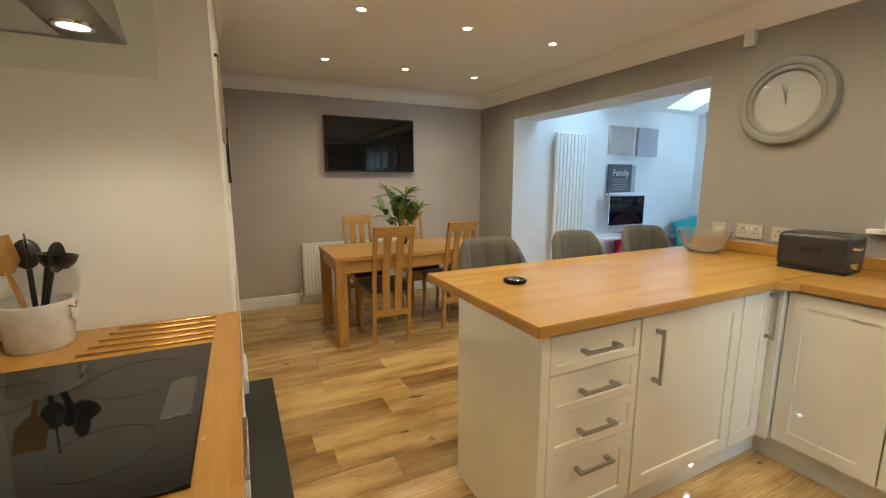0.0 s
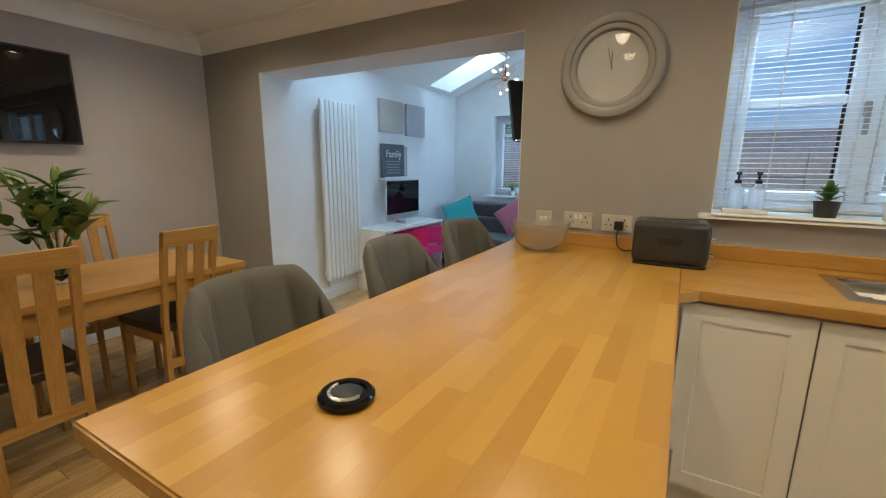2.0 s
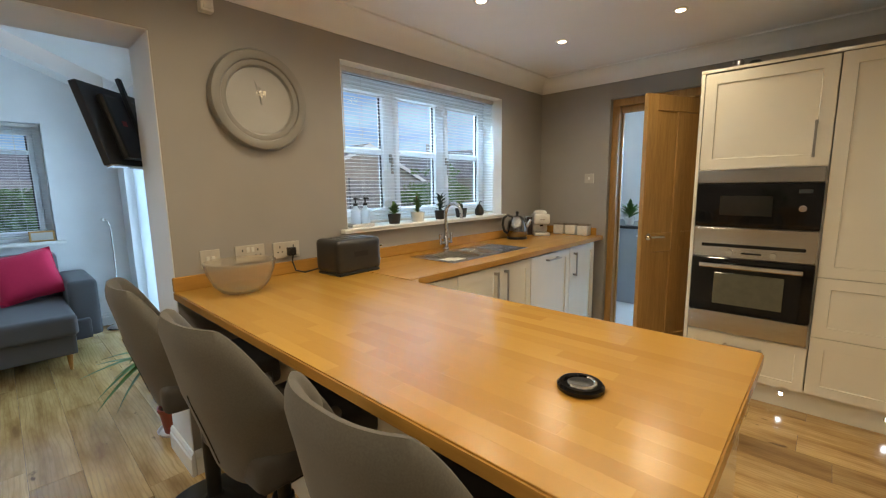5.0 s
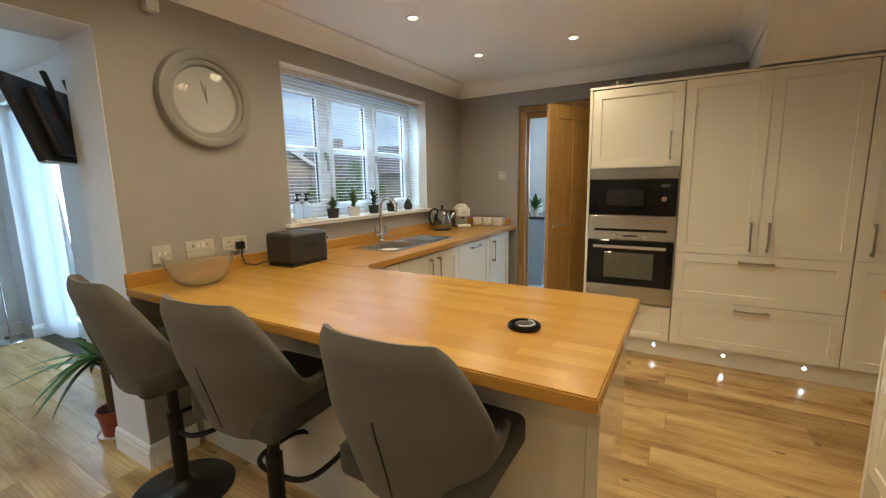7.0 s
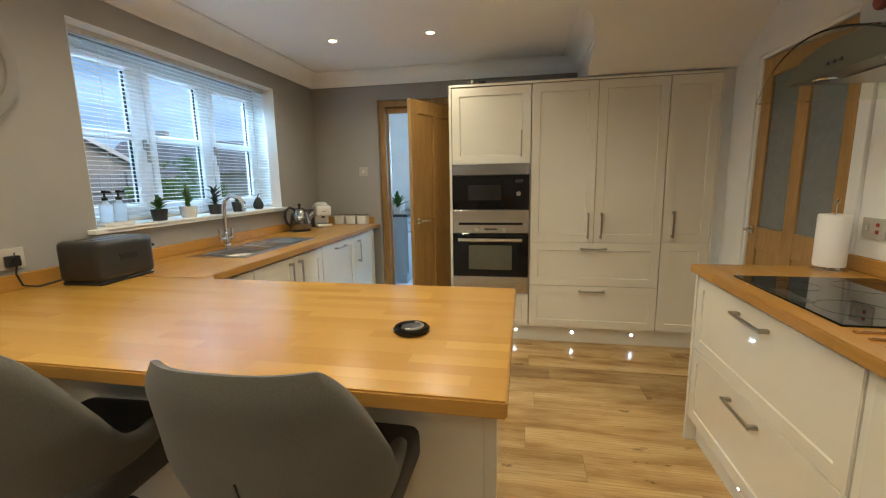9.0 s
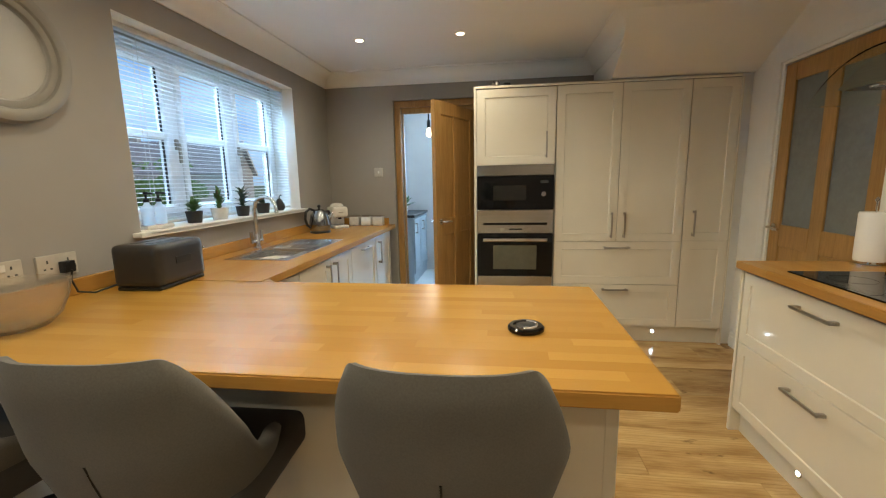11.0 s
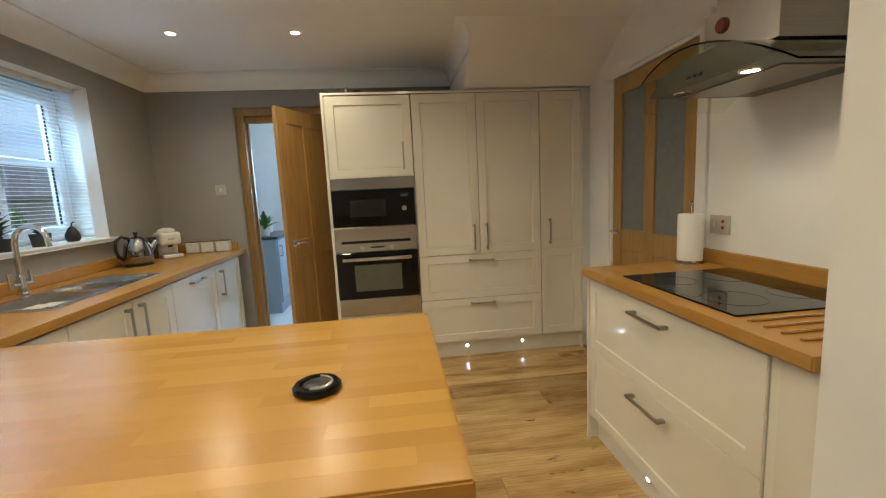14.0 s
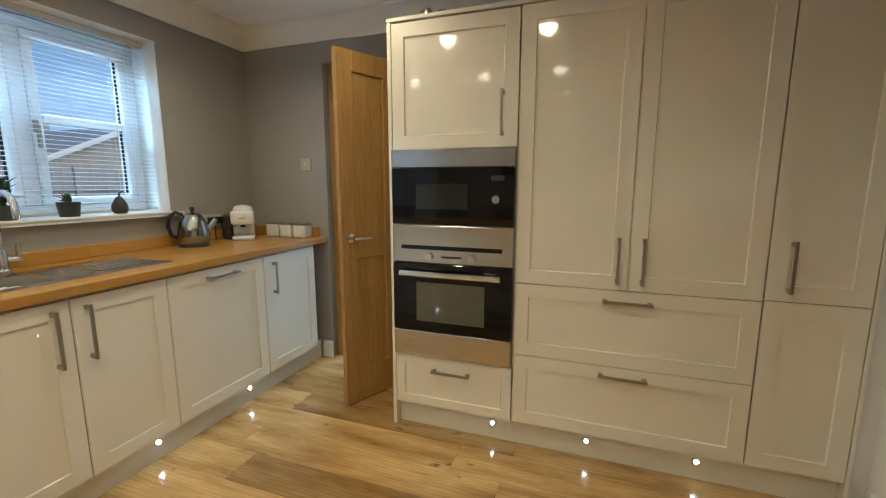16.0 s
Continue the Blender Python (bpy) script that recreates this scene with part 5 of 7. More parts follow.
part("badge", box(-0.107, -0.1045, -0.022, 0.022, 0.142, 0.152), M_HANDLE, cm, "dark blank badge")
part("water_tank", box(-0.03, 0.085, 0.075, 0.125, 0.0, 0.17, 0.014, 3), M_LEATHER, cm, "dark side tank", 50)
for tx, ty in ((2.625, -1.235), (2.505, -1.232), (2.385, -1.228)):
    tn = thing("storage_jar", pose(tx, ty, WT1), "pale grey ceramic storage jar with a lid", "jar", "row of storage jars")
    part("jar", box(-0.050, 0.050, -0.045, 0.045, 0, 0.088, 0.014, 3), M_CERAMIC, tn, "", 50)
    part("lid", box(-0.048, 0.048, -0.043, 0.043, 0.088, 0.100, 0.005, 2), M_JARLID, tn, "muted wooden lid")
    part("label_plate", box(-0.028, 0.028, 0.0445, 0.0465, 0.030, 0.056), M_WHITE, tn)

# on top of the tall units
orn = thing("ornament", pose(1.22, -0.74, 2.05), "small dark ornament on top of the tall units", "ornament")
part("base", rounded(0.06, 0.04, 0.012, 0.004), M_DARKPOT, orn)
part("figure", add_lathe(lathe([(0, 0.012), (0.018, 0.014), (0.022, 0.035), (0.012, 0.05), (0, 0.055)], 14), [(0, 0.01), (0.014, 0.015), (0.01, 0.03), (0, 0.04)], 12, (0.03, 0, 0.012)), M_HANDLE, orn, "", 60)
part("pebble", lathe([(0, 0), (0.028, 0.004), (0.036, 0.016), (0.025, 0.03), (0, 0.034)], 16, (-0.075, 0, 0)), M_DARKPOT, orn, "", 60)

# ---- hob area ----
hob = thing("ceramic_hob", pose(0, 0, WT1), "black ceramic hob set in the worktop", "hob")
part("glass_top", box(-0.565, -0.052, 0.775, 1.385, -0.002, 0.006, 0.003, 2), M_HOB, hob)
for hx, hy, hr in ((-0.19, 0.93, 0.075), (-0.42, 0.93, 0.095), (-0.19, 1.22, 0.095), (-0.42, 1.22, 0.075)):
    part("cooking_zone", lathe([(hr, 0.0061), (hr + 0.002, 0.0061), (hr + 0.002, 0.0066), (hr, 0.0066)], 40, (hx, hy, 0)), plain("zone_print_%d" % int(hx * -1000 + hy * 10), (0.022, 0.022, 0.022), 0.1), hob)
part("touch_panel", box(-0.12, -0.07, 0.99, 1.17, 0.0061, 0.0066), plain("touch_print", (0.04, 0.04, 0.04), 0.2), hob)
hr_ = thing("hot_pan_rods", pose(0, 0, WT1), "brass pan-rest rods let into the worktop", "pan rest")
for k in range(5):
    yy = 1.432 + 0.052 * k
    part("rod", tube([(-0.36 + 0.012 * k, yy, 0.002), (-0.05, yy, 0.002)], 0.0055, 8), M_BRASS, hr_, "", 60)
ch = thing("cooker_hood", Matrix(), "steel chimney cooker hood with a curved glass canopy", "cooker hood")
part("flue", box(HOBX, -0.33, 0.92, 1.20, 1.80, CEIL - 0.002, 0.003), M_STEEL, ch)
part("flue_shroud", box(HOBX, -0.30, 0.90, 1.22, 1.75, 1.93, 0.003), M_STEEL, ch)
part("housing", prism([(0.77, 1.665), (0.80, 1.655), (1.32, 1.655), (1.35, 1.665), (1.24, 1.735), (1.15, 1.752), (0.97, 1.752), (0.88, 1.735)], HOBX, -0.16, "x"), M_HOODSTEEL, ch, "", 25)
bm, top, bot = bmesh.new(), [], []
for i in range(25):
    yy = 0.66 + 0.80 * i / 24
    zz = 1.765 - 0.145 * ((yy - 1.06) / 0.40) ** 2
    xf = -0.125 + 0.045 * (1 - ((yy - 1.06) / 0.40) ** 2)
    top.append((bm.verts.new((HOBX + 0.02, yy, zz)), bm.verts.new((xf, yy, zz))))
    bot.append((bm.verts.new((HOBX + 0.02, yy, zz - 0.006)), bm.verts.new((xf, yy, zz - 0.006))))
for i in range(24):
    bm.faces.new((top[i][0], top[i + 1][0], top[i + 1][1], top[i][1]))
    bm.faces.new((bot[i][0], bot[i][1], bot[i + 1][1], bot[i + 1][0]))
    bm.faces.new((top[i][1], top[i + 1][1], bot[i + 1][1], bot[i][1]))
    bm.faces.new((top[i][0], bot[i][0], bot[i + 1][0], top[i + 1][0]))
for i in (0, 24):
    bm.faces.new((top[i][0], top[i][1], bot[i][1], bot[i][0]))
hg = part("glass_canopy", bm, M_HOODGLASS, ch, "curved tinted glass canopy", 40)
hg.visible_shadow = False
part("filter", box(-0.50, -0.26, 0.84, 1.28, 1.650, 1.656), M_HANDLE, ch, "grey grease filter")
for yy in (0.90, 1.21):
    part("lamp_ring", lathe([(0.026, 1.6505), (0.034, 1.6505), (0.036, 1.656), (0.026, 1.656)], 20, (-0.22, yy, 0)), M_CHROME, ch)
    part("lamp_lens", lathe([(0, 1.6515), (0.026, 1.6515), (0.026, 1.656)], 20, (-0.22, yy, 0)), M_BULB if yy > 1 else M_FROST, ch, "glowing hood lamp" if yy > 1 else "unlit hood lamp")
for k in range(3):
    part("button", box(-0.164, -0.155, 1.0 + 0.03 * k, 1.015 + 0.03 * k, 1.678, 1.69, 0.002), M_BLACK, ch)
for yy, zz in ((0.99, 1.87), (1.12, 1.95)):
    mg = thing("fridge_magnet", pose(-0.30, yy, zz), "round dark red magnet stuck on the cooker hood", "magnet", "magnets on the hood")
    part("disc", lathe([(0, 0.012), (0.022, 0.012), (0.027, 0.006), (0.027, 0)], 20, axis="x"), plain("dark_red_enamel_%d" % int(yy * 100), (0.20, 0.04, 0.03), 0.25), mg)
tw = thing("kitchen_roll", pose(-0.50, 0.60, WT1), "white kitchen roll on a wire stand", "kitchen roll")
part("roll", lathe([(0.018, 0.02), (0.055, 0.02), (0.057, 0.03), (0.057, 0.235), (0.055, 0.245), (0.018, 0.245)], 32), M_PAPER, tw, "", 40)
part("stand", add_tube(lathe([(0, 0), (0.065, 0), (0.065, 0.008), (0, 0.008)], 24), [(0, 0, 0), (0, 0, 0.29), (0.008, 0, 0.30), (0, 0, 0.31), (-0.008, 0, 0.30), (0, 0, 0.29)], 0.004, 8), M_CHROME, tw)
uj = thing("utensil_pot", pose(-0.47, 1.575, WT1), "white ceramic pot full of black kitchen utensils", "pot")
part("pot", lathe([(0, 0), (0.066, 0), (0.072, 0.008), (0.078, 0.10), (0.084, 0.118), (0.084, 0.128), (0.077, 0.128), (0.072, 0.11), (0.066, 0.012), (0, 0.012)], 32), M_CERAMIC, uj, "", 40)
part("heart_tag", add_lathe(bmesh.new(), [(0, 0.006), (0.022, 0.004), (0.024, 0)], 16, (0.079, 0.0, 0.085), "x"), M_WHITE, uj, "white round tag")
part("tag_cord", tube([(0.078, -0.03, 0.112), (0.084, 0.0, 0.10), (0.078, 0.03, 0.112)], 0.002, 6), M_TWINE, uj)
for k, (lean, az, head) in enumerate(((10, 20, "ladle"), (14, 110, "spoon"), (12, 200, "turner"), (9, 290, "spatula"), (16, 340, "spoon"))):
    u = thing("utensil", uj.matrix_basis @ pose(0, 0, 0.02, 0, 0, az) @ pose(0, 0, 0, 0, lean, 0), {"ladle": "black ladle standing in the pot", "spoon": "black serving spoon standing in the pot", "turner": "wooden turner standing in the pot", "spatula": "black slotted spatula standing in the pot"}[head], "utensil", "utensils in the pot")
    part("shaft", tube([(0, 0, 0), (0, 0, 0.20)], 0.006, 8), M_OAK if head == "turner" else M_BLACK, u)
    if head == "ladle":
        part("cup", lathe([(0, 0.0), (0.025, 0.006), (0.040, 0.025), (0.044, 0.045), (0.040, 0.045), (0.034, 0.026), (0, 0.006)], 20, (0.02, 0, 0.19)), M_BLACK, u, "", 60)
    elif head == "spoon":
        sp = lathe([(0, -0.006), (0.018, -0.003), (0.030, 0.004), (0.030, 0.007), (0.016, 0.0), (0, -0.002)], 20)
        bmesh.ops.transform(sp, matrix=Matrix.Translation((0, 0, 0.235)) @ Matrix.Rotation(radians(80), 4, "Y") @ Matrix.Diagonal((1.4, 1, 1, 1)), verts=sp.verts)
        part("spoon_bowl", sp, M_BLACK, u, "", 60)
    else:
        part("blade", prism([(-0.012, 0.19), (0.012, 0.19), (0.034, 0.22), (0.034, 0.29), (-0.034, 0.29), (-0.034, 0.22)], -0.002, 0.002, "y"), M_OAK if head == "turner" else M_BLACK, u)

# chimney breast things
ht = part("hearth", box(0.0, 0.165, 1.80, 3.03, 0.0, 0.022, 0.003), M_SLATE, None, "black slate hearth on the floor")
tagged(ht, category="hearth")
ht2 = part("recess_hearth", box(-0.298, 0.0, 2.225, 2.855, 0.0, 0.022), M_SLATE, ht)
hs = thing("hanging_sign", pose(0.012, 1.98, 1.62, 0, 0, 90), "small wooden hanging sign on twine", "sign")
part("board", box(-0.08, 0.08, -0.006, 0.006, -0.12, 0.10, 0.003), wood("pale_board", (0.30, 0.22, 0.15), (0.45, 0.36, 0.26), 0.6, "z"), hs)
part("twine", tube([(-0.05, 0, 0.10), (0, 0, 0.20), (0.05, 0, 0.10)], 0.003, 6), M_TWINE, hs)
part("hook", cyl((0, 0.0, 0.20), 0.006, 0.012, 10, axis="y"), M_BLACK, hs)
fx = thing("framed_picture", pose(0.008, 3.02, 1.50, 0, 0, 90), "narrow dark picture frame on the chimney breast", "picture")
part("frame", box(-0.11, 0.11, -0.010, 0.008, -0.16, 0.16, 0.003), M_BLACK, fx)
part("mount", box(-0.09, 0.09, -0.0125, -0.0095, -0.14, 0.14), M_WHITE, fx)
cj = thing("candle_jar", pose(-0.12, 2.62, 1.18), "pale jar candle standing in the niche", "candle")
part("jar", lathe([(0, 0), (0.038, 0), (0.042, 0.01), (0.042, 0.10), (0.036, 0.12), (0, 0.12)], 24), M_CERAMIC, cj, "", 40)
part("lid", lathe([(0, 0.12), (0.030, 0.12), (0.032, 0.14), (0.012, 0.15), (0.014, 0.165), (0, 0.17)], 20), M_STEEL, cj, "", 40)

# ---- bar stools ----
stool = thing("bar_stool", pose(1.292, 1.872, 0, 0, 0, 0), "grey upholstered bucket bar stool with a black pedestal", "bar stool", "stools at the breakfast bar")
part("base_plate", lathe([(0, 0), (0.205, 0), (0.21, 0.006), (0.20, 0.012), (0.08, 0.026), (0.04, 0.045), (0.032, 0.06), (0, 0.06)], 40), M_BLACKMETAL, stool, "", 40)
part("column", add_cyl(cyl((0, 0, 0.05), 0.030, 0.33, 20), (0, 0, 0.36), 0.022, 0.20, 20), M_BLACKMETAL, stool, "", 40)
part("footrest", tube([(math.copysign(abs(math.sin(a)) ** 0.6, math.sin(a)) * 0.145, -0.13 + math.copysign(abs(math.cos(a)) ** 0.6, math.cos(a)) * 0.13, 0.30) for a in np.linspace(0.12, 2 * math.pi - 0.12, 33)], 0.011, 8), M_BLACKMETAL, stool, "", 60)
part("lift_lever", tube([(0.02, 0, 0.545), (0.14, -0.02, 0.535), (0.20, -0.02, 0.515)], 0.006, 8), M_BLACKMETAL, stool)
part("seat_plate", box(-0.10, 0.10, -0.10, 0.10, 0.545, 0.562, 0.004), M_BLACKMETAL, stool)
sb = bmesh.new()
NU, NV, BACK = 96, 18, 0.470


def shell_point(u, v, inset):
    """u round the bucket from arm to arm, v from the bottom edge up."""
    au = abs(u)
    k = max(0.0, min(1.0, (au - 0.33) / 0.51))
    height = BACK - 0.008 * min(1.0, au / 0.4) ** 2 - (BACK - 0.160) * (1 - (1 - k ** 1.7) ** 1.7)
    z = height * v
    th = u * radians(112)
    hx, hy = 0.248 - inset, 0.205 - inset
    ex = 0.74
    sx = math.copysign(abs(math.sin(th)) ** ex, th)
    cy = math.copysign(abs(math.cos(th)) ** ex, math.cos(th))
    lift = z / BACK
    flare = 0.72 + 0.28 * min(1, lift * 1.9) - 0.03 * max(0, lift - 0.45)
    back = 0.055 * lift + 0.03 * lift * lift
    return Vector((hx * sx * flare, hy * cy * (0.86 + 0.14 * min(1, lift * 2)) + back * max(0, math.cos(th) * 0.8 + 0.2), 0.565 + z))


outer, inner = [], []
for i in range(NU + 1):
    u = -1 + 2 * i / NU
    ro, ri = [], []
    for j in range(NV + 1):
        v = j / NV
        round_off = 0.020 * max(0, (v - 0.86) / 0.14) ** 2
        po = shell_point(u, v, round_off)
        groove = 0.024 * min(1.0, (1 - v) / 0.16) * (abs(math.sin(u * math.pi * 4.2)) ** 0.40 - 1) if abs(u) < 0.48 else 0.0
        pi_ = shell_point(u, v * 0.995, 0.050 + groove - round_off)
        ro.append(sb.verts.new(po))
        ri.append(sb.verts.new(pi_))
    outer.append(ro), inner.append(ri)
for i in range(NU):
    for j in range(NV):
        sb.faces.new((outer[i][j], outer[i + 1][j], outer[i + 1][j + 1], outer[i][j + 1]))
        sb.faces.new((inner[i][j], inner[i][j + 1], inner[i + 1][j + 1], inner[i + 1][j]))
    sb.faces.new((outer[i][NV], outer[i + 1][NV], inner[i + 1][NV], inner[i][NV]))
    sb.faces.new((outer[i][0], inner[i][0], inner[i + 1][0], outer[i + 1][0]))
for i in (0, NU):
    for j in range(NV):
        sb.faces.new((outer[i][j], outer[i][j + 1], inner[i][j + 1], inner[i][j]))
part("backrest", sb, M_GREYCLOTH, stool, "channel-stitched grey upholstered shell", 70)
part("seat", rounded(0.41, 0.42, 0.105, 0.045, 5, (0, -0.045, 0.56)), M_SEATCLOTH_SHADED, stool, "padded grey seat, its colour darkened for the shade under the worktop", 70)
part("back_seam", tube([shell_point(0.0, v, -0.0005) for v in (0.06, 0.15, 0.25, 0.35, 0.45, 0.55)], 0.0026, 6), M_BLACKMETAL, stool)
copy_thing(stool, pose(1.965, 1.90, 0, 0, 0, 3))
copy_thing(stool, pose(2.60, 1.925, 0, 0, 0, -6))

# ---- dining ----
tbl = thing("dining_table", pose(0.69, 3.36, 0), "honey oak dining table with square legs", "table")
TL, TW = 1.45, 0.72
part("tabletop", box(0, TL, 0, TW, 0.715, 0.75, 0.004, 2), M_OAK_X, tbl)
for x in (0.005, TL - 0.09):
    for y in (0.005, TW - 0.09):
        part("leg", box(x, x + 0.085, y, y + 0.085, 0, 0.715, 0.003), M_OAK, tbl)
for a in (box(0.09, TL - 0.09, 0.018, 0.04, 0.615, 0.715), box(0.09, TL - 0.09, TW - 0.04, TW - 0.018, 0.615, 0.715)):
    part("apron", a, M_OAK_X, tbl)
for a in (box(0.018, 0.04, 0.09, TW - 0.09, 0.615, 0.715), box(TL - 0.04, TL - 0.018, 0.09, TW - 0.09, 0.615, 0.715)):
    part("apron", a, M_OAK_X, tbl)

SLIM = Matrix.Diagonal((0.87, 1, 1, 1))
chair = thing("dining_chair", pose(1.135, 3.34, 0) @ SLIM, "honey oak dining chair with two broad back slats", "chair", "chairs round the table")


def raked(x0, x1, z0, z1, y_at, t, mat, name):
    """A board that follows the backrest's rake."""
    bm = bmesh.new()
    n = 6
    rows = []
    for i in range(n + 1):
        z = z0 + (z1 - z0) * i / n
        y = y_at(z)
        rows.append([bm.verts.new(p) for p in ((x0, y, z), (x1, y, z), (x1, y + t, z), (x0, y + t, z))])
    for a, b in zip(rows, rows[1:]):
        for k in range(4):
            bm.faces.new((a[k], a[(k + 1) % 4], b[(k + 1) % 4], b[k]))
    bm.faces.new(rows[0][::-1])
    bm.faces.new(rows[-1])
    part(name, bm, mat, chair)


rake = lambda z: -0.045 - 0.10 * max(0, (z - 0.42) / 0.58) ** 1.3 + 0.02 * max(0, 1 - z / 0.42)
for s in (-1, 1):
    raked(s * 0.175 - 0.018, s * 0.175 + 0.018, 0, 0.99, rake, 0.032, M_OAK, "leg")
    part("leg", box(s * 0.185 - 0.018, s * 0.185 + 0.018, 0.33, 0.366, 0, 0.44, 0.003), M_OAK, chair)
    part("side_rail", box(s * 0.182 - 0.010, s * 0.182 + 0.010, -0.01, 0.33, 0.385, 0.44), M_OAK, chair)
    raked(s * 0.062 - 0.036, s * 0.062 + 0.036, 0.28, 0.915, rake, 0.014, M_OAK, "back_slat")
raked(-0.193, 0.193, 0.912, 0.995, lambda z: rake(z) - 0.004, 0.028, M_OAK_X, "top_rail")
raked(-0.158, 0.158, 0.235, 0.285, rake, 0.022, M_OAK_X, "lower_rail")
part("front_rail", box(-0.165, 0.165, 0.340, 0.36, 0.385, 0.44), M_OAK_X, chair)
part("seat", box(-0.205, 0.205, -0.03, 0.375, 0.438, 0.482, 0.018, 3), M_LEATHER, chair, "dark brown leather seat pad")
copy_thing(chair, pose(1.80, 3.44, 0, 0, 0, 4) @ SLIM)
copy_thing(chair, pose(1.15, 4.32, 0, 0, 0, 180) @ SLIM)
copy_thing(chair, pose(1.745, 4.33, 0, 0, 0, 178) @ SLIM)

vs = thing("flower_vase", pose(1.375, 3.68, 0.75) @ Matrix.Scale(1.2, 4), "clear glass vase of green lily stems on the table", "vase")
part("vase", lathe([(0, 0), (0.040, 0), (0.045, 0.006), (0.040, 0.04), (0.036, 0.10), (0.050, 0.18), (0.066, 0.225), (0.063, 0.225), (0.047, 0.18), (0.033, 0.10), (0.037, 0.04), (0, 0.012)], 28), M_GLASS, vs, "", 60)
part("water", lathe([(0, 0.0125), (0.035, 0.04), (0.0325, 0.10), (0.036, 0.13), (0, 0.13)], 20), glass("vase_water", (0.9, 0.97, 0.93), 0, 1.33), vs, "", 60)
rr = random.Random(12)
leaf_meshes = [mesh_of("leaf", leaf_bm(ln, w, dr, 7), m, 60) for ln, w, dr, m in ((0.14, 0.052, 0.20, M_LEAF), (0.12, 0.046, 0.1, M_LEAF), (0.11, 0.042, 0.3, M_LEAF2), (0.15, 0.050, 0.3, M_LEAF))]
bud = mesh_of("flower_bud", lathe([(0, 0), (0.008, 0.012), (0.012, 0.035), (0.009, 0.065), (0, 0.085)], 10), M_LEAF2, 60)
for s in range(11):
    az, lean = s * 137.5, 8 + 30 * (s / 11)
    d = pose(0, 0, 0, 0, 0, az) @ pose(0, 0, 0, 0, lean, 0)
    ln = rr.uniform(0.34, 0.44) - 0.0015 * lean
    pts = [d @ Vector((-0.01, 0, 0.03 + ln * k / 4 * 1.0)) for k in range(5)]
    part("stem", tube([(p.x * 0.55 if p.z < 0.22 else p.x * 0.85, p.y * 0.55 if p.z < 0.22 else p.y * 0.85, p.z) for p in pts], 0.0035, 6), M_LEAF, vs)
    tip = pts[-1]
    for k in range(7):
        f = 0.55 + 0.45 * k / 6
        base = Vector((tip.x * 0.85 * f, tip.y * 0.85 * f, 0.03 + (tip.z - 0.03) * f))
        # the pale leaf is drawn twice as often, its colour standing in for highlights
        o = new("leaf", leaf_meshes[rr.choice((0, 1, 2, 2, 3))])
        o.parent = vs
        o.matrix_basis = Matrix.Translation(base) @ pose(0, 0, 0, 0, -rr.uniform(5, 62), rr.uniform(0, 360))
    if s % 2 == 0:
        o = new("flower_bud", bud)
        o.parent = vs
        o.matrix_basis = Matrix.Translation((tip.x * 0.85, tip.y * 0.85, tip.z - 0.01)) @ pose(0, 0, 0, 0, lean, az)

tv = thing("television", pose(1.42, TVY, 1.742), "large black flat television on the dining wall", "television")
part("case", box(-0.515, 0.515, -0.075, -0.045, -0.295, 0.295, 0.006, 2), M_BLACK, tv)
part("screen", box(-0.503, 0.503, -0.0775, -0.0745, -0.278, 0.283, 0.001), M_SCREEN, tv, "dark glossy screen")
part("bracket", box(-0.18, 0.18, -0.045, 0, -0.12, 0.12), M_BLACK, tv)


def panel_radiator(m, w, h):
    r_ = thing("radiator", m, "white panel radiator on the dining wall", "radiator")
    part("panel", box(0, w, -0.085, -0.07, 0, h, 0.006, 2), M_TRIM, r_)
    n = int(w / 0.035)
    me = mesh_of("flute", box(-0.010, 0.010, -0.090, -0.083, 0.03, h - 0.03, 0.003), M_TRIM)
    for k in range(n):
        o = new("flute", me)
        o.parent, o.location = r_, (0.02 + k * (w - 0.04) / (n - 1), 0, 0)
    part("top_grille", box(0, w, -0.085, -0.02, h - 0.004, h + 0.006, 0.003), M_TRIM, r_)
    part("rear_panel", box(0, w, -0.035, -0.02, 0, h), M_TRIM, r_)
    part("valve", add_cyl(cyl((-0.03, -0.055, -0.05), 0.012, 0.10, 14), (-0.03, -0.055, 0.05), 0.018, 0.05, 16), M_CHROME, r_)
    part("pipe", tube([(-0.03, -0.055, -0.09), (-0.03, -0.055, 0.0), (0.02, -0.055, 0.02)], 0.008, 8), M_CHROME, r_)
    return r_


panel_radiator(pose(0.625, TVY, 0.10), 1.15, 0.57)

# ---- extension things ----
cr = thing("column_radiator", pose(3.445, EXT_Y1, 0.20), "tall white vertical column radiator", "radiator")
colm = mesh_of("column", rounded(0.048, 0.034, 1.71, 0.014, 3, (0, -0.065, 0)), M_TRIM, 60)
for k in range(9):
    o = new("column", colm)
    o.parent, o.location = cr, (0.028 + 0.0555 * k, 0, 0)
for z in (0.05, 1.62):
    part("manifold", box(0.005, 0.495, -0.048, -0.025, z, z + 0.045, 0.006), M_TRIM, cr)
part("wall_bracket", add_box(box(0.08, 0.11, -0.03, 0, 0.4, 0.45), 0.38, 0.41, -0.03, 0, 1.3, 1.35), M_TRIM, cr)
part("valve", cyl((0.03, -0.055, -0.06), 0.014, 0.07, 14), M_CHROME, cr)
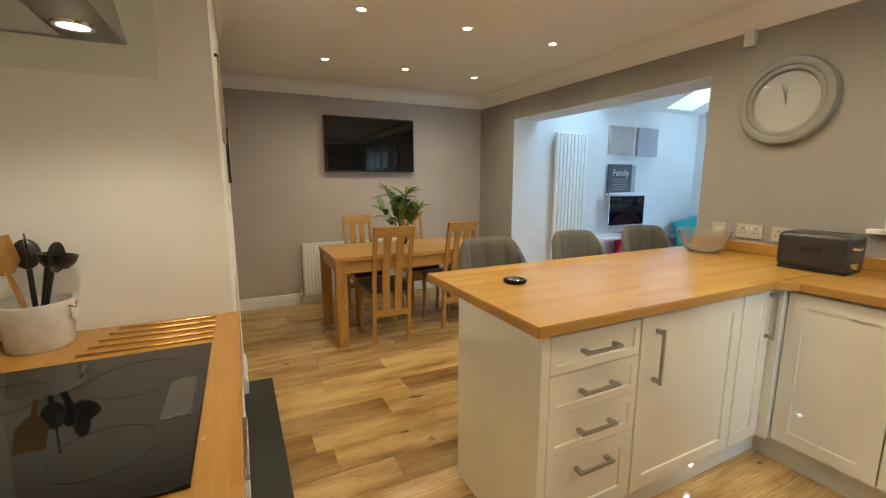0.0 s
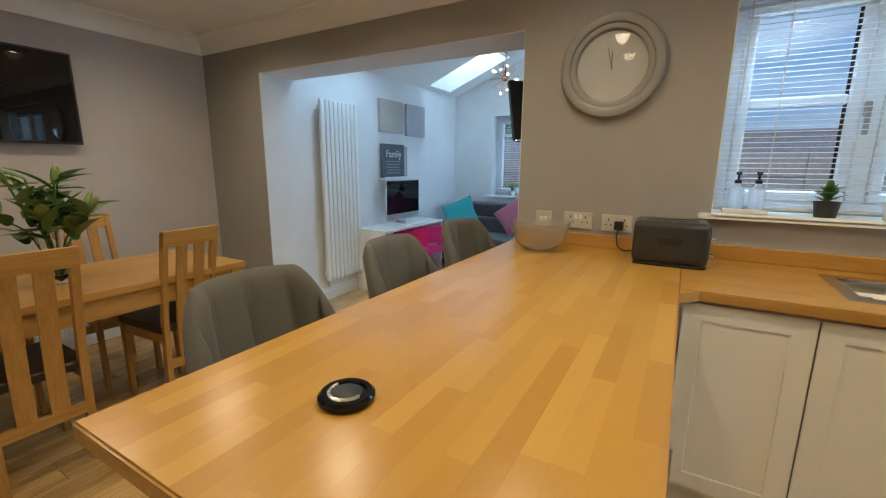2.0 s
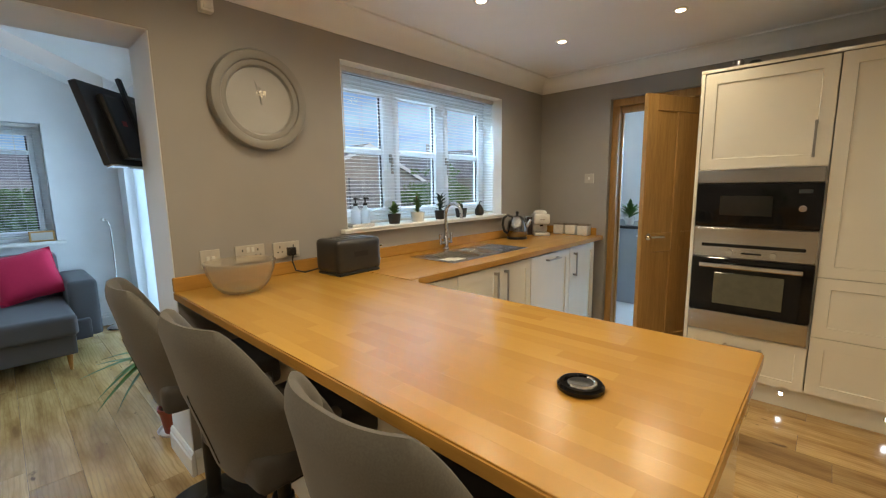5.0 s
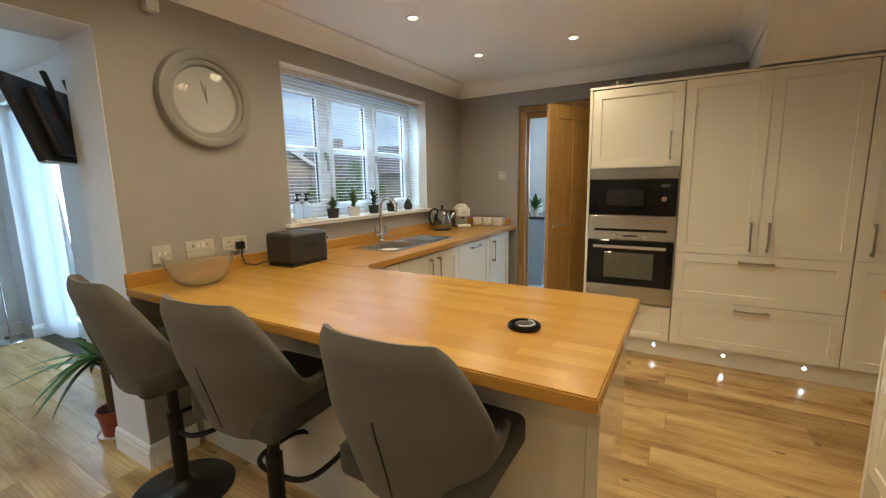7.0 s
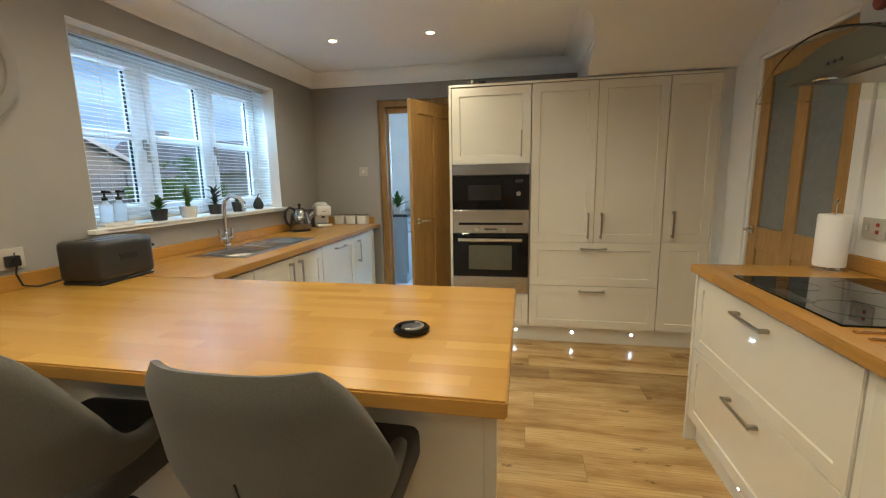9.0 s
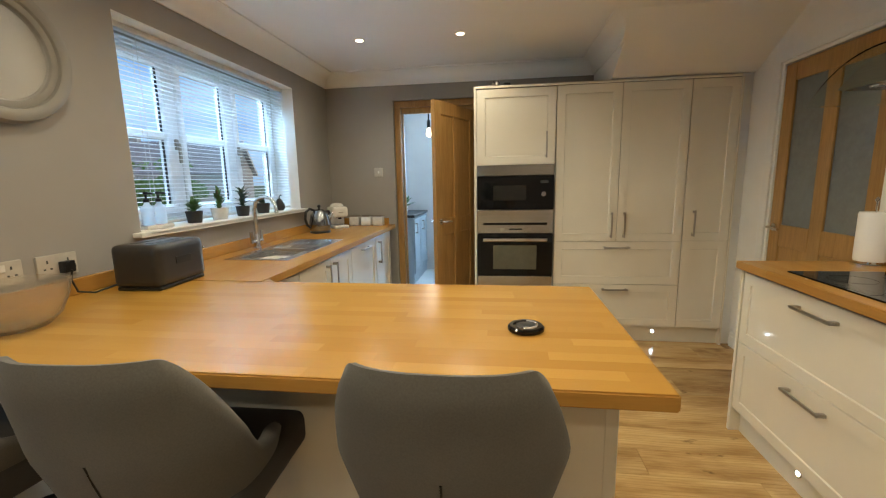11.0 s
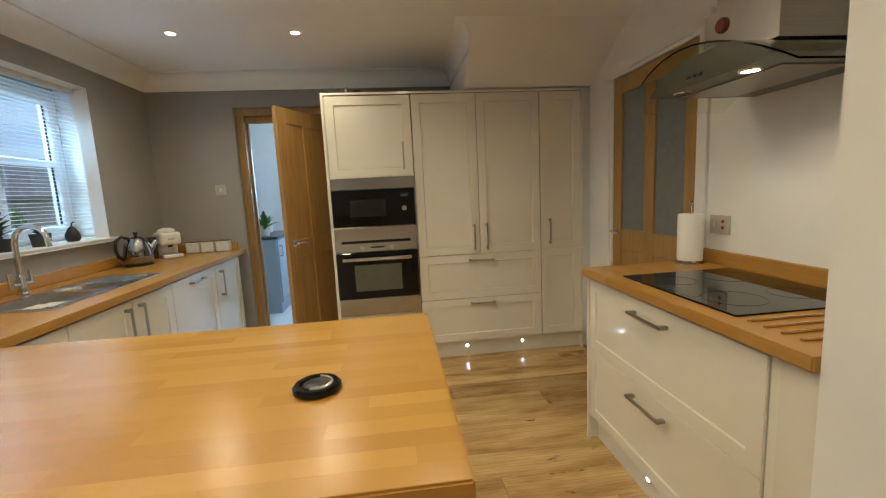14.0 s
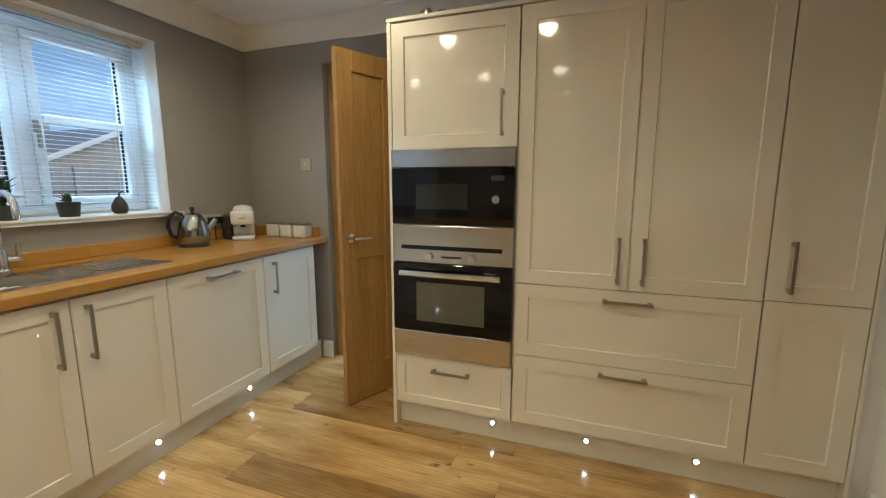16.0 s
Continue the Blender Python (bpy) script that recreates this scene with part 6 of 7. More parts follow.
for x0, x1, z0, z1, mt, lb in ((4.36, 4.79, 1.687, 2.04, M_CANVAS1, "square beige canvas print on the white wall"), (4.87, 5.26, 1.672, 2.04, M_CANVAS2, "square lilac-grey canvas print on the white wall")):
    cv = thing("canvas_print", pose((x0 + x1) / 2, EXT_Y1, (z0 + z1) / 2), lb, "picture", "prints above the desk")
    w, h = (x1 - x0) / 2, (z1 - z0) / 2
    part("canvas", box(-w, w, -0.04, -0.002, -h, h, 0.004, 2), mt, cv)
    part("stretcher", box(-w + 0.01, w - 0.01, -0.004, 0, -h + 0.01, h - 0.01), M_OAK, cv)
fp = thing("canvas_print", pose(4.571, EXT_Y1, 1.372), "slate grey print lettered Family on a picture ledge", "picture", "prints above the desk")
part("canvas", box(-0.205, 0.205, -0.055, -0.02, -0.188, 0.188, 0.004, 2), M_SLATEPIC, fp)
cu = bpy.data.curves.new("lettering", "FONT")
cu.body, cu.size, cu.align_x, cu.align_y, cu.extrude = "Family", 0.115, "CENTER", "CENTER", 0.0005
cu.materials.append(M_WHITE)
o = new("lettering", cu)
o.parent, o.matrix_basis = fp, pose(0, -0.0562, 0.075, 90, 0, 0)
for k in range(5):
    part("text_bar", box(-0.14 + 0.012 * (k % 2), 0.14 - 0.02 * (k % 3), -0.0562, -0.0548, -0.012 - 0.032 * k, -0.002 - 0.032 * k), plain("faded_lettering_%d" % k, (0.30, 0.31, 0.33), 0.6), fp, "faded line of small lettering")
f2 = thing("framed_picture", pose(4.82, EXT_Y1, 1.372), "narrow grey frame leaning behind the print", "picture")
part("frame", box(-0.05, 0.05, -0.035, -0.012, -0.185, 0.17, 0.003), M_CLOCK, f2)
part("mount", box(-0.035, 0.035, -0.0375, -0.0345, -0.165, 0.15), M_CANVAS2, f2)
lg = thing("picture_ledge", pose(4.79, EXT_Y1, 1.165), "thin white picture ledge on the wall", "shelf")
part("shelf", box(-0.43, 0.43, -0.085, 0, 0, 0.018, 0.002), M_TRIM, lg)
part("lip", box(-0.43, 0.43, -0.09, -0.085, 0, 0.03, 0.002), M_TRIM, lg)

dk = thing("desk", pose(3.93, 3.68, 0), "white laminate writing desk against the wall", "desk")
DKZ = 0.665
part("desktop", box(0, 1.15, 0, 0.415, DKZ - 0.028, DKZ, 0.003), M_DESK, dk)
part("side_panel", box(0, 0.025, 0.01, 0.415, 0, DKZ - 0.028, 0.002), M_DESK, dk)
part("side_panel", box(1.125, 1.15, 0.01, 0.415, 0, DKZ - 0.028, 0.002), M_DESK, dk)
part("back_panel", box(0.025, 1.125, 0.38, 0.395, 0.25, DKZ - 0.028), M_DESK, dk)
im = thing("desktop_computer", pose(4.58, 3.93, DKZ), "slim silver desktop computer with a black screen", "computer")
part("screen_case", box(-0.32, 0.32, -0.010, 0.012, 0.045, 0.49, 0.006, 2), M_CHROME, im)
part("screen", box(-0.315, 0.315, -0.0125, -0.0095, 0.118, 0.485), M_SCREEN, im, "black glossy screen")
part("chin", box(-0.317, 0.317, -0.0120, -0.0095, 0.048, 0.115), steel("silver_aluminium", (0.75, 0.75, 0.75), 0.35), im)
part("stand", add_box(box(-0.10, 0.10, -0.08, 0.10, 0, 0.008, 0.003), -0.10, 0.10, 0.03, 0.045, 0.005, 0.20, 0.003), M_CHROME, im)
kb = thing("keyboard", pose(4.55, 3.77, DKZ), "thin white keyboard on the desk", "keyboard")
part("deck", box(-0.20, 0.20, -0.055, 0.055, 0, 0.012, 0.004), M_WHITE, kb)
for k in range(4):
    part("key_row", box(-0.19, 0.19, -0.048 + 0.025 * k, -0.028 + 0.025 * k, 0.011, 0.015, 0.002), M_CERAMIC, kb)

oc = thing("office_chair", pose(4.36, 3.50, 0, 0, 0, 155), "hot pink swivel chair with a chrome star base", "chair")
bm = bmesh.new()
for k in range(5):
    a = 2 * math.pi * k / 5
    add_tube(bm, [(0.02 * math.cos(a), 0.02 * math.sin(a), 0.115), (0.15 * math.cos(a), 0.15 * math.sin(a), 0.10), (0.26 * math.cos(a), 0.26 * math.sin(a), 0.07)], [0.022, 0.017, 0.012], 8)
part("star_base", bm, M_CHROME, oc, "chrome five-star base", 60)
for k in range(5):
    a = 2 * math.pi * k / 5
    part("castor", add_cyl(cyl((0.26 * math.cos(a) - 0.02, 0.26 * math.sin(a), 0.028), 0.028, 0.014, 16, axis="x"), (0.26 * math.cos(a) + 0.006, 0.26 * math.sin(a), 0.028), 0.028, 0.014, 16, axis="x"), M_BLACK, oc, "black castor")
part("gas_lift", add_cyl(cyl((0, 0, 0.10), 0.024, 0.16, 16), (0, 0, 0.25), 0.014, 0.18, 16), M_CHROME, oc)
part("seat", rounded(0.42, 0.40, 0.075, 0.035, 4, (0, 0, 0.42)), M_HOTPINK, oc, "hot pink padded seat", 70)
bm, ro, ri = bmesh.new(), [], []
for i in range(21):
    u = -1 + 2 * i / 20
    th = u * radians(105)
    top = 0.71 - 0.16 * abs(u) ** 2.2
    col_o, col_i = [], []
    for j in range(7):
        v = j / 6
        z = 0.45 + (top - 0.45) * v
        f = 1 + 0.12 * v
        col_o.append(bm.verts.new((0.225 * f * math.sin(th), 0.205 * f * math.cos(th) + 0.02 * v, z)))
        col_i.append(bm.verts.new((0.195 * f * math.sin(th), 0.175 * f * math.cos(th) + 0.02 * v, z)))
    ro.append(col_o), ri.append(col_i)
for i in range(20):
    for j in range(6):
        if 8 <= i < 12 and j == 1:
            continue
        bm.faces.new((ro[i][j], ro[i + 1][j], ro[i + 1][j + 1], ro[i][j + 1]))
        bm.faces.new((ri[i][j], ri[i][j + 1], ri[i + 1][j + 1], ri[i + 1][j]))
    bm.faces.new((ro[i][6], ro[i + 1][6], ri[i + 1][6], ri[i][6]))
    bm.faces.new((ro[i][0], ri[i][0], ri[i + 1][0], ro[i + 1][0]))
for i in (0, 20):
    for j in range(6):
        bm.faces.new((ro[i][j], ro[i][j + 1], ri[i][j + 1], ri[i][j]))
part("backrest", bm, M_HOTPINK, oc, "hot pink curved back", 60)
dr = thing("drawer_tower", pose(4.68, 3.87, 0), "hot pink plastic drawer tower under the desk", "drawers")
part("frame", box(-0.15, 0.15, -0.17, 0.17, 0.0, 0.60, 0.008), M_HOTPINK, dr)
for k in range(3):
    d = part("drawer", box(-0.135, 0.135, -0.182, -0.168, 0.03 + 0.19 * k, 0.205 + 0.19 * k, 0.006, 2), M_HOTPINK, dr)
    part("handle", box(-0.03, 0.03, -0.192, -0.180, 0.11 + 0.19 * k, 0.125 + 0.19 * k, 0.003), M_CHROME, d)

sf = thing("corner_sofa", pose(0, 0, 0), "slate grey fabric chaise sofa under the window", "sofa")
SB = EXT_X - 0.03
part("frame", box(5.30, SB, 1.98, 3.98, 0.13, 0.30, 0.02, 2), M_SOFA, sf)
part("chaise_frame", box(4.92, 5.32, 2.12, 2.86, 0.13, 0.30, 0.02, 2), M_SOFA, sf)
part("arm", box(5.28, SB, 3.86, 4.02, 0.13, 0.60, 0.05, 4), M_SOFA, sf, "", 60)
part("arm", box(5.36, SB, 1.90, 2.10, 0.13, 0.62, 0.05, 4), M_SOFA, sf, "", 60)
part("seat_cushion", box(5.24, 5.86, 2.86, 3.86, 0.285, 0.44, 0.05, 4), M_SOFA, sf, "", 60)
part("chaise_cushion", box(4.88, 5.86, 2.10, 2.85, 0.285, 0.445, 0.05, 4), M_SOFA, sf, "", 60)
for y0, y1 in ((2.10, 2.97), (2.98, 3.86)):
    part("back_cushion", box(5.80, SB - 0.02, y0, y1, 0.40, 0.64, 0.06, 4), M_SOFA, sf, "", 60)
    part("headrest", box(5.86, SB, y0, y1, 0.62, 0.82, 0.05, 4), M_SOFA, sf, "", 60)
for x, y in ((4.97, 2.17), (4.97, 2.80), (5.36, 3.90), (6.0, 3.9), (6.0, 2.05)):
    part("foot", cyl((x, y, 0), 0.012, 0.14, 12, 0.022), M_OAK, sf, "tapered wooden foot")


def cushion(m, s, mat, label):
    bm = bmesh.new()
    n = 12
    tops, bots = {}, {}
    for i in range(n + 1):
        for j in range(n + 1):
            a, b = -1 + 2 * i / n, -1 + 2 * j / n
            h = 0.075 * ((1 - a ** 4) * (1 - b ** 4)) ** 0.6
            pull = 1 - 0.07 * (1 - abs(a)) * abs(b) ** 3 - 0.0
            pull2 = 1 - 0.07 * (1 - abs(b)) * abs(a) ** 3
            x, y = a * s / 2 * pull2, b * s / 2 * pull
            w = 0.006 * math.sin(7 * a + 3 * b) * (1 - a * a) * (1 - b * b)
            tops[i, j] = bm.verts.new((x, y, h + w))
            edge = i in (0, n) or j in (0, n)
            bots[i, j] = tops[i, j] if edge else bm.verts.new((x, y, -h + w))
    for i in range(n):
        for j in range(n):
            bm.faces.new((tops[i, j], tops[i + 1, j], tops[i + 1, j + 1], tops[i, j + 1]))
            bm.faces.new((bots[i, j], bots[i, j + 1], bots[i + 1, j + 1], bots[i + 1, j]))
    c = thing("cushion", m, label, "cushion", "cushions on the sofa")
    part("cover", bm, mat, c, "", 80)
    part("piping", tube([(x * s / 2, y * s / 2, 0) for x, y in ((-1, -1), (0, -0.93), (1, -1), (0.93, 0), (1, 1), (0, 0.93), (-1, 1), (-0.93, 0), (-1, -1))], 0.004, 6), mat, c)
    return c


cushion(pose(5.66, 3.74, 0.66, 0, -62, 10) @ pose(0, 0, 0, 0, 0, 26), 0.44, M_TEAL, "teal blue scatter cushion on the sofa")
cushion(pose(5.70, 2.98, 0.69, 0, -64, 0) @ pose(0, 0, 0, 0, 0, 42), 0.40, M_PINKPAT, "dusty pink patterned scatter cushion on the sofa")
cushion(pose(5.68, 2.32, 0.67, 0, -66, -6) @ pose(0, 0, 0, 0, 0, 12), 0.42, M_RED, "crimson scatter cushion on the sofa")

pn = thing("pendant_light", pose(4.81, 2.80, 2.20), "starburst copper pendant with small warm bulbs", "pendant light")
part("cord", tube([(0, 0, 0.0), (0, 0, 0.59)], 0.004, 6), M_BLACK, pn)
part("ceiling_rose", lathe([(0, 0.57), (0.05, 0.575), (0.05, 0.60)], 20), M_COPPER, pn)
part("core", lathe([(0, -0.035), (0.025, -0.025), (0.035, 0), (0.025, 0.025), (0, 0.035)], 16), M_COPPER, pn, "", 60)
for k in range(26):
    z = 1 - 2 * (k + 0.5) / 26
    a = k * 2.39996
    q = math.sqrt(1 - z * z)
    d = Vector((q * math.cos(a), q * math.sin(a), z))
    ln = 0.13 + 0.04 * ((k * 7) % 5) / 5
    part("spoke", tube([d * 0.02, d * ln], 0.0018, 5), M_COPPER, pn)
    if k % 3 == 0:
        part("bulb", lathe([(0, -0.012), (0.010, -0.007), (0.013, 0), (0.010, 0.008), (0, 0.013)], 10, tuple(d * ln)), M_PEND, pn, "glowing warm capsule bulb")
    else:
        part("tip", lathe([(0, -0.006), (0.006, 0), (0, 0.006)], 8, tuple(d * ln)), M_COPPER, pn)

t2 = thing("television", pose(3.225, 1.74, 1.66), "black television tilted down on a swivel wall bracket", "television")
# swung out from the pier, the screen towards the desk, the back towards the kitchen
tw_, tu_ = Vector((0.731, -0.682, 0.0)), Vector((0.19, 0.205, 0.96)).normalized()
tu_ = (tu_ - tw_ * tu_.dot(tw_)).normalized()
tn_ = tu_.cross(tw_)
tm = Matrix.Translation((0.008, 0.40, 0.195)) @ Matrix((tw_, tn_, tu_)).transposed().to_4x4()
part("case", box(0, 0.66, -0.012, 0.020, -0.385, 0, 0.006, 2), M_BLACK, t2, "", 0, tm)
part("screen", box(0.010, 0.65, 0.0195, 0.0225, -0.370, -0.010), M_SCREEN, t2, "dark glossy screen", 0, tm)
part("rear_bulge", box(0.09, 0.57, -0.045, -0.010, -0.36, -0.05, 0.015, 2), M_BLACK, t2, "", 0, tm)
part("lower_trim", box(0.01, 0.65, -0.008, 0.016, -0.392, -0.383, 0.002), M_CHROME, t2, "bright trim along the lower edge", 0, tm)
for x in (0.24, 0.42):
    part("bracket_rail", box(x - 0.013, x + 0.013, -0.065, -0.045, -0.30, 0.045, 0.003), M_BLACK, t2, "", 0, tm)
part("red_mark", box(0.15, 0.18, -0.0465, -0.0445, -0.20, -0.175), plain("dull_red_mark", (0.30, 0.04, 0.04), 0.5), t2, "small red mark on the back", 0, tm)
back = tm @ Vector((0.33, -0.065, -0.19))
part("bracket_arm", tube([(0.01, 0.0, 0.0), (0.11, -0.03, 0.0), tuple(back)], 0.018, 10), M_BLACKMETAL, t2)
part("wall_plate", box(0.0, 0.015, -0.06, 0.06, -0.12, 0.12, 0.002), M_BLACKMETAL, t2)

yp = thing("yucca_plant", pose(3.40, 1.865, 0), "leafy yucca in a terracotta plastic pot by the pier", "plant")
part("saucer", lathe([(0, 0), (0.085, 0), (0.095, 0.018), (0.090, 0.018), (0.082, 0.006), (0, 0.006)], 28), M_WHITE, yp, "white saucer", 40)
part("pot", lathe([(0, 0.007), (0.060, 0.007), (0.078, 0.135), (0.084, 0.135), (0.085, 0.155), (0.076, 0.155), (0.072, 0.13), (0, 0.125)], 28), M_TERRA, yp, "", 40)
part("soil", lathe([(0, 0.135), (0.073, 0.135)], 20), M_SOIL, yp)
part("trunk", tube([(0, 0, 0.12), (0.005, 0.003, 0.25), (0.0, 0.01, 0.44)], [0.026, 0.024, 0.022], 10), M_TRUNK, yp, "", 60)
ym = [mesh_of("leaf", leaf_bm(ln, 0.042, dr, 9, 0.35), M_LEAF, 60) for ln, dr in ((0.25, 0.95), (0.22, 0.60), (0.19, 0.30), (0.24, 1.25))]
rr = random.Random(3)
for k in range(46):
    if math.cos(radians(k * 137.5)) < -0.2:
        continue
    o = new("leaf", ym[k % 4])
    o.parent = yp
    o.matrix_basis = Matrix.Translation((0, 0.01, 0.38 + 0.10 * rr.random())) @ pose(0, 0, 0, 0, -rr.uniform(-15, 70), k * 137.5 + rr.uniform(-10, 10))

fl = thing("floor_lamp", pose(5.93, 1.68, 0), "slim chrome floor lamp beside the sofa", "lamp")
part("base", lathe([(0, 0), (0.13, 0), (0.132, 0.01), (0.125, 0.018), (0.012, 0.026), (0, 0.026)], 32), M_CHROME, fl, "", 40)
part("pole", tube([(0, 0, 0.02), (0, 0, 1.02), (0.01, 0.01, 1.07), (0.04, 0.02, 1.10), (0.10, 0.04, 1.10)], 0.006, 10), M_CHROME, fl, "", 60)
part("lamp_head", cyl((0.07, 0.03, 1.095), 0.014, 0.07, 14, 0.02, axis="x"), M_CHROME, fl, "slim chrome head", 40)
part("pedal", box(0.05, 0.11, -0.018, 0.018, 0.018, 0.035, 0.004), M_BLACK, fl)
hd = thing("hanging_hearts", pose(5.09, EXT_Y0 - 0.165, 0.86), "grey wicker hearts hung from the patio door handle", "decoration")
for s in (-1, 1):
    bm = bmesh.new()
    pts = []
    for k in range(25):
        a = 2 * math.pi * k / 24
        pts.append((s * 0.06 + 0.0042 * 16 * math.sin(a) ** 3 * 0.9, 0, 0.0042 * (13 * math.cos(a) - 5 * math.cos(2 * a) - 2 * math.cos(3 * a) - math.cos(4 * a))))
    add_tube(bm, pts, 0.012, 8)
    part("heart", bm, plain("grey_wicker_%d" % (s + 1), (0.16, 0.14, 0.13), 0.9), hd, "", 60)
part("ribbon", tube([(-0.06, 0, 0.04), (0, 0, 0.13), (0.06, 0, 0.04)], 0.003, 6), M_TWINE, hd)
for k, (yy, nm) in enumerate(((3.20, 0), (2.74, 1), (2.50, 1))):
    pot_plant(pose(EXT_X + 0.03, yy, 0.912), TUB, M_CERAMIC if k != 1 else M_DARKPOT, (20 + k, 16, 0.11, 0.016, 0.03), "small leafy plant in a pot on the gable sill", M_LEAF)
pf = thing("photo_frame", pose(EXT_X + 0.02, 2.16, 0.912, 0, 0, 0), "small wooden photo block on the gable sill", "photo frame")
part("frame", box(-0.012, 0.012, -0.09, 0.09, 0, 0.10, 0.003), M_OAK, pf)
part("print", box(-0.0145, -0.0115, -0.075, 0.075, 0.015, 0.085), M_CANVAS1, pf)

# ---- utility room things ----
uc = thing("utility_cabinet", pose(0, 0, 0), "grey-blue utility cabinet under a dark worktop", "cabinet")
part("body", box(2.30, 2.98, -3.38, -2.45, 0.0, 0.87), M_BLUECAB, uc)
part("worktop", box(2.27, 2.99, -3.39, -2.42, 0.872, 0.905, 0.003), M_DARKTOP, uc)
for k in range(2):
    d = part("door", shaker(0.44, 0.72), M_BLUECAB, uc, "", 30, pose(2.282, -2.47 - 0.455 * k, 0.13, 0, 0, -90))
    bar_handle(d, (0.05, 0.60), 0.14, True)
pot_plant(pose(2.45, -2.60, 0.905), [(r * 1.3, z * 1.2) for r, z in TUB], M_CERAMIC, (31, 46, 0.17, 0.045, 0.08), "bushy green plant in a white pot on the utility worktop", M_LEAF)
bk = thing("wire_basket", pose(2.62, -3.18, 0.905), "white woven storage basket on the utility worktop", "basket")
part("basket", lathe([(0, 0), (0.09, 0), (0.11, 0.12), (0.115, 0.125), (0.105, 0.125), (0.085, 0.01), (0, 0.01)], 24), M_WHITE, bk)
part("rim_ring", tube([(0.112 * math.cos(a), 0.112 * math.sin(a), 0.124) for a in np.linspace(0, 2 * math.pi, 25)], 0.005, 6), M_WHITE, bk)
ul = thing("flush_ceiling_light", pose(2.05, -2.35, 2.40), "dark flush ceiling light with a clear glass shade", "ceiling light")
part("canopy", lathe([(0, -0.03), (0.06, -0.028), (0.065, 0), (0, 0)], 24), M_BLACK, ul, "", 40)
part("stem", cyl((0, 0, -0.36), 0.008, 0.34, 10), M_BLACK, ul)
part("holder", cyl((0, 0, -0.44), 0.02, 0.09, 16), M_BLACK, ul)
part("bulb", lathe([(0, -0.545), (0.02, -0.535), (0.03, -0.51), (0.022, -0.475), (0.012, -0.44)], 16), M_PEND, ul, "glowing bulb", 60)

# ---- garden outside ----
structure("ground", box(-400, 400, -400, 400, -0.20, -0.15), M_GRASS, "lawn and land beyond the house")
fn = tagged(thing("garden_fence", pose(0, 0, -0.15), "weathered grey board fence along the garden", "fence"))
bd = mesh_of("board", box(-0.008, 0.008, -0.07, 0.07, 0.05, 1.76), M_FENCE)
for k in range(110):
    o = new("board", bd)
    o.parent, o.matrix_basis = fn, pose(11.5 + 0.012 * (k % 2), -9.0 + 0.15 * k, 0)
for k in range(9):
    part("post", box(11.42, 11.52, -9.05 + 2.0 * k, -8.95 + 2.0 * k, 0, 1.84), M_FENCE, fn)
for z in (0.4, 1.3):
    part("rail", box(11.44, 11.49, -9, 7.5, z, z + 0.07), M_FENCE, fn)


def house(m, w, d, eave, ridge, label):
    h = thing("bungalow", m, label, "house", "neighbouring houses")
    part("wall", prism([(-d / 2, 0), (d / 2, 0), (d / 2, eave), (0, ridge - 0.1), (-d / 2, eave)], -w / 2, w / 2, "x"), M_BRICK, h)
    for s in (-1, 1):
        part("roof", prism([(s * (d / 2 + 0.3), eave - 0.16), (0, ridge), (0, ridge + 0.12), (s * (d / 2 + 0.3), eave - 0.04)], -w / 2 - 0.3, w / 2 + 0.3, "x"), M_ROOF, h)
        part("bargeboard", prism([(s * (d / 2 + 0.3), eave - 0.22), (0, ridge - 0.08), (0, ridge + 0.13), (s * (d / 2 + 0.3), eave - 0.02)], -w / 2 - 0.36, -w / 2 - 0.31, "x"), M_UPVC, h)
    part("chimney", box(w * 0.2, w * 0.2 + 0.6, -0.3, 0.3, ridge - 0.4, ridge + 0.8), M_BRICK, h)
    for x in (-w * 0.25, w * 0.25):
        wd = part("window", box(x - 0.6, x + 0.6, -d / 2 - 0.04, -d / 2, 1.0, 2.1), M_UPVC, h)
        part("pane", box(x - 0.52, x + 0.52, -d / 2 - 0.05, -d / 2 - 0.035, 1.08, 2.02), M_BLACKGLASS, wd)
    return h


house(pose(23.0, -11.3, -0.15, 0, 0, 0), 8, 7.5, 2.0, 3.75, "low buff brick bungalow with a grey roof")
house(pose(25, 11.2, -0.15, 0, 0, 90), 9, 7, 1.9, 2.95, "long low outbuilding with a dark grey roof")
house(pose(25, -1.4, -0.15, 0, 0, 90), 9, 7, 1.9, 3.05, "low buff brick bungalow with a grey roof")
house(pose(24, -24, -0.15, 0, 0, 20), 9, 7, 2.3, 4.4, "low buff brick bungalow with a grey roof")


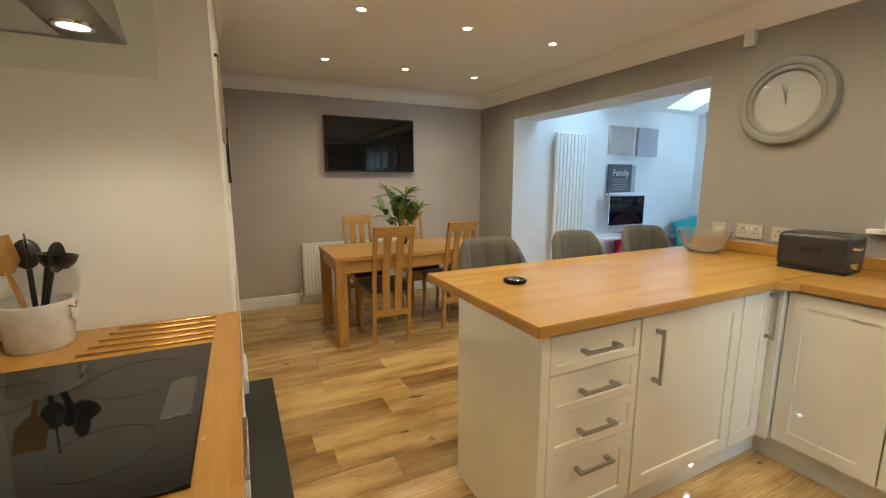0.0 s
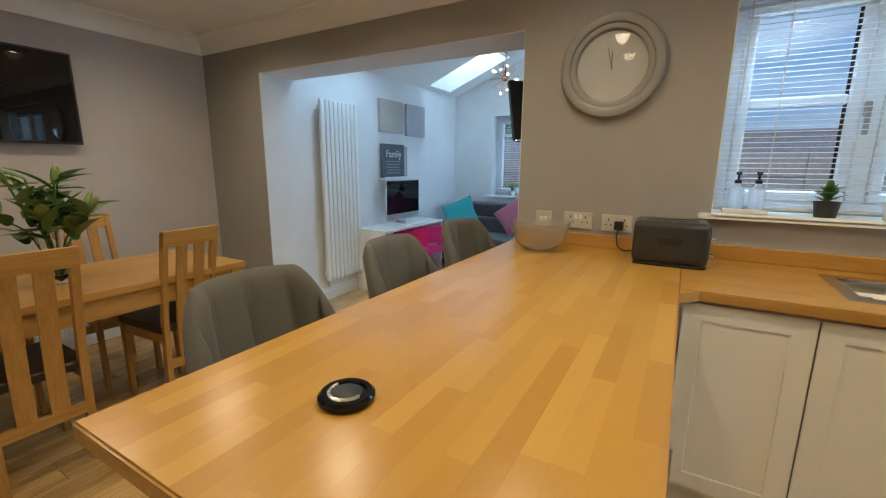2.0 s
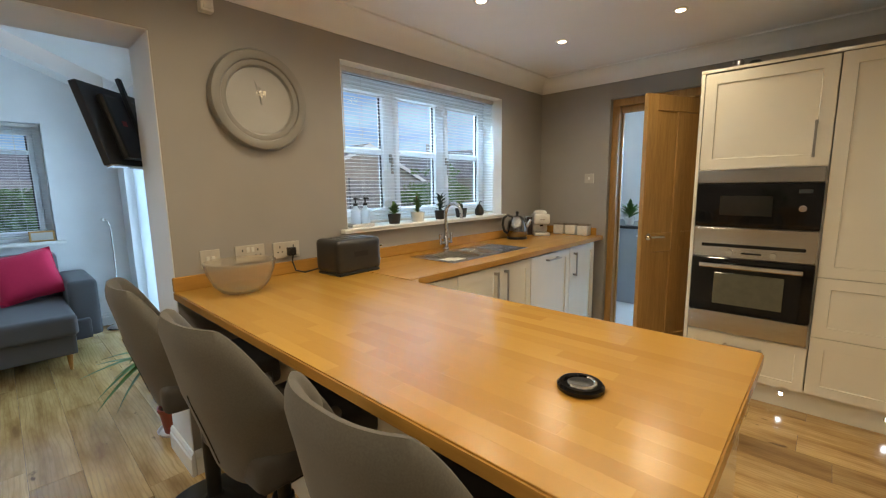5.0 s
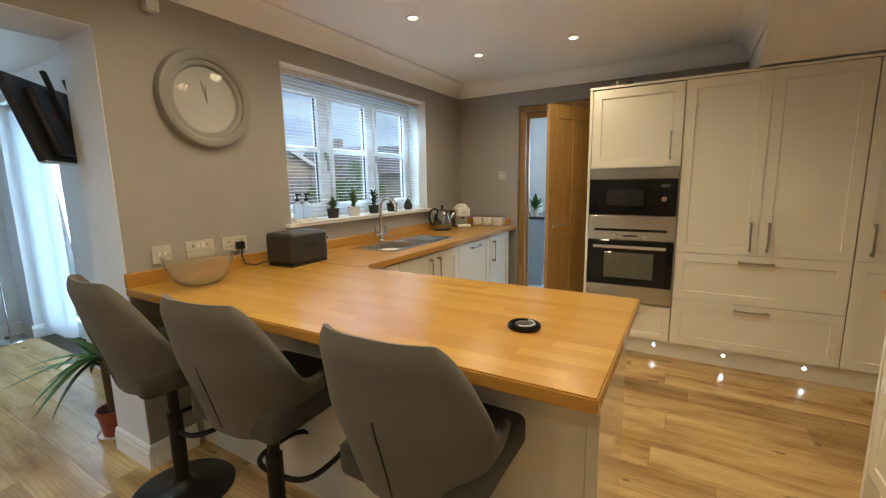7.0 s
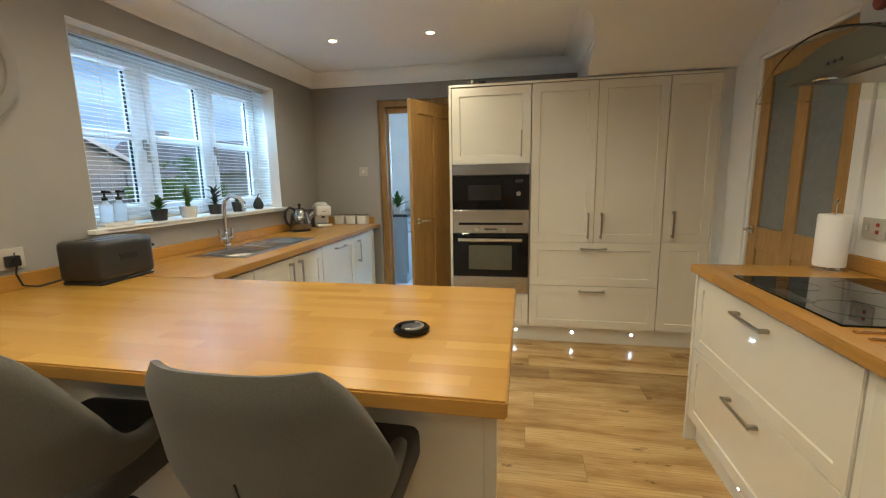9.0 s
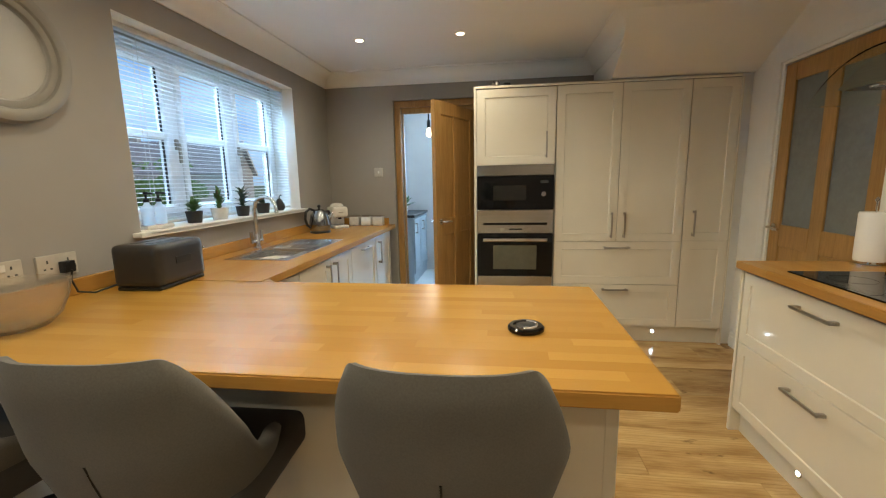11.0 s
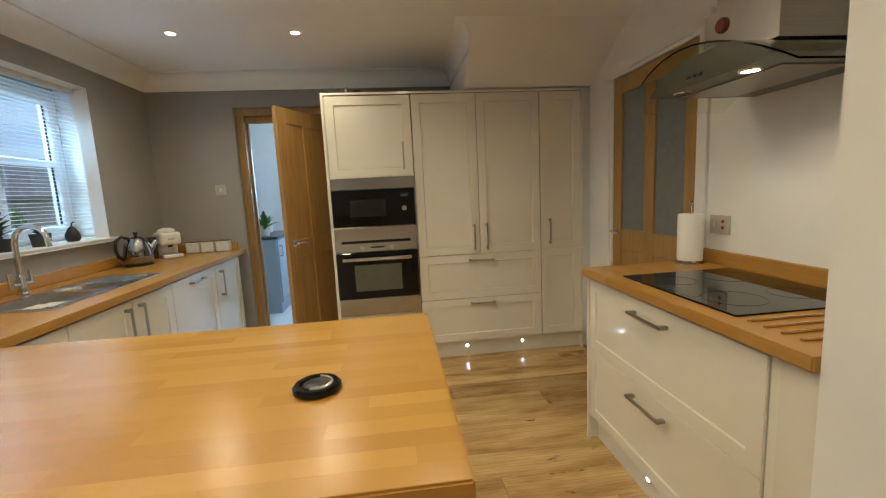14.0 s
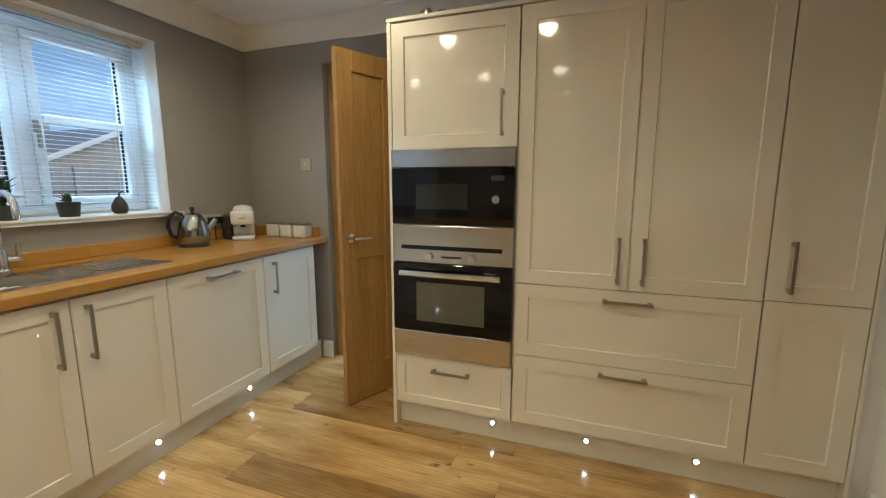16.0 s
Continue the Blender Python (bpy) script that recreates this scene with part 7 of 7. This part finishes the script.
def leafy(name, m, size, n, leaf, mat, label, category, seed, trunk=None):
    t = thing(name, m, label, category)
    rr = random.Random(seed)
    bm = bmesh.new()
    for k in range(n):
        while True:
            p = Vector((rr.uniform(-1, 1), rr.uniform(-1, 1), rr.uniform(-1, 1)))
            lump = 0.75 + 0.25 * math.sin(5 * p.x + seed) * math.cos(4 * p.y) + 0.15 * math.sin(9 * p.z)
            if 0.3 < p.length < lump:
                break
        c = Vector((p.x * size[0], p.y * size[1], size[2] + p.z * size[3]))
        q = Euler((rr.uniform(0, 6.3), rr.uniform(0, 6.3), rr.uniform(0, 6.3))).to_matrix()
        s = leaf * rr.uniform(0.6, 1.3)
        vs_ = [bm.verts.new(c + q @ Vector(v)) for v in ((-s, 0, 0), (0, -s * 0.45, s * 0.1), (s, 0, 0), (0, s * 0.45, s * 0.1))]
        bm.faces.new(vs_)
    part("crown", bm, mat, t)
    if trunk:
        part("trunk", tube([(0, 0, 0), (0.05, 0.02, size[2] * 0.5), (0, 0.06, size[2])], [trunk, trunk * 0.8, trunk * 0.5], 10), M_TRUNK, t)
        for k in range(5):
            a = k * 1.3
            part("limb", tube([(0.02, 0.03, size[2] * 0.55), (size[0] * 0.4 * math.cos(a), size[1] * 0.4 * math.sin(a), size[2] + size[3] * 0.2)], [trunk * 0.4, trunk * 0.12], 8), M_TRUNK, t)
    return t


leafy("garden_shrub", pose(10.2, 2.3, -0.15), (0.9, 1.3, 0.75, 0.85), 5200, 0.07, M_HEDGE, "rounded bright green garden shrub", "shrub", 1)
leafy("garden_shrub", pose(10.4, 5.4, -0.15), (0.7, 0.9, 0.7, 0.9), 3600, 0.07, M_LEAF2, "feathery green garden shrub", "shrub", 2)
leafy("garden_shrub", pose(10.6, -8.0, -0.15), (0.9, 1.8, 1.1, 1.2), 4200, 0.08, M_HEDGE, "green garden hedge by the fence", "shrub", 4)
leafy("garden_tree", pose(13.2, -3.7, -0.15), (1.3, 1.4, 3.9, 2.9), 9000, 0.12, plain("blue_green_needle", (0.10, 0.155, 0.13), 0.7), "tall blue-green garden conifer beyond the fence", "tree", 3, 0.2)
leafy("garden_tree", pose(30, -10, -0.15), (3.5, 4.5, 3.2, 2.4), 7000, 0.22, M_HEDGE, "broad green tree behind the houses", "tree", 6, 0.3)
leafy("garden_tree", pose(33, 12.5, -0.15), (3.5, 5.5, 3.0, 2.4), 7000, 0.22, M_HEDGE, "broad green tree behind the houses", "tree", 8, 0.3)

# ---- floor planks ----
structure("subfloor", box(-1.9, EXT_X + 0.2, ENDY - 0.1, TVY + 0.1, -0.06, -0.004), M_SUB, "dark joints between the floor planks")
floor = tagged(thing("floor", Matrix(), "honey oak laminate plank floor", "floor"), kind="structure")
PW, PL = 0.192, 1.285
plank_me = mesh_of("plank", box(0, PL - 0.0016, 0, PW - 0.0014, -0.010, 0.0), M_PLANK)
rng = random.Random(5)
y = ENDY - 0.05
while y < TVY + 0.02:
    x0, x1 = -0.62, (EXT_X + 0.1 if y > EXT_Y0 - 0.2 and y < EXT_Y1 else WX + 0.1)
    x = x0 - rng.random() * PL
    while x < x1:
        a, b = max(x, x0), min(x + PL, x1)
        if b - a > 0.05:
            o = new("plank", plank_me)
            o.parent, o.location, o.scale = floor, (a, y, 0), ((b - a) / PL, 1, 1)
        x += PL
    y += PW
